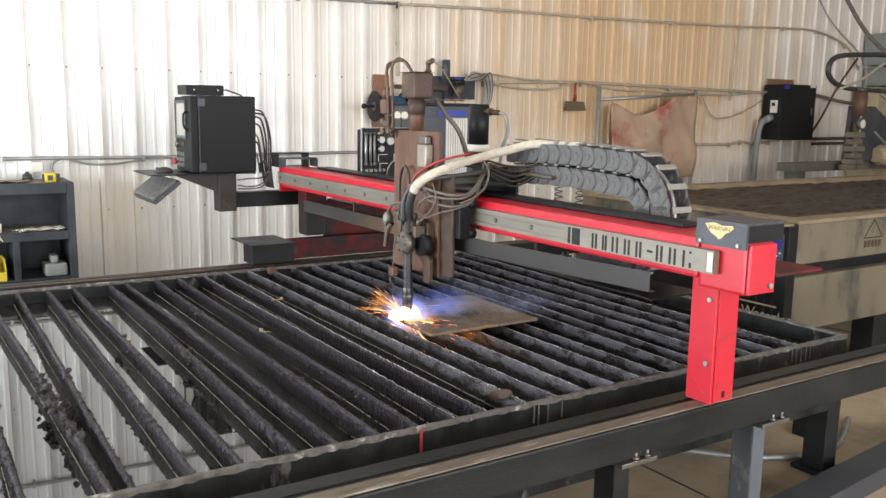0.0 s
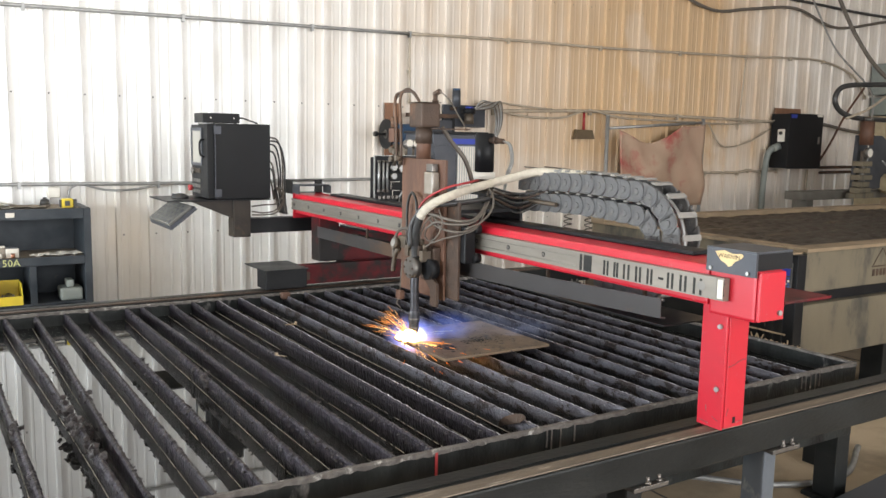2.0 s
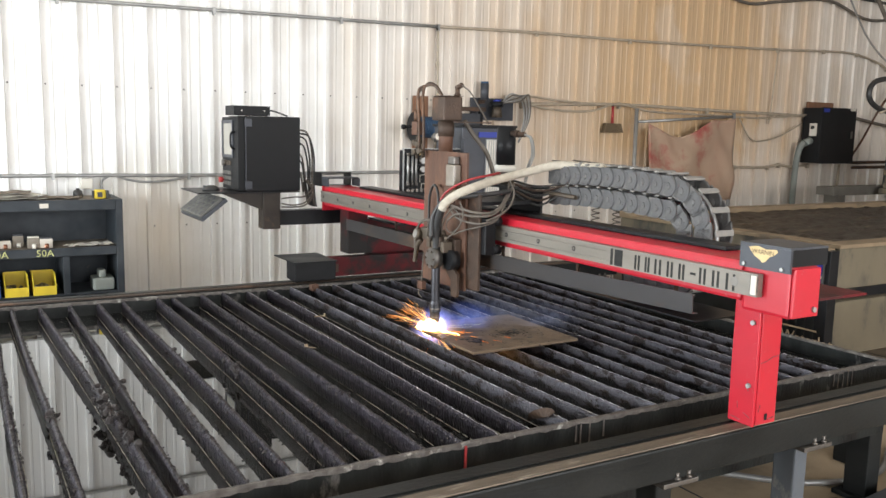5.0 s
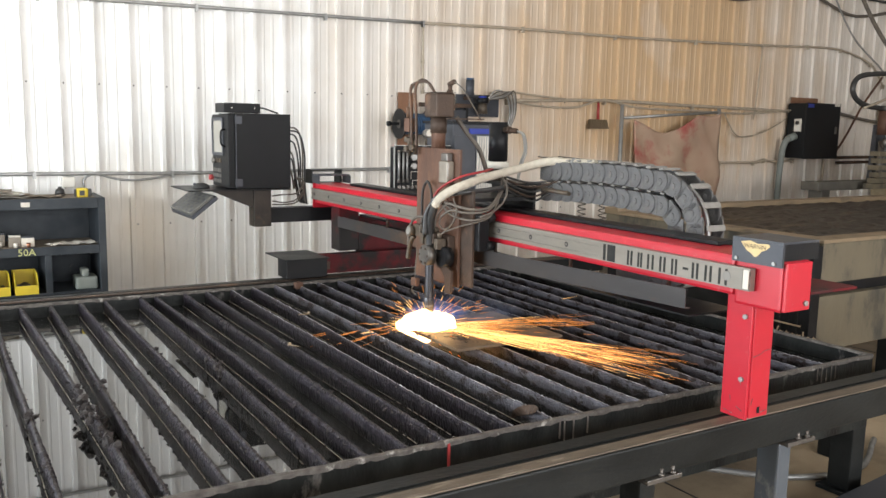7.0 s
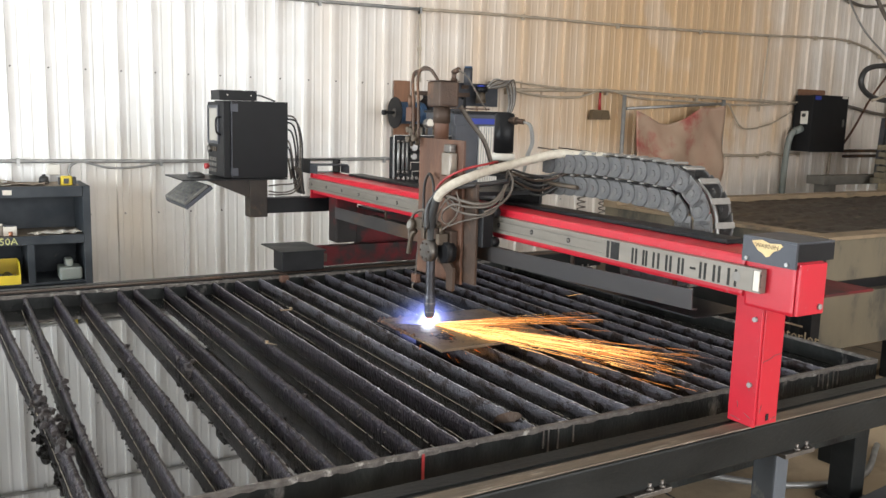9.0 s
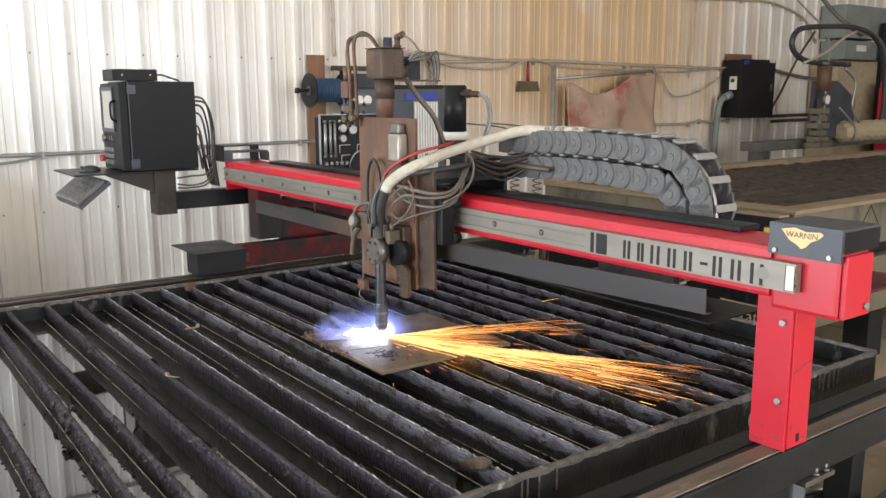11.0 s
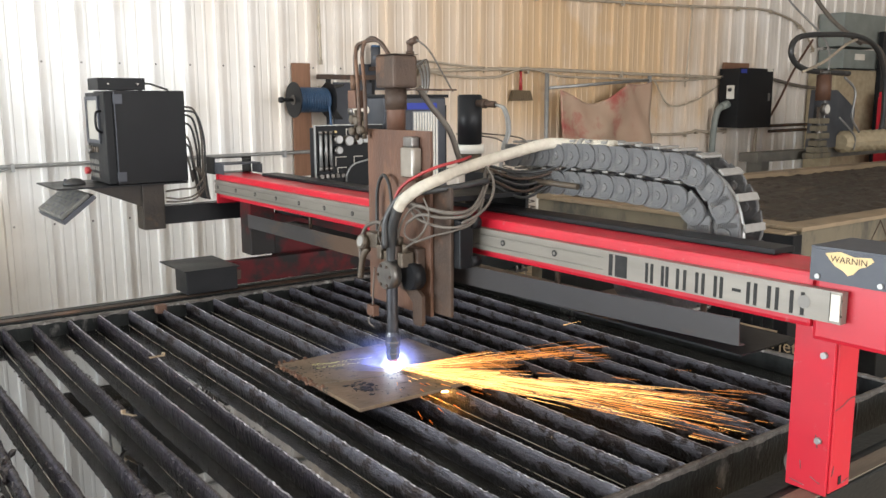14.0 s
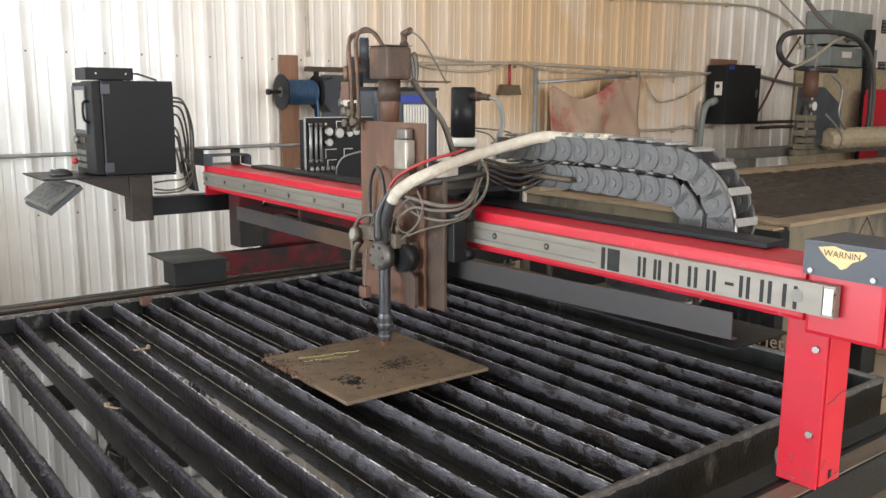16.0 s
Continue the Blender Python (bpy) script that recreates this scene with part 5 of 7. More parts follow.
def build_chain():
    c = thing("cable_chain", CB, "dusty grey plastic cable chain with pale crossbars", "cable chain")

    def link_mesh():
        """A side plate with one round end that laps over its neighbour, fine ridges and a pivot boss."""
        bm = bmesh.new()
        h = 0.0375
        out = [(0.040, h * 0.94), (0.010, h), (-0.012, h)]
        out += [(-0.012 - h * math.sin(a * math.pi / 10), h * math.cos(a * math.pi / 10)) for a in range(1, 10)]
        out += [(-0.012, -h), (0.010, -h), (0.040, -h * 0.94)]
        front = [bm.verts.new((-0.0045 if y < 0.02 else 0.0025, y, z)) for y, z in out]
        back = [bm.verts.new((0.0045, y, z)) for y, z in out]
        bm.faces.new(front)
        bm.faces.new(back[::-1])
        for k in range(len(out)):
            j = (k + 1) % len(out)
            bm.faces.new((front[k], back[k], back[j], front[j]))
        bmesh.ops.recalc_face_normals(bm, faces=bm.faces)
        es = [e for e in bm.edges if e.verts[0] in front and e.verts[1] in front]
        bmesh.ops.bevel(bm, geom=es, offset=0.0018, segments=2, affect='EDGES')
        add_cyl(bm, (-0.0075, -0.012, 0), (-0.0040, -0.012, 0), 0.0115, 0.013, 16)
        add_cyl(bm, (-0.0088, -0.012, 0), (-0.0070, -0.012, 0), 0.005, 0.006, 10)
        for k in range(-5, 6):
            z = 0.0058 * k
            for y0, y1 in ((-0.040 + abs(z) * 0.35, -0.026), (0.003, 0.017)):
                add_box(bm, (-0.0057, y0, z - 0.0011), (-0.0040, y1, z + 0.0011))
        me = bpy.data.meshes.new("link")
        bm.to_mesh(me)
        bm.free()
        me.materials.append(M_CHAIN)
        return me

    def bar_mesh(zs):
        bm = bmesh.new()
        add_box(bm, (-0.045, -0.012, zs - 0.004), (0.045, 0.010, zs + 0.004), 0.003)
        me = bpy.data.meshes.new("crossbar")
        bm.to_mesh(me)
        bm.free()
        me.materials.append(M_BARS)
        return me

    lm, bo = link_mesh(), bar_mesh(0.044)
    for rad, z_top, y_start in ((0.180, 1.279, 2.93), (0.092, 1.192, 2.92)):
        cy, cz = 2.262, z_top - rad
        pitch = 0.066
        s, straight, arc = 0.0, y_start - cy, math.pi * rad
        low = 0.20
        while s < straight + arc + low:
            if s < straight:
                y, z, a = y_start - s, z_top + 0.012 * math.sin(math.pi * s / straight), 0.0
            elif s < straight + arc:
                th = (s - straight) / rad
                y, z, a = cy - rad * math.sin(th), cz + rad * math.cos(th), th
            else:
                y, z, a = cy + (s - straight - arc), cz - rad, math.pi
            m = pose(2.055 - CB[0], y - CB[1], z - CB[2]) @ Matrix.Rotation(a, 4, 'X')
            for nm, me, dx in (("chain_link", lm, -0.055), ("chain_link", lm, 0.045), ("crossbar", bo, 0.0)):
                ob = new(nm, me)
                ob.parent = c
                ob.matrix_basis = m @ Matrix.Translation((dx, 0, 0))
            s += pitch
    # hoses inside the outer run
    for k in range(4):
        x = 2.03 + 0.018 * k
        rad = 0.180 - 0.012 * (k % 2)
        pts = [(x, 2.90, 1.279), (x, 2.6, 1.285), (x, 2.30, 1.279)] + [(x, 2.262 - rad * math.sin(a), 1.099 + rad * math.cos(a)) for a in (0.5, 1.0, 1.57, 2.1, 2.7)]
        tube("inner_hose", pts, 0.008, (M_HOSEK, M_REDHOSE, M_PIPEG, M_HOSE)[k], c, CB)
    box("chain_bracket", (1.999, 2.20, 0.875), (2.11, 2.52, 0.884), M_BLACK, c, CB)
    box("chain_bracket", (1.926, 2.30, 0.875), (1.9985, 2.44, 0.884), M_BLACK, c, CB)
    return c


# ---- the plate being cut ----


def build_plate():
    base = (1.77, 2.99, 0.60)
    p = thing("steel_plate", base, "square brown steel plate lying on the slats", "steel plate")
    bm = bmesh.new()
    add_box(bm, (1.494, 2.734, 0.598), (2.012, 3.250, 0.609), 0.0015)
    pl = link(bm, "sheet", M_PLATE, p, base)
    rnd = random.Random(9)
    bm = bmesh.new()
    for cx, cy, sx, sy, n, big in ((1.79, 2.93, 0.035, 0.02, 110, 0.006), (1.60, 2.88, 0.022, 0.03, 70, 0.009), (1.56, 3.12, 0.04, 0.06, 60, 0.004), (1.75, 3.0, 0.14, 0.14, 90, 0.003)):
        for _ in range(n):
            x, y = min(2.0, max(1.505, rnd.gauss(cx, sx))), min(3.24, max(2.745, rnd.gauss(cy, sy)))
            r = rnd.uniform(0.0015, big)
            add_cyl(bm, (x, y, 0.609), (x, y, 0.6098 + rnd.uniform(0, 0.0004)), r, r * 0.7, 6)
    tagged(link(bm, "spatter", M_BLACK, p, base), kind="stuff")
    # ragged dross along the edge that was cut first
    bm = bmesh.new()
    for _ in range(90):
        c = Vector((1.492 + rnd.gauss(0, 0.004), rnd.uniform(2.95, 3.25), 0.606 + rnd.uniform(-0.004, 0.005)))
        if rnd.random() < 0.35:
            c = Vector((rnd.uniform(1.50, 1.60), 3.250 + rnd.gauss(0, 0.004), c.z))
        r = bmesh.ops.create_icosphere(bm, subdivisions=1, radius=rnd.uniform(0.002, 0.007), matrix=Matrix.Translation(c))
        for v in r["verts"]:
            v.co += Vector((rnd.uniform(-1, 1), rnd.uniform(-1, 1), rnd.uniform(-1, 1))) * 0.002
    tagged(link(bm, "dross", M_RUST, p, base), kind="stuff")
    for row, (ya, n) in enumerate(((3.165, 13), (3.125, 9))):
        for k in range(n):
            x = 1.575 + 0.0165 * k + rnd.uniform(-0.003, 0.003)
            y = ya - 0.0035 * k
            tube("chalk_scribble", [(x, y, 0.6094), (x + rnd.uniform(-0.004, 0.01), y + rnd.uniform(0.006, 0.018), 0.6094), (x + 0.012, y + rnd.uniform(-0.008, 0.008), 0.6094)], 0.0009, M_CHALK, pl, base, seg=5, n=3)
    for a, b in (((1.52, 2.99), (1.74, 2.925)), ((1.70, 2.85), (1.80, 2.83)), ((1.66, 2.80), (1.70, 2.86))):
        tube("scribed_line", [(*a, 0.6093), (*b, 0.6093)], 0.0010, M_STEEL, pl, base, seg=5, n=1)
    return p


# ---- round the table: shelf, gas cart, things on the wall ----


def build_shelf():
    base = (0.2, 6.08, 0)
    s = thing("steel_shelf", base, "dark steel shelf unit with cluttered open compartments", "shelf unit")
    P = dict(parent=s, base=base)
    x0, x1, y0, y1 = -0.32, 0.758, 5.90, 6.32
    box("side_panel", (x1 - 0.045, y0, 0), (x1, y1, 0.962), M_SHELF, bevel=0.004, **P)
    box("side_panel", (x0, y0, 0), (x0 + 0.045, y1, 0.962), M_SHELF, bevel=0.004, **P)
    box("back_panel", (x0 + 0.046, y1 - 0.02, 0.02), (x1 - 0.046, y1, 0.95), M_SHELF, **P)
    t = box("top", (x0 + 0.046, y0 + 0.02, 0.945), (x1 - 0.046, y1 - 0.021, 0.958), M_DUST, label="dusty top board", **P)
    box("top_rail", (x0 + 0.046, y0 - 0.002, 0.895), (x1 - 0.046, y0 + 0.019, 0.962), M_SHELF, bevel=0.002, **P)
    box("shelf_board", (x0 + 0.046, y0 + 0.02, 0.640), (x1 - 0.046, y1 - 0.021, 0.652), M_DUST, **P)
    box("shelf_rail", (x0 + 0.046, y0 - 0.002, 0.600), (x1 - 0.046, y0 + 0.019, 0.655), M_SHELF, bevel=0.002, **P)
    box("shelf_board", (x0 + 0.046, y0, 0.345), (x1 - 0.046, y1 - 0.021, 0.357), M_SHELF, **P)
    box("shelf_board", (x0 + 0.046, y0, 0.06), (x1 - 0.046, y1 - 0.021, 0.072), M_SHELF, **P)
    box("divider", (0.385, y0, 0.3575), (0.425, y1 - 0.021, 0.599), M_SHELF, bevel=0.002, **P)
    box("price_tag", (0.262, y0 - 0.0045, 0.913), (0.312, y0 - 0.0025, 0.942), M_PAPER, label="small paper tag", **P)
    letters("shelf_mark", "50A", 0.062, Matrix.Translation((0.23, y0 - 0.0025, 0.606)) @ FACE_S, M_CHALK, s, base, 0.0005, "yellow hand lettering")
    letters("shelf_mark", "130A", 0.062, Matrix.Translation((-0.06, y0 - 0.0025, 0.606)) @ FACE_S, M_CHALK, s, base, 0.0005, "yellow hand lettering")

    def bin_box(x, m, label):
        b = (x + 0.07, 6.0, 0.3575)
        t = thing("parts_bin", b, label, "parts bin", group="parts bins on the shelf")
        y0, w, d, h = 5.895, 0.135, 0.22, 0.125
        box("base", (x, y0, 0.3575), (x + w, y0 + d, 0.362), m, t, b)
        for xa in (x, x + w - 0.004):
            bm = bmesh.new()
            vs = [bm.verts.new((xa, yy, z)) for yy, z in ((y0, 0.3625), (y0 + d, 0.3625), (y0 + d, 0.3625 + h), (y0 + 0.06, 0.3625 + h), (y0, 0.3625 + 0.06))]
            bm.faces.new(vs)
            r = bmesh.ops.extrude_face_region(bm, geom=list(bm.faces))
            bmesh.ops.translate(bm, verts=[v for v in r["geom"] if isinstance(v, bmesh.types.BMVert)], vec=(0.004, 0, 0))
            bmesh.ops.recalc_face_normals(bm, faces=bm.faces)
            link(bm, "side", m, t, b)
        box("front", (x + 0.0045, y0, 0.3625), (x + w - 0.0045, y0 + 0.004, 0.415), m, t, b)
        box("back", (x + 0.0045, y0 + d - 0.004, 0.3625), (x + w - 0.0045, y0 + d, 0.3625 + h), m, t, b)
        rnd = random.Random(int(x * 1000))
        bm = bmesh.new()
        for _ in range(16):
            c = Vector((x + rnd.uniform(0.02, w - 0.02), y0 + rnd.uniform(0.02, 0.18), rnd.uniform(0.37, 0.405)))
            add_box(bm, (-0.015, -0.012, -0.008), (0.015, 0.012, 0.008), 0, Matrix.Translation(c) @ Euler((rnd.uniform(-1, 1), rnd.uniform(-1, 1), rnd.uniform(0, 3))).to_matrix().to_4x4())
        tagged(link(bm, "small_parts", M_STEEL, t, b), kind="stuff")
    bin_box(0.205, M_YEL, "yellow plastic bin half full of small parts")
    bin_box(0.045, M_YEL, "yellow plastic bin half full of small parts")
    bin_box(-0.115, M_BLUEBIN, "blue plastic bin half full of small parts")
    # consumables on the middle board
    rnd = random.Random(3)
    for k in range(7):
        x = -0.19 + 0.082 * k + rnd.uniform(-0.012, 0.012)
        b = (x, 6.0, 0.6525)
        y = 5.955 + rnd.uniform(0, 0.1)
        w, hh = rnd.uniform(0.025, 0.04), rnd.uniform(0.03, 0.09)
        t = thing("consumable_box", b, "small clear box of torch consumables", "small box", group="boxes on the shelf")
        box("tray", (x - w, y, 0.6525), (x + w, y + 0.05, 0.6525 + hh), M_GLASS if k % 3 else M_PAPER, t, b, 0.006)
        box("lid", (x - w * 0.9, y + 0.005, 0.653 + hh), (x + w * 0.9, y + 0.045, 0.662 + hh), M_PAPER if k % 2 else M_DGREY, t, b, 0.002)
        cyl("round_part", (x - 0.01, y - 0.018, 0.668), (x + 0.012, y - 0.018, 0.668), 0.0155, M_COPPER if k % 3 == 0 else M_WHITE, t, b, seg=12)
    def sheet(name, c, sx, sy, rz, seed, label, m=M_PAPER):
        rnd = random.Random(seed)
        bm = bmesh.new()
        n = 8
        o = Matrix.Translation(c) @ Euler((0, 0, rz)).to_matrix().to_4x4()
        g = [[bm.verts.new(o @ Vector((sx * (i / n - 0.5), sy * (j / n - 0.5), 0.003 + abs(0.012 * math.sin(i * 0.9 + seed) * math.cos(j * 0.7)) + rnd.uniform(0, 0.003)))) for j in range(n + 1)] for i in range(n + 1)]
        for i in range(n):
            for j in range(n):
                bm.faces.new((g[i][j], g[i + 1][j], g[i + 1][j + 1], g[i][j + 1]))
        r = bmesh.ops.extrude_face_region(bm, geom=list(bm.faces))
        bmesh.ops.translate(bm, verts=[v for v in r["geom"] if isinstance(v, bmesh.types.BMVert)], vec=(0, 0, -0.002))
        bmesh.ops.recalc_face_normals(bm, faces=bm.faces)
        tagged(link(bm, name, m), label, "paper")
    sheet("paper", (0.60, 6.0, 0.6535), 0.20, 0.15, 0.1, 1, "crumpled dusty papers on the shelf board")
    sheet("paper", (0.46, 5.98, 0.6535), 0.10, 0.09, 0.6, 2, "crumpled dusty papers on the shelf board")
    sheet("paper", (0.10, 6.08, 0.9595), 0.40, 0.27, 0.15, 3, "loose dirty papers on the shelf top")
    sheet("paper", (0.14, 6.07, 0.978), 0.34, 0.24, 0.35, 5, "loose dirty papers on the shelf top")
    sheet("paper", (0.08, 6.09, 0.996), 0.30, 0.22, -0.1, 6, "loose dirty papers on the shelf top", M_DUST)
    sheet("paper", (0.40, 6.06, 0.9595), 0.24, 0.16, -0.3, 4, "loose dirty papers on the shelf top", M_DUST)
    b = (0.63, 6.0, 0.9585)
    t = thing("tape_measure", b, "yellow and black tape measure on the shelf top", "tape measure")
    box("case", (0.597, 5.97, 0.9585), (0.668, 6.012, 1.020), M_YEL, t, b, 0.012)
    box("grip", (0.585, 5.975, 0.965), (0.5965, 6.008, 1.012), M_HOSEK, t, b, 0.004)
    box("grip", (0.6685, 5.975, 0.962), (0.69, 6.008, 1.014), M_HOSEK, t, b, 0.005)
    box("belt_clip", (0.615, 5.9665, 0.972), (0.645, 5.9695, 1.004), M_HOSEK, t, b, 0.001)
    b = (0.62, 6.2, 0.9585)
    t = thing("outlet_box", (0.63, 6.3, 1.0), "grey electrical outlet box on the wall", "outlet box")
    box("cover", (0.56, 6.325, 1.0), (0.64, 6.368, 1.07), M_WHITE, t, (0.63, 6.3, 1.0), 0.006)
    b = (0.50, 6.17, 0.9585)
    t = thing("black_knob", b, "black plastic knob lying on the shelf top", "knob")
    cyl("knob", (0.52, 6.16, 0.9585), (0.52, 6.16, 1.005), 0.034, M_HOSEK, t, b, 0.026, bevel=0.004)
    cyl("knob_stem", (0.52, 6.16, 1.0055), (0.52, 6.16, 1.018), 0.012, M_HOSEK, t, b)
    b = (0.66, 6.0, 0.3575)
    t = thing("hand_grinder", b, "grey power tool stored in the lower compartment", "power tool")
    box("motor_body", (0.565, 5.93, 0.3575), (0.70, 6.10, 0.44), M_CABGREY, t, b, 0.015)
    box("grip", (0.605, 5.95, 0.4405), (0.65, 6.06, 0.49), M_CABGREY, t, b, 0.012)


def pipe(name, pts, r, m, label, n=6, clips=True):
    ob = thing(name, pts[0], label, "conduit", group="pipes on the wall")
    tube("tube", pts, r, m, ob, pts[0], seg=8, n=n)
    if clips:
        for k in range(0, len(pts)):
            x, y, z = pts[k]
            box("clip", (x - 0.009, y - r - 0.002, z - r * 2.4), (x + 0.009, WALL_Y - 0.0255, z + r * 1.3), m, ob, pts[0])
    return ob


def build_wall_things():
    wy = WALL_Y - 0.045
    pipe("conduit", [(-3.0, wy, 2.20), (0.46, wy, 2.262), (1.5, wy, 2.28), (2.5, wy, 2.295), (3.376, wy, 2.309)], 0.014, M_PIPEG, "grey conduit along the wall", 4)
    pipe("conduit", [(3.376, wy, 2.309), (4.4, wy, 2.335), (5.5, wy, 2.345), (6.6, wy, 2.37), (7.63, wy, 2.398), (8.4, wy, 2.43), (9.0, wy, 2.43), (9.6, wy, 2.30), (9.9, wy, 2.05)], 0.013, M_PIPE, "dusty cable run along the wall", 6)
    pipe("conduit", [(3.376, wy, 2.30), (3.38, wy, 2.0), (3.385, wy, 1.75)], 0.009, M_PIPE, "thin drop cable down the wall", 3)
    pipe("conduit", [(-3.0, wy, 1.085), (0.39, wy, 1.092), (1.30, wy, 1.087), (2.2, wy, 1.095), (3.07, wy, 1.102), (4.2, wy, 1.11)], 0.013, M_PIPEG, "grey conduit along the wall", 4)
    pipe("cable", [(0.78, wy, 1.09), (0.95, wy, 1.045), (1.15, wy, 1.05), (1.35, wy, 1.09)], 0.008, M_PIPEG, "slack cable below the conduit", 6, False)
    pipe("cable", [(0.755, wy, 1.09), (0.70, wy, 1.05), (0.70, wy, 0.97)], 0.008, M_PIPEG, "bent cable down to the shelf", 5, False)
    pipe("cable", [(7.63, wy, 2.39), (7.60, wy, 2.0), (7.56, wy, 1.60)], 0.008, M_PIPE, "thin drop cable down the wall", 4, False)
    pipe("conduit", [(4.25, wy, 1.70), (5.4, wy, 1.735), (6.6, wy, 1.72), (7.6, wy, 1.71), (8.2, wy, 1.70)], 0.016, M_PIPE, "dusty pipe along the wall", 4)
    pipe("cable", [(4.05, wy - 0.03, 1.76), (4.5, wy - 0.03, 1.67), (5.0, wy - 0.03, 1.66), (5.36, wy - 0.03, 1.74), (5.8, wy - 0.03, 1.68), (6.5, wy - 0.03, 1.67), (7.4, wy - 0.03, 1.66), (8.2, wy - 0.03, 1.72)], 0.010, M_PIPE, "slack cable hung along the wall", 6, False)
    pipe("cable", [(7.06, wy - 0.02, 1.66), (7.3, wy - 0.02, 1.42), (7.7, wy - 0.02, 1.46), (8.1, wy - 0.02, 1.62)], 0.008, M_PIPE, "slack cable hung along the wall", 6, False)
    pipe("conduit", [(7.06, wy, 1.13), (7.6, wy, 1.13), (7.78, wy, 1.155), (8.0, wy, 1.135), (8.28, wy, 1.15)], 0.014, M_PIPE, "dusty pipe along the wall", 3)
    for z in (1.12, 1.18):
        pipe("conduit", [(9.1, wy, z), (9.6, wy, z + 0.005), (10.3, wy, z)], 0.018, M_RUSTD, "dark pipe beside the switch box", 3, False)
    pipe("cable", [(8.85, wy, 1.16), (8.84, wy, 0.9), (8.83, wy, 0.4)], 0.016, M_PIPE, "pipe down to the floor", 3, False)
    pipe("flexible_conduit", [(8.10, wy - 0.09, 1.42), (8.02, wy - 0.07, 1.34), (8.0, wy - 0.05, 1.1), (8.0, wy - 0.04, 0.6), (8.0, wy - 0.03, 0.1)], 0.035, M_CABGREY, "grey flexible conduit below the switch box", 6, False)
    # upper cables that sag along the far stretch of wall
    pipe("cable", [(6.2, wy - 0.02, 3.05), (7.0, wy - 0.02, 2.84), (7.6, wy - 0.02, 2.90), (8.4, wy - 0.02, 2.98), (9.2, wy - 0.02, 2.83), (10.4, wy - 0.02, 3.0), (10.9, wy - 0.02, 2.8)], 0.017, M_HOSE, "dark sagging cable high on the wall", 6, False)
    pipe("cable", [(7.4, wy - 0.02, 3.10), (8.6, wy - 0.02, 3.07), (9.8, wy - 0.02, 3.04), (11.2, wy - 0.02, 3.06)], 0.017, M_HOSEK, "black cable high on the wall", 5, False)
    # wooden board with a hose reel
    b = (3.23, WALL_Y - 0.03, 1.3)
    t = tagged(box("wall_board", (3.155, WALL_Y - 0.038, 0.93), (3.30, WALL_Y - 0.0255, 1.735), M_WOOD, None, (0, 0, 0), 0.002), "brown wooden board fixed to the wall", "board")
    b = (3.17, 6.15, 1.43)
    r = thing("hose_reel", b, "black hose reel wound with blue hose", "hose reel")
    for x in (3.06, 3.33):
        bm = bmesh.new()
        add_cyl(bm, (x, 6.16, 1.475), (x + 0.008, 6.16, 1.475), 0.122, seg=36)
        d = link(bm, "flange", M_BLACK, r, b)
        bm = bmesh.new()
        add_cyl(bm, (x - 0.004, 6.16, 1.475), (x + 0.012, 6.16, 1.475), 0.035, seg=18)
        link(bm, "hub_cap", M_STEEL, d, b)
    cyl("drum", (3.069, 6.16, 1.475), (3.3295, 6.16, 1.475), 0.06, M_BLACK, r, b)
    bm = bmesh.new()
    coil = [(3.083 + 0.0195 * a / 12, 6.16 + 0.078 * math.cos(a * 0.5236), 1.475 + 0.078 * math.sin(a * 0.5236)) for a in range(145)]
    add_tube(bm, coil, 0.0105, 7, 1)
    link(bm, "wound_hose", M_BLUEHOSE, r, b, "blue hose windings", True)
    cyl("crank", (3.059, 6.16, 1.475), (2.98, 6.16, 1.475), 0.012, M_BLACK, r, b)
    cyl("crank_grip", (2.98, 6.16, 1.475), (2.955, 6.16, 1.475), 0.020, M_BLACK, r, b)
    box("bracket", (3.20, 6.235, 1.44), (3.26, 6.351, 1.51), M_BLACK, r, b)
    tube("loose_hose", [(3.30, 6.09, 1.45), (3.31, 6.08, 1.25), (3.30, 6.09, 1.0), (3.28, 6.10, 0.7)], 0.010, M_BLUEHOSE, r, b)
    # broom hung on the wall
    b = (5.31, 6.33, 1.6)
    t = thing("broom", b, "small brown hand broom hung on the wall", "broom")
    cyl("handle", (5.317, 6.335, 1.555), (5.317, 6.335, 1.715), 0.016, M_REDHOSE, t, b, 0.011)
    bm = bmesh.new()
    vs = [bm.verts.new((x, 6.315, z)) for x, z in ((5.225, 1.556), (5.415, 1.553), (5.447, 1.468), (5.203, 1.465))]
    bm.faces.new(vs)
    e = bmesh.ops.extrude_face_region(bm, geom=list(bm.faces))
    bmesh.ops.translate(bm, verts=[v for v in e["geom"] if isinstance(v, bmesh.types.BMVert)], vec=(0, 0.045, 0))
    bmesh.ops.recalc_face_normals(bm, faces=bm.faces)
    link(bm, "bristles", M_STRAW, t, b)
    cyl("handle_cap", (5.317, 6.335, 1.716), (5.317, 6.335, 1.735), 0.013, M_STEEL, t, b)
    # welding curtain on a pipe frame
    b = (6.4, 6.24, 0)
    f = thing("pipe_rack", b, "thin steel pipe frame standing by the wall", "pipe frame")
    for x in (5.535, 6.885):
        cyl("upright", (x, 6.24, 0), (x, 6.24, 1.70), 0.020, M_PIPEG, f, b, seg=12)
        cyl("foot", (x, 6.10, 0.02), (x, 6.33, 0.02), 0.020, M_PIPEG, f, b, seg=12)
    cyl("top_bar", (5.556, 6.24, 1.575), (6.864, 6.24, 1.66), 0.014, M_PIPEG, f, b, seg=12)
    bm = bmesh.new()
    nx, nz = 34, 26
    g = []
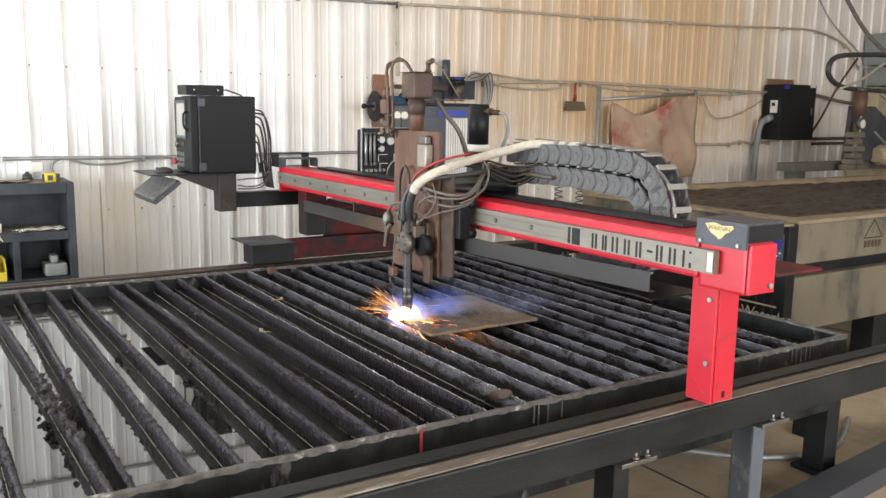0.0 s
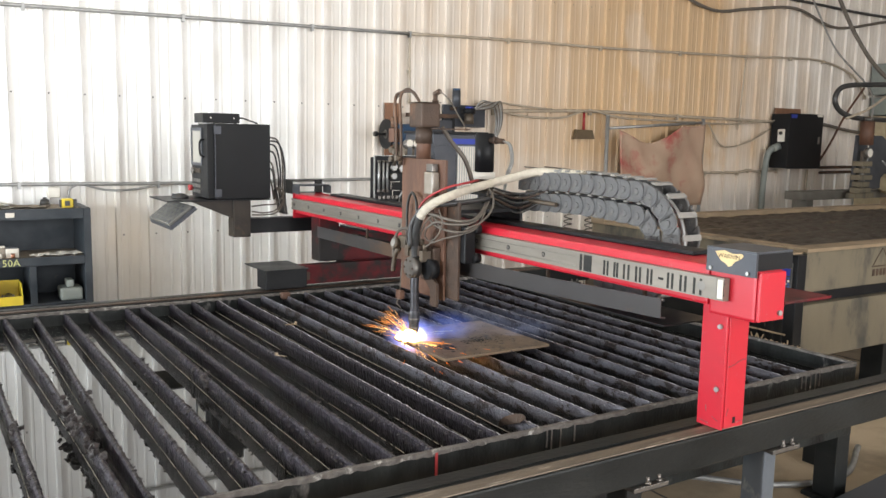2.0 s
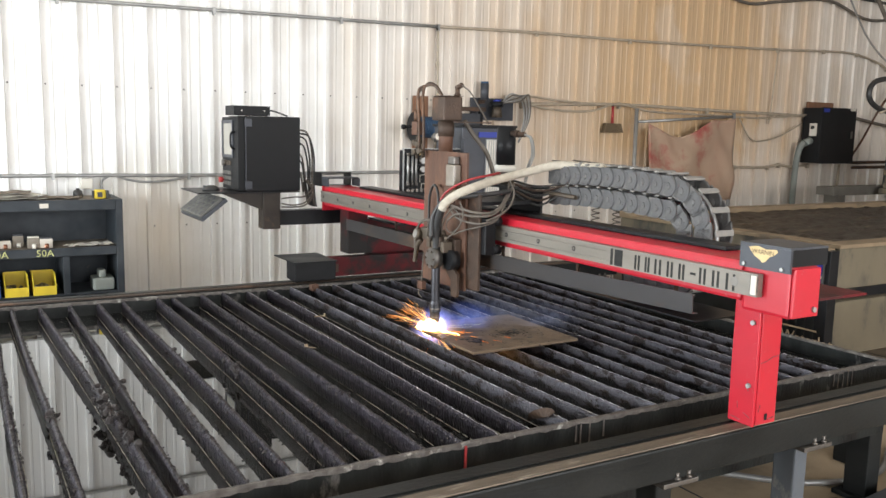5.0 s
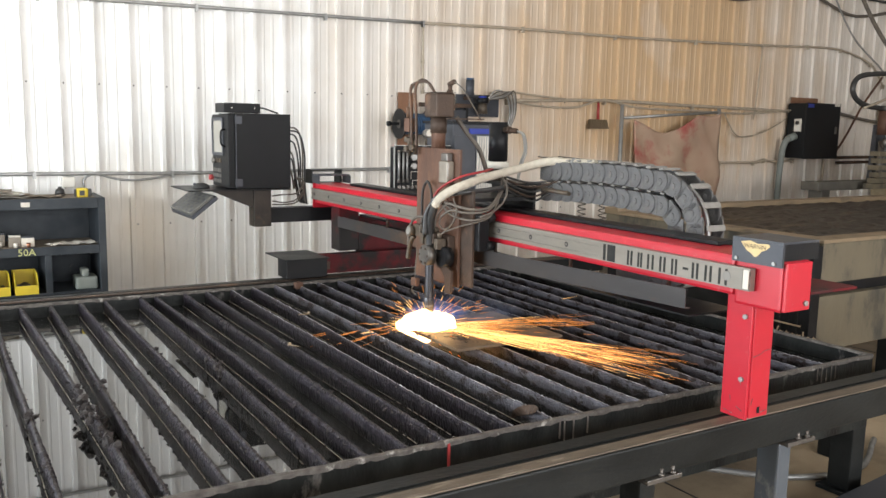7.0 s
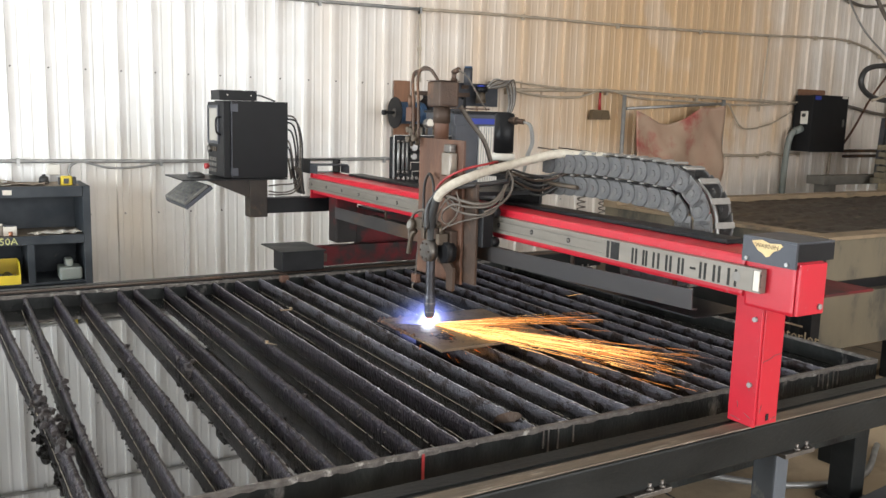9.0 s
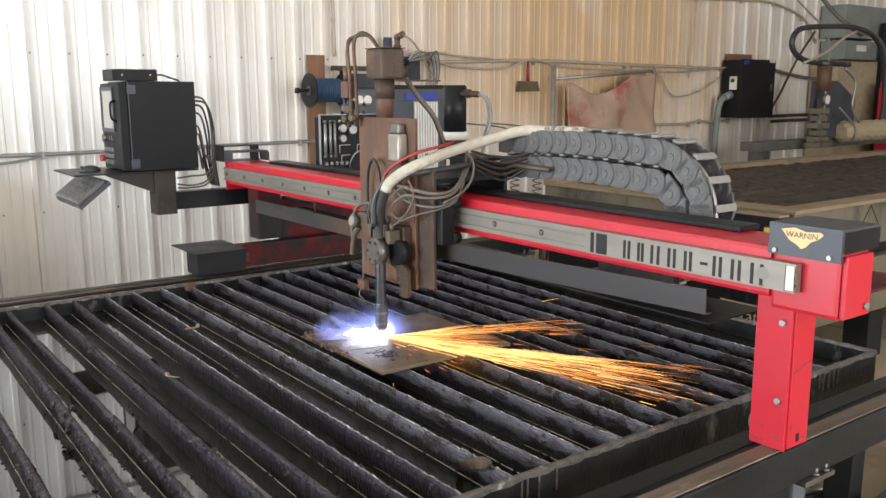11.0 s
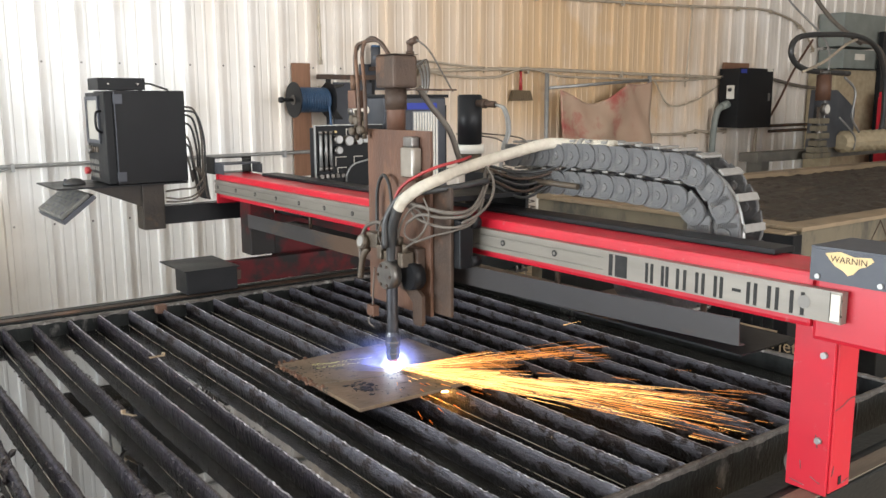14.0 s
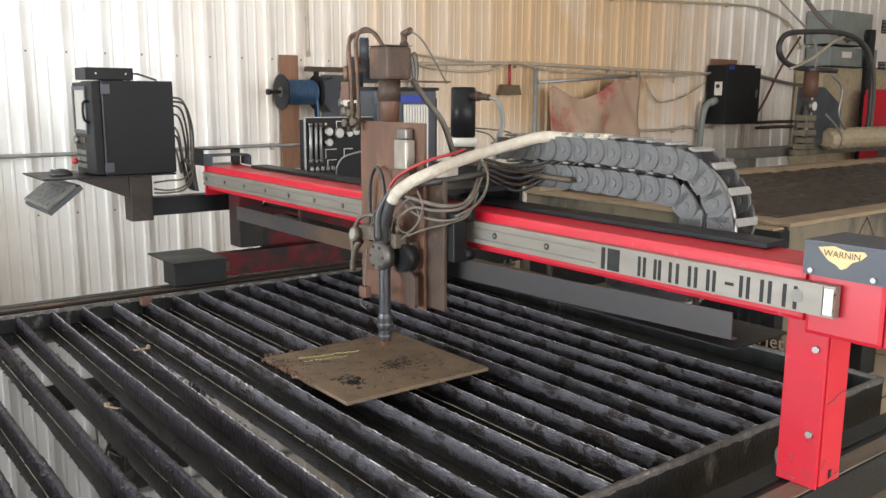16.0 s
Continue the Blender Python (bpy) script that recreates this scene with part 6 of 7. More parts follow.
    for i in range(nx + 1):
        u = i / nx
        sag = 0.15 * math.sin(math.pi * min(1, u / 0.72)) ** 1.3 if u < 0.72 else 0.015 * math.sin(math.pi * (u - 0.72) / 0.28)
        top = 1.56 + 0.082 * u - sag
        col = []
        for j in range(nz + 1):
            v = j / nz
            fold = 0.042 * math.sin(8 * u + 6 * v - 1.0) * math.sin(math.pi * u) + 0.026 * math.sin(15 * u - 8 * v + 2) + 0.010 * math.sin(33 * u - 13 * v)
            z = top + (0.80 - top) * v
            col.append(bm.verts.new((5.655 + 1.20 * u + 0.02 * v, 6.185 + fold * (0.35 + 0.8 * v) * (1 - 0.3 * v), z)))
        g.append(col)
    for i in range(nx):
        for j in range(nz):
            bm.faces.new((g[i][j], g[i + 1][j], g[i + 1][j + 1], g[i][j + 1]))
    e = bmesh.ops.extrude_face_region(bm, geom=list(bm.faces))
    bmesh.ops.translate(bm, verts=[v for v in e["geom"] if isinstance(v, bmesh.types.BMVert)], vec=(0, 0.003, 0))
    bmesh.ops.recalc_face_normals(bm, faces=bm.faces)
    tagged(link(bm, "welding_curtain", M_CLOTH, smooth=True), "dusty red canvas welding curtain hung in folds", "curtain")
    # black switch box
    tagged(box("backing_board", (8.20, WALL_Y - 0.04, 1.20), (8.66, WALL_Y - 0.0255, 1.862), M_WOOD), "brown board behind the switch box", "board")
    b = (8.62, 6.25, 1.17)
    t = thing("switch_box", b, "black electrical switch box on the wall", "switch box")
    box("case", (8.14, 6.12, 1.182), (8.74, 6.349, 1.792), M_CASE, t, b, 0.006)
    d = box("door", (8.135, 6.106, 1.178), (8.745, 6.119, 1.797), M_CASE, t, b, 0.003)
    box("latch", (8.66, 6.096, 1.46), (8.69, 6.1055, 1.54), M_STEEL, d, b, 0.002)
    box("label_plate", (8.16, 6.1035, 1.745), (8.26, 6.1055, 1.785), M_BLUE, d, b)
    box("isolator", (8.130, 6.16, 1.48), (8.1395, 6.25, 1.62), M_WHITE, t, b, 0.003, "white isolator switch")
    cyl("isolator_knob", (8.1295, 6.205, 1.575), (8.115, 6.205, 1.575), 0.02, M_HOSEK, t, b)
    box("notice", (8.63, 6.1035, 1.768), (8.73, 6.1055, 1.796), M_PAPER, d, b)
    cyl("conduit_elbow", (8.1395, 6.23, 1.43), (8.06, 6.25, 1.40), 0.04, M_CABGREY, t, b)
    # red and dark hoses from the switch box
    pipe("cable", [(8.95, 6.3, 1.20), (9.15, 6.28, 1.45), (9.4, 6.27, 1.8), (9.75, 6.27, 2.15)], 0.014, M_RUST, "rusty red hose rising along the wall", 5, False)
    pipe("cable", [(9.0, 6.3, 1.70), (9.6, 6.27, 1.62), (10.2, 6.27, 1.6)], 0.02, M_HOSE, "dark cable along the wall", 4, False)


def build_gas_cart():
    b = (2.2, 4.4, 0.929)
    t = thing("gas_console", b, "black gas flow console with gauges and glass tubes", "gas console")
    riders = [t]
    P = dict(parent=t, base=b)
    box("body", (2.005, 4.312, 0.929), (2.36, 4.375, 1.340), M_BLACK, bevel=0.006, **P)
    f = box("panel", (1.998, 4.300, 0.932), (2.365, 4.3115, 1.348), M_CASE, bevel=0.002, **P)
    bm = bmesh.new()
    for lo, hi in (((1.998, 4.298, 1.3485), (2.365, 4.312, 1.352)), ((1.994, 4.298, 0.932), (1.9975, 4.312, 1.352))):
        add_box(bm, lo, hi)
    link(bm, "panel_edge", M_PIPEG, f, b)
    for x in (2.018, 2.045, 2.070):
        g = cyl("flow_tube", (x, 4.289, 1.16), (x, 4.289, 1.31), 0.0075, M_PIPEG, t, b, seg=12)
        cyl("tube_end", (x, 4.289, 1.14), (x, 4.289, 1.1595), 0.011, M_STEEL, g, b, seg=12)
        cyl("tube_end", (x, 4.289, 1.3105), (x, 4.289, 1.325), 0.011, M_STEEL, g, b, seg=12)
    for x, z, r in ((2.105, 1.285, 0.020), (2.105, 1.235, 0.018), (2.160, 1.278, 0.024), (2.215, 1.275, 0.017), (2.25, 1.285, 0.020)):
        g = cyl("gauge", (x, 4.2995, z), (x, 4.265, z), r, M_STEEL, t, b, seg=22)
        cyl("gauge_face", (x, 4.2645, z), (x, 4.263, z), r * 0.85, M_PIPEG, g, b, seg=22)
    cyl("pilot_lamp", (2.10, 4.2995, 1.320), (2.10, 4.290, 1.320), 0.006, M_STICKER, t, b, seg=10)
    for k in range(5):
        cyl("knob", (2.018 + 0.028 * k, 4.2995, 1.115), (2.018 + 0.028 * k, 4.280, 1.115), 0.010, M_STEEL, t, b, seg=12)
    for x, z, w in ((2.10, 1.20, 0.06), (2.16, 1.33, 0.07), (2.20, 1.20, 0.05), (2.11, 1.15, 0.05)):
        box("panel_line", (x, 4.2985, z), (x + w, 4.2998, z + 0.003), M_PAPER, f, b)
        box("panel_line", (x, 4.2985, z - 0.04), (x + 0.003, 4.2998, z), M_PAPER, f, b)
    tube("lead", [(2.34, 4.27, 1.20), (2.26, 4.27, 1.185), (2.18, 4.27, 1.165), (2.15, 4.28, 1.12), (2.15, 4.29, 1.08)], 0.004, M_PIPEG, t, b)
    for x in (2.215, 2.262):
        g = cyl("round_gauge", (x, 4.33, 1.415), (x, 4.29, 1.42), 0.026, M_STEEL, t, b, seg=20)
        cyl("gauge_face", (x, 4.2895, 1.42), (x, 4.288, 1.42), 0.022, M_PAPER, g, b, seg=20)
        cyl("gauge_stem", (x, 4.33, 1.341), (x, 4.33, 1.415), 0.008, M_BRASS, g, b, seg=10)
    # dark frame that stands over the console
    b = (3.55, 6.25, 0)
    t = thing("hose_rack", b, "dark steel rack with hanging leads", "rack")
    for x in (3.37, 3.74):
        box("upright", (x, 6.23, 0), (x + 0.03, 6.26, 1.62), M_BLACK, t, b, 0.002)
    box("top_bar", (3.30, 6.225, 1.6205), (3.80, 6.265, 1.655), M_RUSTD, t, b, 0.003)
    box("rack_panel", (3.41, 6.21, 1.30), (3.73, 6.2295, 1.60), M_DGREY, t, b, 0.002)
    for k in range(5):
        tube("lead", [(3.40 + 0.02 * k, 6.19, 1.58), (3.36 - 0.012 * k, 6.16, 1.52), (3.34 + 0.01 * k, 6.16, 1.42), (3.37 + 0.02 * k, 6.17, 1.34)], 0.007, M_HOSEK, t, b)
    # plasma power supply, carried behind the beam
    b = (2.58, 4.45, 0.929)
    t = thing("power_supply", b, "pale power supply cabinet with a blue band and grille", "power supply")
    riders.append(t)
    P = dict(parent=t, base=b)
    box("cabinet", (2.385, 4.312, 0.929), (2.76, 4.64, 1.478), M_DGREY, bevel=0.006, **P)
    box("lid", (2.375, 4.30, 1.4785), (2.77, 4.65, 1.494), M_BLACK, bevel=0.002, **P)
    box("blue_band", (2.50, 4.3055, 1.420), (2.70, 4.3115, 1.452), M_BLUE, **P)
    g = box("grille", (2.548, 4.303, 1.00), (2.705, 4.3115, 1.410), M_GRILLE, **P)
    for k in range(9):
        box("grille_slat", (2.553 + 0.0168 * k, 4.297, 1.005), (2.562 + 0.0168 * k, 4.3025, 1.405), M_WHITE, g, b)
    box("dark_panel", (2.39, 4.298, 0.98), (2.540, 4.3115, 1.412), M_DGREY, bevel=0.002, **P)
    box("side_panel", (2.7605, 4.32, 0.94), (2.772, 4.63, 1.44), M_BLACK, bevel=0.002, **P)
    # filter set on top
    b = (3.95, 6.3, 1.55)
    t = thing("air_filter", b, "air filter and regulator with brass fittings on the wall", "air filter")
    box("bracket", (3.72, 6.34, 1.55), (4.16, 6.3685, 1.74), M_DGREY, t, b, 0.002)
    cyl("bowl", (3.92, 6.24, 1.575), (3.92, 6.24, 1.665), 0.045, M_BRASS, t, b, 0.036)
    cyl("head", (3.92, 6.24, 1.6655), (3.92, 6.24, 1.71), 0.055, M_BLACK, t, b)
    cyl("cap", (3.92, 6.24, 1.7105), (3.92, 6.24, 1.725), 0.033, M_BLUE, t, b)
    box("filter_arm", (3.90, 6.285, 1.67), (3.94, 6.3395, 1.70), M_STEEL, t, b)
    cyl("canister", (3.80, 6.26, 1.72), (3.80, 6.26, 1.86), 0.036, M_DGREY, t, b, seg=24)
    cyl("canister_ring", (3.80, 6.26, 1.8605), (3.80, 6.26, 1.875), 0.033, M_BLUEHOSE, t, b)
    box("canister_arm", (3.785, 6.27, 1.69), (3.815, 6.3395, 1.7195), M_RUSTD, t, b, 0.003)
    for k in range(6):
        tube("lead", [(3.98, 6.26, 1.70), (4.06 + 0.02 * k, 6.24, 1.78 - 0.012 * k), (4.18 + 0.018 * k, 6.26, 1.74 + 0.008 * k), (4.24 + 0.012 * k, 6.28, 1.58), (4.20, 6.30, 1.36)], 0.006, M_HOSE if k % 2 else M_PIPEG, t, b)
    pipe("cable", [(4.10, 6.30, 1.72), (4.3, 6.31, 1.77), (4.6, 6.32, 1.75), (4.9, 6.32, 1.735)], 0.009, M_PIPE, "slack cable along the wall", 6, False)
    # coil spring lead that hangs by the wall
    for x in (4.62, 4.86):
        b = (x, 5.7, 0.9)
        t = thing("coiled_lead", b, "dark coiled air lead hanging down", "coiled lead")
        bm = bmesh.new()
        pts = [(x + 0.035 * math.cos(a * 0.7854), 5.7 + 0.035 * math.sin(a * 0.7854), 1.12 - 0.0055 * a) for a in range(90)]
        add_tube(bm, pts, 0.005, 5, 1)
        link(bm, "coil", M_HOSE, t, b, "", True)
        tube("hanger", [(x, 5.7, 1.115), (x, 5.85, 1.18), (x, 6.34, 1.2)], 0.006, M_HOSE, t, b)
        tube("tail", [(x, 5.7, 0.635), (x, 5.72, 0.3), (x, 5.75, 0.01)], 0.005, M_HOSE, t, b)
    return riders


# ---- the water jet machine beyond the table ----


def build_waterjet():
    b = (5.6, 3.5, 0)
    t = thing("waterjet_tank", b, "dusty tan steel water jet tank on blocks", "water jet tank")
    P = dict(parent=t, base=b)
    x0, x1, y0, y1 = 3.775, 8.6, 2.79, 4.50
    box("lower_body", (x0, y0, 0.30), (x1, y1, 0.600), M_WJ, bevel=0.006, **P)
    box("recess", (x0 + 0.05, y0 + 0.05, 0.601), (x1 - 0.05, y1 - 0.05, 0.665), M_BLACK, **P)
    box("upper_body", (x0 + 0.045, y0 + 0.012, 0.666), (x1, y1, 0.885), M_WJ, bevel=0.006, **P)
    for lo, hi in (((x0 + 0.03, y0, 0.886), (x1, y0 + 0.13, 0.905)), ((x0 + 0.03, y1 - 0.13, 0.886), (x1, y1, 0.93)), ((x0 + 0.03, y0 + 0.131, 0.886), (x0 + 0.15, y1 - 0.131, 0.905)), ((x1 - 0.12, y0 + 0.131, 0.886), (x1, y1 - 0.131, 0.905))):
        box("tank_rim", lo, hi, M_WJTOP, bevel=0.003, **P)
    bm = bmesh.new()
    rnd = random.Random(12)
    nx, ny = 90, 34
    g = [[bm.verts.new((x0 + 0.151 + (x1 - x0 - 0.272) * i / nx, y0 + 0.132 + (y1 - y0 - 0.264) * j / ny, 0.888 + 0.004 * math.sin(j * 1.9) + rnd.uniform(0, 0.014))) for j in range(ny + 1)] for i in range(nx + 1)]
    for i in range(nx):
        for j in range(ny):
            bm.faces.new((g[i][j], g[i + 1][j], g[i + 1][j + 1], g[i][j + 1]))
    link(bm, "abrasive_bed", M_MUD, t, b, "dark wet abrasive bed")
    # end boxes facing the cutting table
    e = box("end_panel", (x0 - 0.075, y0 - 0.02, 0.32), (x0 - 0.001, y0 + 0.31, 0.880), M_BLACK, bevel=0.004, label="dark ribbed end panel", **P)
    for k in range(5):
        box("panel_rib", (x0 - 0.083, y0 + 0.045 + 0.052 * k, 0.34), (x0 - 0.0755, y0 + 0.060 + 0.052 * k, 0.70), M_RAIL, e, b)
    box("panel_cap", (x0 - 0.085, y0 + 0.01, 0.8805), (x0 - 0.001, y0 + 0.31, 0.890), M_WJTOP, e, b, 0.001)
    k = box("keypad", (x0 - 0.090, y0 + 0.005, 0.680), (x0 - 0.0755, y0 + 0.085, 0.838), M_HOSEK, t, b, 0.003, "small keypad with a blue display")
    box("display", (x0 - 0.092, y0 + 0.012, 0.768), (x0 - 0.0905, y0 + 0.078, 0.806), M_BLUE, k, b)
    box("keypad_band", (x0 - 0.092, y0 + 0.012, 0.809), (x0 - 0.0905, y0 + 0.078, 0.832), M_YEL, k, b)
    for i in range(4):
        for j in range(5):
            box("key", (x0 - 0.0925, y0 + 0.014 + 0.017 * i, 0.686 + 0.016 * j), (x0 - 0.0905, y0 + 0.025 + 0.017 * i, 0.697 + 0.016 * j), M_BLUEBIN if (i + j) % 3 else M_WHITE, k, b)
    # side board with lettering
    sb = box("name_board", (x0 - 0.010, y0 + 0.34, 0.325), (x0 - 0.0015, y1 - 0.1, 0.598), M_RAIL, t, b, 0.002)
    letters("board_words", "WaterJet", 0.085, Matrix.Translation((x0 - 0.0845, 3.03, 0.365)) @ FACE_W, M_SIGNTAN, t, b, 0.0006, "tan lettering")
    box("board_line", (x0 - 0.0845, 2.72 + 0.09, 0.443), (x0 - 0.0838, y0 + 0.30, 0.452), M_SIGNTAN, t, b)
    # worn stencil marks on the long side: a triangle and unreadable bars
    bm = bmesh.new()
    c = (4.52, 0.79)
    tri = [(-0.09, -0.02), (0.09, -0.02), (0, 0.085)]
    for i in range(3):
        a, d = tri[i], tri[(i + 1) % 3]
        add_tube(bm, [(c[0] + a[0], y0 + 0.0105, c[1] + a[1]), (c[0] + d[0], y0 + 0.0105, c[1] + d[1])], 0.003, 4, 1)
    for i in range(5):
        add_box(bm, (c[0] - 0.085 + 0.036 * i, y0 + 0.0095, c[1] - 0.075), (c[0] - 0.062 + 0.036 * i, y0 + 0.0113, c[1] - 0.035))
    link(bm, "stencil_mark", M_RUSTD, t, b, "worn stencilled mark")
    for x in (3.95, 4.7, 5.6, 6.6, 7.6, 8.3):
        for y in (y0 + 0.06, y1 - 0.2):
            box("block", (x, y, 0.0), (x + 0.16, y + 0.14, 0.299), M_RAIL, t, b, 0.004)
    # cutting head on its bridge
    b = (8.4, 5.1, 0.94)
    h = thing("waterjet_cutter", b, "dusty grey water jet head with hoses and gauge", "water jet cutter")
    P = dict(parent=h, base=b)
    box("bridge", (7.3, 5.30, 0.90), (12.5, 5.50, 0.985), M_WJGREY, bevel=0.005, **P)
    for x in (7.4, 10.2, 12.3):
        box("bridge_post", (x, 5.32, 0.0), (x + 0.12, 5.48, 0.899), M_WJGREY, bevel=0.004, **P)
    bm = bmesh.new()
    vs = [bm.verts.new((x, 5.24, z)) for x, z in ((8.06, 0.99), (8.85, 1.02), (8.85, 1.38), (8.50, 1.56), (8.10, 1.56))]
    bm.faces.new(vs)
    e = bmesh.ops.extrude_face_region(bm, geom=list(bm.faces))
    bmesh.ops.translate(bm, verts=[v for v in e["geom"] if isinstance(v, bmesh.types.BMVert)], vec=(0, 0.05, 0))
    bmesh.ops.recalc_face_normals(bm, faces=bm.faces)
    link(bm, "side_plate", M_DGREY, h, b)
    cyl("actuator", (8.09, 5.16, 1.46), (8.09, 5.16, 1.70), 0.068, M_RUST, seg=24, **P)
    cyl("actuator_cap", (8.09, 5.16, 1.7005), (8.09, 5.16, 1.74), 0.052, M_STEEL, seg=24, **P)
    ga = cyl("gauge", (8.06, 5.13, 1.38), (8.06, 5.09, 1.38), 0.055, M_STEEL, seg=24, **P)
    cyl("gauge_face", (8.06, 5.0895, 1.38), (8.06, 5.087, 1.38), 0.042, M_WHITE, ga, b, seg=24)
    cyl("nozzle_tube", (8.06, 5.16, 0.92), (8.06, 5.16, 1.40), 0.03, M_STEEL, seg=14, **P)
    for z, w in ((1.00, 0.10), (1.06, 0.07), (1.13, 0.11), (1.20, 0.06), (1.27, 0.09), (0.945, 0.16)):
        box("valve_block", (8.06 - w, 5.11, z - 0.026), (8.06 + w, 5.22, z + 0.026), M_WJ, bevel=0.006, **P)
    bm = bmesh.new()
    pts, n = [], 24
    for k in range(n * 2 + 1):
        pts.append((8.53 + k * 0.065, 0.118 if k % 2 else 0.078))
    rows = []
    for x, r in pts:
        rows.append([bm.verts.new((x, 5.20 + r * math.cos(a * 0.5236), 1.055 + r * 0.95 * math.sin(a * 0.5236))) for a in range(12)])
    for a, c in zip(rows, rows[1:]):
        for k in range(12):
            bm.faces.new((a[k], a[(k + 1) % 12], c[(k + 1) % 12], c[k]))
    bm.faces.new(rows[0])
    bm.faces.new(rows[-1][::-1])
    bmesh.ops.recalc_face_normals(bm, faces=bm.faces)
    link(bm, "bellows", M_BELLOWS, h, b, "pale pleated bellows")
    tube("hose_loop", [(8.60, 5.2, 1.72), (7.85, 5.2, 1.74), (7.58, 5.2, 1.86), (7.66, 5.2, 2.02), (8.1, 5.2, 2.07), (8.7, 5.2, 2.08), (9.1, 5.2, 1.98), (9.35, 5.22, 1.7), (9.42, 5.23, 1.3), (9.42, 5.25, 1.12)], 0.026, M_HOSEK, h, b, seg=10)
    tube("hose_loop", [(8.75, 5.22, 2.05), (9.2, 5.22, 1.98), (9.45, 5.23, 1.65), (9.52, 5.25, 1.1)], 0.020, M_HOSE, h, b, seg=10)
    tube("thin_pipe", [(7.75, 5.18, 1.72), (8.1, 5.18, 1.82), (8.45, 5.18, 1.98), (8.7, 5.2, 2.05)], 0.014, M_PIPE, h, b)
    tube("thin_pipe", [(8.42, 5.14, 1.68), (8.6, 5.12, 1.55), (8.58, 5.12, 1.3), (8.75, 5.13, 1.15)], 0.012, M_PIPEG, h, b)
    tube("thin_pipe", [(8.12, 5.15, 1.2), (8.11, 5.15, 1.6), (8.25, 5.25, 2.0), (8.4, 5.8, 2.5), (8.5, 6.2, 3.1)], 0.010, M_PIPEG, h, b)
    tube("thin_pipe", [(8.3, 5.10, 1.3), (8.45, 5.08, 1.2), (8.62, 5.1, 1.1), (8.66, 5.12, 0.98)], 0.010, M_PIPEG, h, b)
    tube("riser_hose", [(9.0, 5.3, 2.02), (8.9, 5.6, 2.3), (8.9, 5.9, 2.7), (8.95, 6.2, 3.2)], 0.022, M_HOSE, h, b)
    # far things: red column, grey cabinets
    b = (10.1, 5.65, 0)
    t = thing("red_column", b, "red painted machine column", "machine column")
    box("column", (10.44, 5.52, 0.0), (10.85, 5.80, 1.56), M_RED, t, b, 0.01)
    box("column_foot", (10.40, 5.505, 0.0), (10.435, 5.79, 1.50), M_RED, t, b, 0.008)
    b = (10.9, 6.2, 0)
    t = thing("grey_cabinet", b, "grey green electrical cabinet beside the wall", "electrical cabinet")
    box("upper_case", (10.02, 6.05, 2.08), (10.97, 6.36, 2.46), M_CABGREY, t, b, 0.008)
    box("middle_case", (10.05, 6.05, 1.83), (11.15, 6.36, 2.05), M_CABGREY, t, b, 0.008)
    box("lower_case", (9.86, 6.02, 0.0), (11.45, 6.36, 1.81), M_BELLOWS, t, b, 0.008)
    box("frame_post", (10.76, 5.96, 0.0), (10.90, 6.015, 2.27), M_BLACK, t, b, 0.004)
    box("shelf_bar", (9.9, 5.97, 1.815), (11.45, 6.045, 1.827), M_BLACK, t, b)
    for z in (2.25, 1.75):
        v = box("vent", (11.20, 6.040, z), (11.38, 6.0495, z + 0.16), M_BLACK, t, b)
        for k in range(4):
            box("vent_slat", (11.21, 6.032, z + 0.015 + 0.038 * k), (11.37, 6.0395, z + 0.03 + 0.038 * k), M_CABGREY, v, b)
    box("notice", (10.30, 6.044, 1.93), (10.52, 6.0495, 2.00), M_PAPER, t, b)


def build_offcuts():
    """Thin scraps that lie on the slats."""
    for x, y, a in OFFCUTS:
        b = (x, y, 0.597)
        o = thing("offcut", b, "small bent tan metal offcut on the slats", "offcut", group="offcuts on the slats")
        m = Matrix.Translation((x, y, 0.598)) @ Euler((0.15, 0.1, a)).to_matrix().to_4x4()
        box("strip", (-0.026, -0.006, 0), (0.026, 0.006, 0.0025), M_WJTOP, o, b, 0.0008, m=m)
        box("bent_end", (0.0265, -0.006, 0), (0.034, 0.006, 0.012), M_WJTOP, o, b, 0.0008, m=m)


OFFCUTS = ((1.212, 3.612, 0.3), (0.972, 3.105, 1.9))


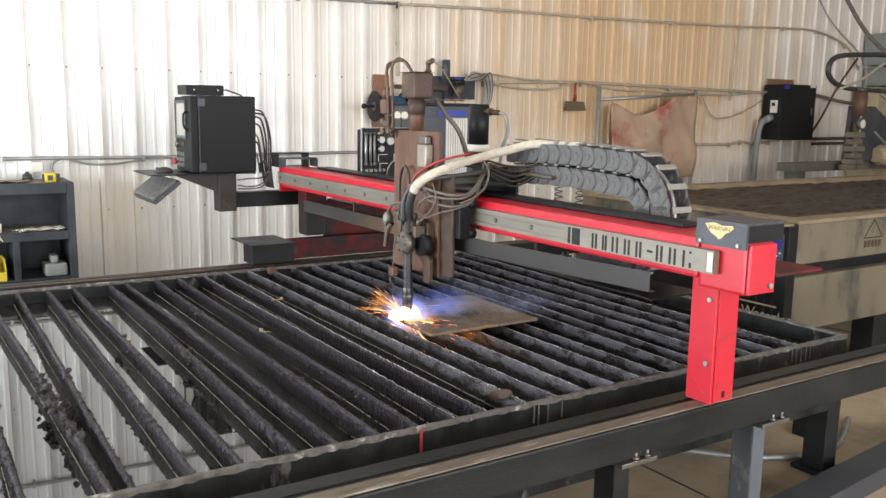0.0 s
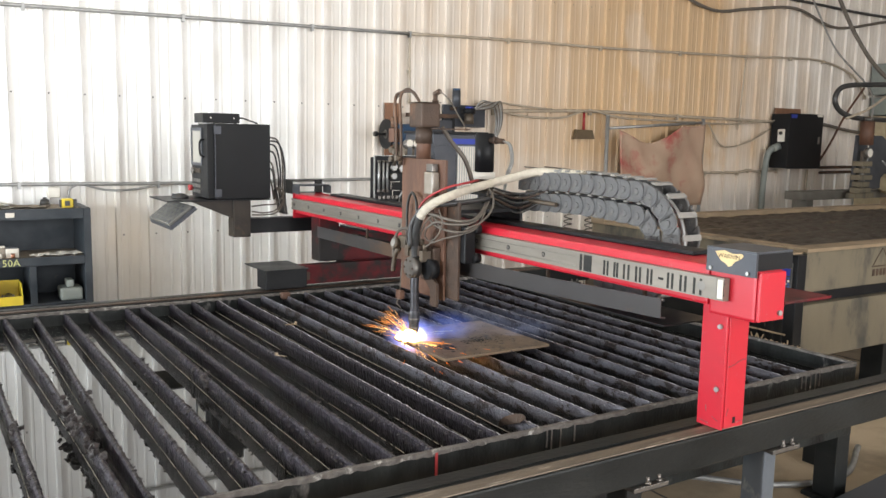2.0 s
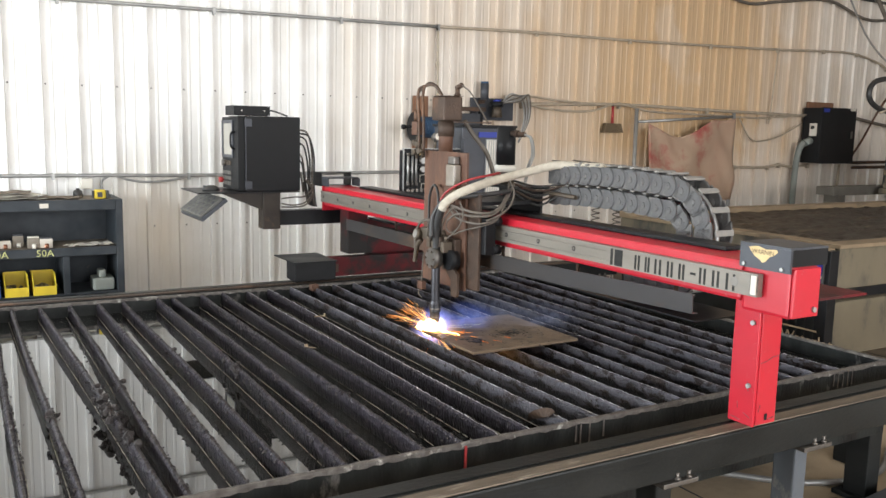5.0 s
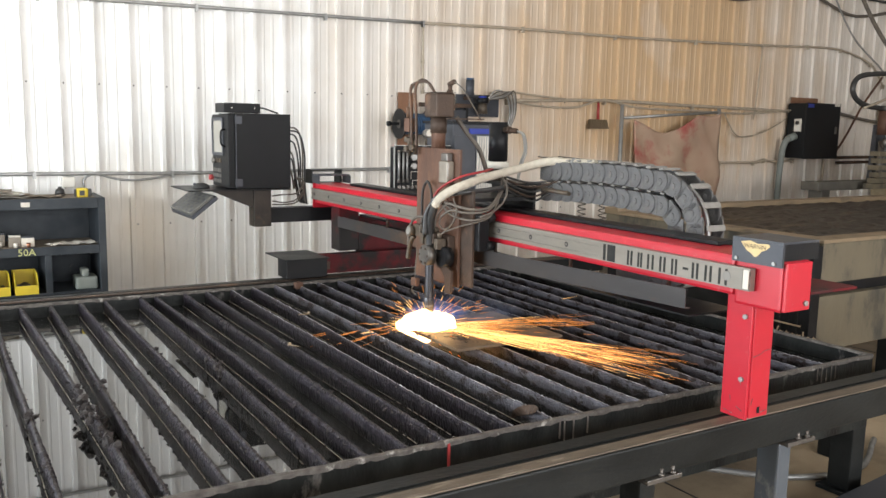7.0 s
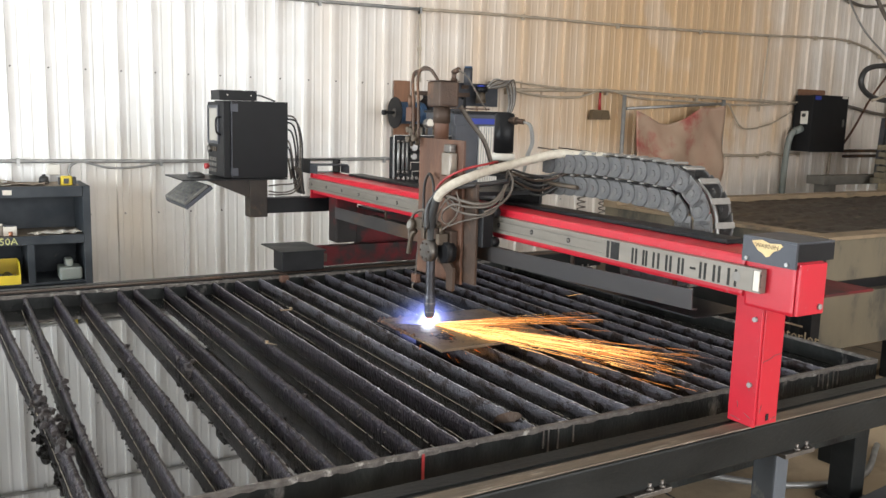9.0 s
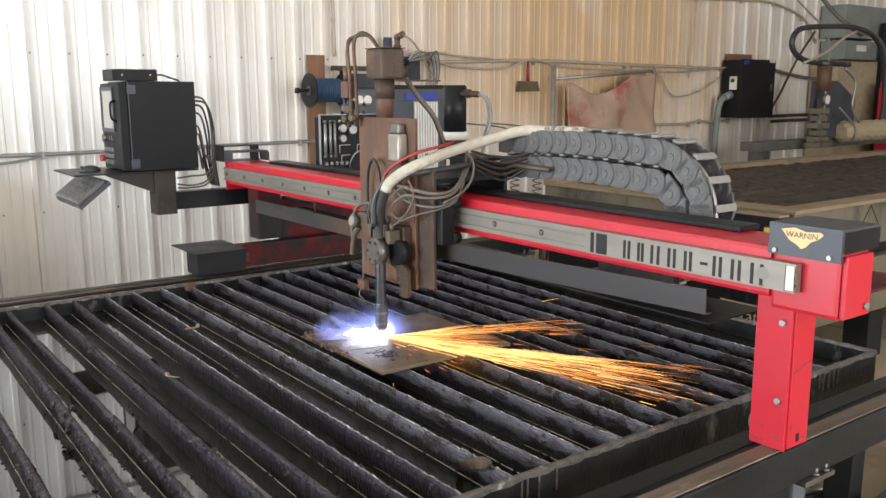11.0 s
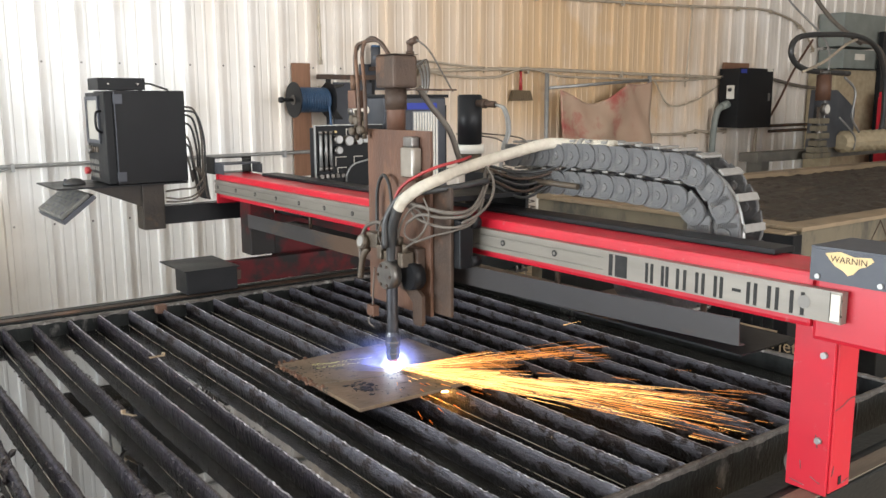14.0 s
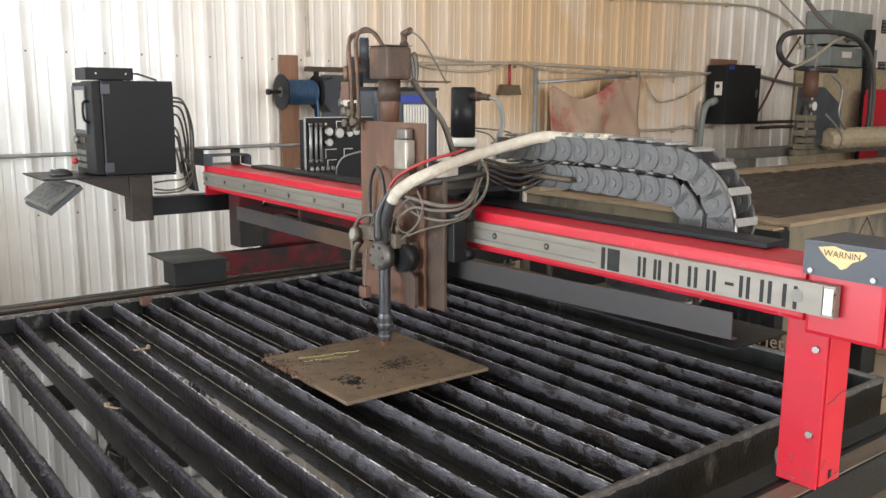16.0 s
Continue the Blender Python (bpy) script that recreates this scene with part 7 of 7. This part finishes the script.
def build_floor_things():
    b = (3.0, 1.80, 0)
    t = thing("steel_channel", b, "grey steel channel lying on the floor", "steel channel")
    o = Matrix.Translation((2.35, 1.72, 0)) @ Euler((0, 0, radians(6))).to_matrix().to_4x4()
    box("web", (0, 0.0, 0.0), (2.0, 0.13, 0.008), M_DGREY, t, b, m=o)
    box("flange", (0, 0.0, 0.0085), (2.0, 0.010, 0.075), M_DGREY, t, b, m=o)
    box("flange", (0, 0.12, 0.0085), (2.0, 0.13, 0.075), M_DGREY, t, b, m=o)
    box("cover", (0, 0.0, 0.0755), (2.0, 0.13, 0.082), M_DGREY, t, b, m=o)
    tagged(tube("floor_hose", [(2.35, 2.75, 0.012), (2.6, 2.45, 0.012), (2.85, 2.2, 0.012), (3.2, 2.12, 0.012), (3.6, 2.3, 0.012)], 0.014, M_PIPEG, seg=8), "pale hose lying on the concrete floor", "hose")
    b = (3.35, 2.28, 0.0)
    t = thing("pipe_clamp", b, "grey cast pipe clamp beside the table leg", "clamp")
    box("clamp_foot", (3.22, 2.22, 0.0), (3.36, 2.34, 0.30), M_RAIL, t, b, 0.006)
    cyl("clamp_body", (3.25, 2.20, 0.345), (3.36, 2.26, 0.345), 0.044, M_PIPEG, t, b, bevel=0.004)
    cyl("clamp_ring", (3.20, 2.18, 0.345), (3.249, 2.20, 0.345), 0.03, M_STEEL, t, b)


# ---- arc, sparks and smoke ----
AX, AY, AZ = 1.54, 3.0, 0.611


def streaks(name, seed, count, dirs, spread, reach, rad, materials, parent, curve=0.0, start=0.0, lift=0.0, long=(0.04, 0.16)):
    """Thin glowing streaks that fly out from the cut: hottest in the heart of the fan, thinning out at its edges."""
    rnd = random.Random(seed)
    per = [bmesh.new() for _ in materials]
    for _ in range(count):
        d = Vector(rnd.choice(dirs)).normalized()
        off = rnd.gauss(0, 1)
        d = (d + Vector((off * spread, rnd.gauss(0, spread), rnd.gauss(0, spread * 0.30)))).normalized()
        far = reach * (0.08 + 0.92 * rnd.random() ** 1.6) * max(0.45, 1 - 0.16 * off * off)
        ln = max(rnd.uniform(0.02, 0.05), reach * rnd.uniform(*long))
        a = max(start, far - ln)
        def at(s):
            return d * s + Vector((0, 0, lift - curve * s * s))
        heat = far / reach + 0.30 * abs(off) + rnd.uniform(-0.18, 0.18)
        k = min(len(materials) - 1, max(0, int(heat * len(materials) / 1.15)))
        add_tube(per[k], [at(a), at((a + far) / 2), at(far)], rad * rnd.uniform(0.5, 1.3), 4, 1, rad * 0.25)
    for bm, m in zip(per, materials):
        link(bm, "streaks", m, parent)


def lump(name, c, r, scale, turn, seed, material, parent, rough=0.4):
    """An uneven glowing blob."""
    bm = bmesh.new()
    bmesh.ops.create_icosphere(bm, subdivisions=3, radius=1.0)
    for v in bm.verts:
        v.co *= 1 + rough * noise.noise(v.co * 1.7 + Vector((seed, 0, 0)))
    bmesh.ops.transform(bm, verts=bm.verts, matrix=Matrix.Translation(c) @ Euler((0, 0, turn)).to_matrix().to_4x4() @ Matrix.Diagonal((r * scale[0], r * scale[1], r * scale[2], 1)))
    return link(bm, name, material, parent, smooth=True)


def gas(parent, c, r, flat, count, seed, material):
    """Soft curled sheets that glow by themselves for gas, smoke and bloom, round and thinning out to nothing."""
    rnd = random.Random(seed)
    for q in range(count):
        bm = bmesh.new()
        o = Euler((radians(rnd.uniform(78, 98)), rnd.uniform(-0.2, 0.2), radians(rnd.uniform(-45, -20)))).to_matrix().to_4x4()
        rings = [[bm.verts.new((0, 0, 0))]]
        for i in range(1, 9):
            rings.append([])
            for k in range(20):
                u, v = r * i / 8 * math.cos(k * 0.314159), r * i / 8 * math.sin(k * 0.314159)
                rings[i].append(bm.verts.new(o @ Vector((u, v, 0.15 * r * noise.noise(Vector((u, v, seed + q)) * 9)))))
        for k in range(20):
            bm.faces.new((rings[0][0], rings[1][k], rings[1][(k + 1) % 20]))
        for i in range(1, 8):
            for k in range(20):
                bm.faces.new((rings[i][k], rings[i + 1][k], rings[i + 1][(k + 1) % 20], rings[i][(k + 1) % 20]))
        w = link(bm, "wisp", material, parent, smooth=True)
        w.location = Vector(c) + Vector((rnd.uniform(-0.25, 0.25) * r, rnd.uniform(-0.25, 0.25) * r, rnd.uniform(-0.1, 0.1) * r))
        w.scale = (1, 1, flat)


LEFTWARD = 2.57  # the way the flare blows over the plate


def build_fire():
    out = {}
    arc = thing("plasma_arc", (AX, AY, AZ), "white-hot plasma arc under the torch", "plasma arc")
    lump("core", (0, 0, 0.008), 0.021, (1.1, 1.1, 1.0), 0, 1, G_ARC, arc, 0.5)
    # sheets that paint the bloom round the arc
    gas(arc, (0, 0, 0.010), 0.060, 1.0, 2, 5, S_HALO)
    gas(arc, (0, 0, 0.012), 0.125, 0.85, 2, 3, S_GASBLOOM)
    out["arc"] = arc
    low = [(math.cos(radians(a)), -math.sin(radians(a)), 0.012) for a in (57, 60, 62, 63, 65, 67, 71)]
    high = [(math.cos(radians(a)), -math.sin(radians(a)), 0.055) for a in (27, 30, 33, 36)]
    mid = [(math.cos(radians(a)), -math.sin(radians(a)), 0.03) for a in (40, 46, 52, 58)]
    for k in range(3):
        f = thing("spark_fan", (AX, AY, AZ), "long fan of orange sparks from the cut", "sparks", group="sparks", kind="stuff")
        streaks("fan", 20 + k, 225, low, 0.021, 1.17, 0.0008, (G_CORE, G_HOT, G_HOT, G_SPARK), f, 0.012, 0.02, 0.004, (0.05, 0.24))
        streaks("fan", 50 + k, 95, high, 0.036, 0.74, 0.0007, (G_CORE, G_HOT, G_SPARK, G_SPARK), f, 0.02, 0.02, 0.004, (0.06, 0.26))
        streaks("fan", 60 + k, 150, low + high + mid, 0.05, 0.46, 0.0009, (G_CORE, G_HOT, G_SPARK), f, 0.0, 0.01, 0.004, (0.15, 0.5))
        streaks("stray", 70 + k, 36, low, 0.050, 1.30, 0.0008, (G_HOT, G_HOT, G_SPARK), f, 0.025, 0.35, 0.004, (0.015, 0.06))
        streaks("stray", 80 + k, 16, low + mid, 0.13, 1.15, 0.0007, (G_HOT, G_SPARK), f, 0.03, 0.25, 0.004, (0.02, 0.06))
        out["fan%d" % k] = f
    # a fresh pierce: fire on both faces of the plate
    f = thing("spark_spray", (AX, AY, AZ), "short spray of orange sparks rising from the cut", "sparks", group="sparks", kind="stuff")
    streaks("spray", 31, 210, [(-0.5, 0.5, 0.70), (-0.65, 0.35, 0.55), (-0.35, 0.6, 0.62), (-0.75, 0.2, 0.35)], 0.15, 0.25, 0.0010, (G_CORE, G_HOT, G_SPARK), f, 0.6, 0.0, 0.0, (0.10, 0.34))
    streaks("spray", 32, 50, [(0.5, -0.8, 0.0), (-0.2, -0.9, 0.0)], 0.3, 0.14, 0.0011, (G_HOT, G_SPARK), f, 0.8)
    lump("fire", (-0.020, 0.004, 0.010), 0.034, (1.35, 1.0, 0.9), LEFTWARD, 4, G_FIRE, f, 0.6)
    lump("blow_through", (0.03, -0.075, -0.012), 0.026, (2.6, 0.7, 0.4), -1.05, 5, G_FIRE, f, 0.6)
    gas(f, (0, -0.03, 0), 0.12, 0.7, 1, 6, S_FLARE)
    out["spray"] = f
    f = thing("spark_burst", (AX, AY, AZ), "round burst of yellow sparks from a fresh pierce", "sparks", group="sparks", kind="stuff")
    ring = [(math.cos(a * 0.45), math.sin(a * 0.45), 0.15 + 0.4 * (a % 3)) for a in range(14)]
    streaks("burst", 33, 420, ring, 0.35, 0.30, 0.0013, (G_HOT, G_HOT, G_SPARK), f, 0.5)
    streaks("burst", 34, 60, [(-0.84, 0.54, 0.06), (-0.8, 0.2, 0.03), (-0.9, 0.1, 0.05)], 0.12, 0.55, 0.0013, (G_HOT, G_SPARK), f, 0.3)
    lump("burst_core", (-0.02, -0.02, 0.01), 0.078, (1.35, 1.0, 0.75), LEFTWARD, 7, G_FIRE, f, 0.6)
    gas(f, (-0.02, -0.02, 0.01), 0.12, 1.0, 1, 8, S_FLARE)
    out["burst"] = f
    # the flare that blows over the plate late in the cut
    f = thing("gas_flare", (AX, AY, AZ), "white flare of burning gas over the plate", "flare", group="smoke", kind="stuff")
    lump("flare", (-0.058, 0.037, 0.018), 0.017, (3.2, 0.8, 0.8), LEFTWARD, 9, G_ARC, f, 0.7)
    gas(f, (-0.10, 0.06, 0.018), 0.10, 0.7, 1, 10, S_GASBLOOM)
    out["flare"] = f
    # smoke that hangs over the plate; the arc's light on it is emission
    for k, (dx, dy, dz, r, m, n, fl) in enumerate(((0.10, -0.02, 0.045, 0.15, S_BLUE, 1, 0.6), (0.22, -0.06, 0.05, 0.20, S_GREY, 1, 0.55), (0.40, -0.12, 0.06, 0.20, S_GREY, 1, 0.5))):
        p = thing("smoke_puff", (AX + dx, AY + dy, AZ + dz), "thin blue smoke that glows to match the arc", "smoke", group="smoke", kind="stuff")
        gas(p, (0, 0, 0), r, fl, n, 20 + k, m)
        out["smoke%d" % k] = p
    # embers and the jet that leave the cut under the plate
    f = thing("falling_embers", (AX, AY, AZ), "orange embers dropping between the slats", "sparks", group="sparks", kind="stuff")
    streaks("embers", 35, 80, [(0.1, -0.8, -0.01), (0.3, -0.8, 0.0), (-0.1, -0.6, -0.02), (0.1, -0.5, -0.3)], 0.22, 0.40, 0.0013, (G_HOT, G_SPARK, G_EMBER), f, 0.06, 0.14, -0.006, (0.01, 0.05))
    # unseen emitter in place of the jet, added to light the slats
    lump("under_jet", (0.062, -0.14, -0.030), 0.008, (7.0, 0.8, 0.7), -1.15, 11, G_JET, f, 0.3)
    out["embers"] = f
    return out


build_floor()
build_shell()
TABLE, WATER = build_table()
rail("near_rail", 1.683, 1.818, "black steel rail tube with a worn tan top")
rail("far_rail", 4.462, 4.590, "black steel rail tube behind the table", M_RUSTD)
for px in (-1.9, -0.4, 1.475, 2.085, 3.55):
    rail_post(px, 1.712, M_POST if px > 2 else M_RAIL)
for px in (-1.9, 0.2, 1.9, 3.55):
    rail_post(px, 4.465, M_RAIL)
GANTRY = build_gantry()
CONSOLE = build_console()
HEAD, TORCH = build_head()
CHAIN = build_chain()
PLATE = build_plate()
build_shelf()
build_wall_things()
RIDERS = build_gas_cart()
build_waterjet()
build_floor_things()
build_offcuts()
FIRE = build_fire()

# gantry travel along the rails and head travel along the beam, in metres
TRAVEL = [(0.0, 0.0), (4.2, 0.0), (5.4, 0.004), (6.0, 0.018), (7.0, 0.044), (8.0, 0.071), (9.0, 0.099), (10.0, 0.122), (11.2, 0.152), (12.5, 0.186), (13.5, 0.211), (14.3, 0.233), (14.6, 0.236), (16.0, 0.236)]
CROSS = [(0.0, 0.0), (1.0, 0.025), (2.0, 0.054), (3.0, 0.082), (4.0, 0.106), (5.4, 0.128), (6.5, 0.122), (8.0, 0.098), (10.0, 0.065), (12.5, 0.012), (14.3, -0.033), (14.6, -0.036), (16.0, -0.036)]


def at_time(rows, t):
    for (a, p), (b, q) in zip(rows, rows[1:]):
        if t <= b:
            return p + (q - p) * (t - a) / (b - a)
    return rows[-1][1]


def motions():
    times = [0.5 * k for k in range(33)]
    base = {ob: ob.location.copy() for ob in [GANTRY, CHAIN, HEAD] + CONSOLE + RIDERS + list(FIRE.values())}
    for ob in [GANTRY, CHAIN] + CONSOLE + RIDERS:
        walk(ob, [(t, pose(base[ob].x + at_time(TRAVEL, t), base[ob].y, base[ob].z)) for t in times])
    walk(HEAD, [(t, pose(base[HEAD].x + at_time(TRAVEL, t), base[HEAD].y + at_time(CROSS, t), base[HEAD].z)) for t in times])
    walk(TORCH, [(0, pose(0, 0, 0)), (14.2, pose(0, 0, 0)), (14.5, pose(0, 0, 0.038)), (16, pose(0, 0, 0.038))])
    rnd = random.Random(2)

    def fire(ob, spans, jitter, dt=0.1, drift=((0, 0.0), (16, 0.0))):
        """Alive inside the spans; otherwise sunk under the floor of the pan, where nothing burns."""
        rows, k = [], 0
        while k * dt <= 16.0001:
            t = k * dt
            on = any(a <= t <= b for a, b in spans)
            p = base[ob] + Vector((at_time(TRAVEL, t) + at_time(drift, t), at_time(CROSS, t) + at_time(drift, t) * -0.25, 0.0 if on else -0.85))
            turn = (rnd.uniform(-jitter, jitter) * 0.35, rnd.uniform(-jitter, jitter) * 0.35, rnd.uniform(-jitter, jitter))
            rows.append((round(t, 3), pose(p.x, p.y, p.z, *turn)))
            k += 1
        walk(ob, rows)
    fire(FIRE["arc"], [(0, 14.25)], 30)
    for k in range(3):
        fire(FIRE["fan%d" % k], [(5.6, 14.2)], 3.5)
    fire(FIRE["spray"], [(0, 6.8)], 14)
    fire(FIRE["burst"], [(6.95, 7.15)], 10)
    fire(FIRE["embers"], [(0.0, 14.3)], 6)
    fire(FIRE["smoke0"], [(0, 14.3)], 5, 0.5, ((0, 0.0), (5.5, 0.0), (8.0, -0.16), (16, -0.18)))
    fire(FIRE["smoke1"], [(0, 14.3)], 5, 0.5, ((0, 0.0), (5.5, 0.0), (8.0, -0.30), (16, -0.34)))
    fire(FIRE["smoke2"], [(0, 14.25)], 5, 0.5, ((0, 0.0), (5.5, 0.0), (8.0, -0.40), (16, -0.46)))
    fire(FIRE["flare"], [(9.85, 10.6), (11.0, 12.75)], 12)


motions()
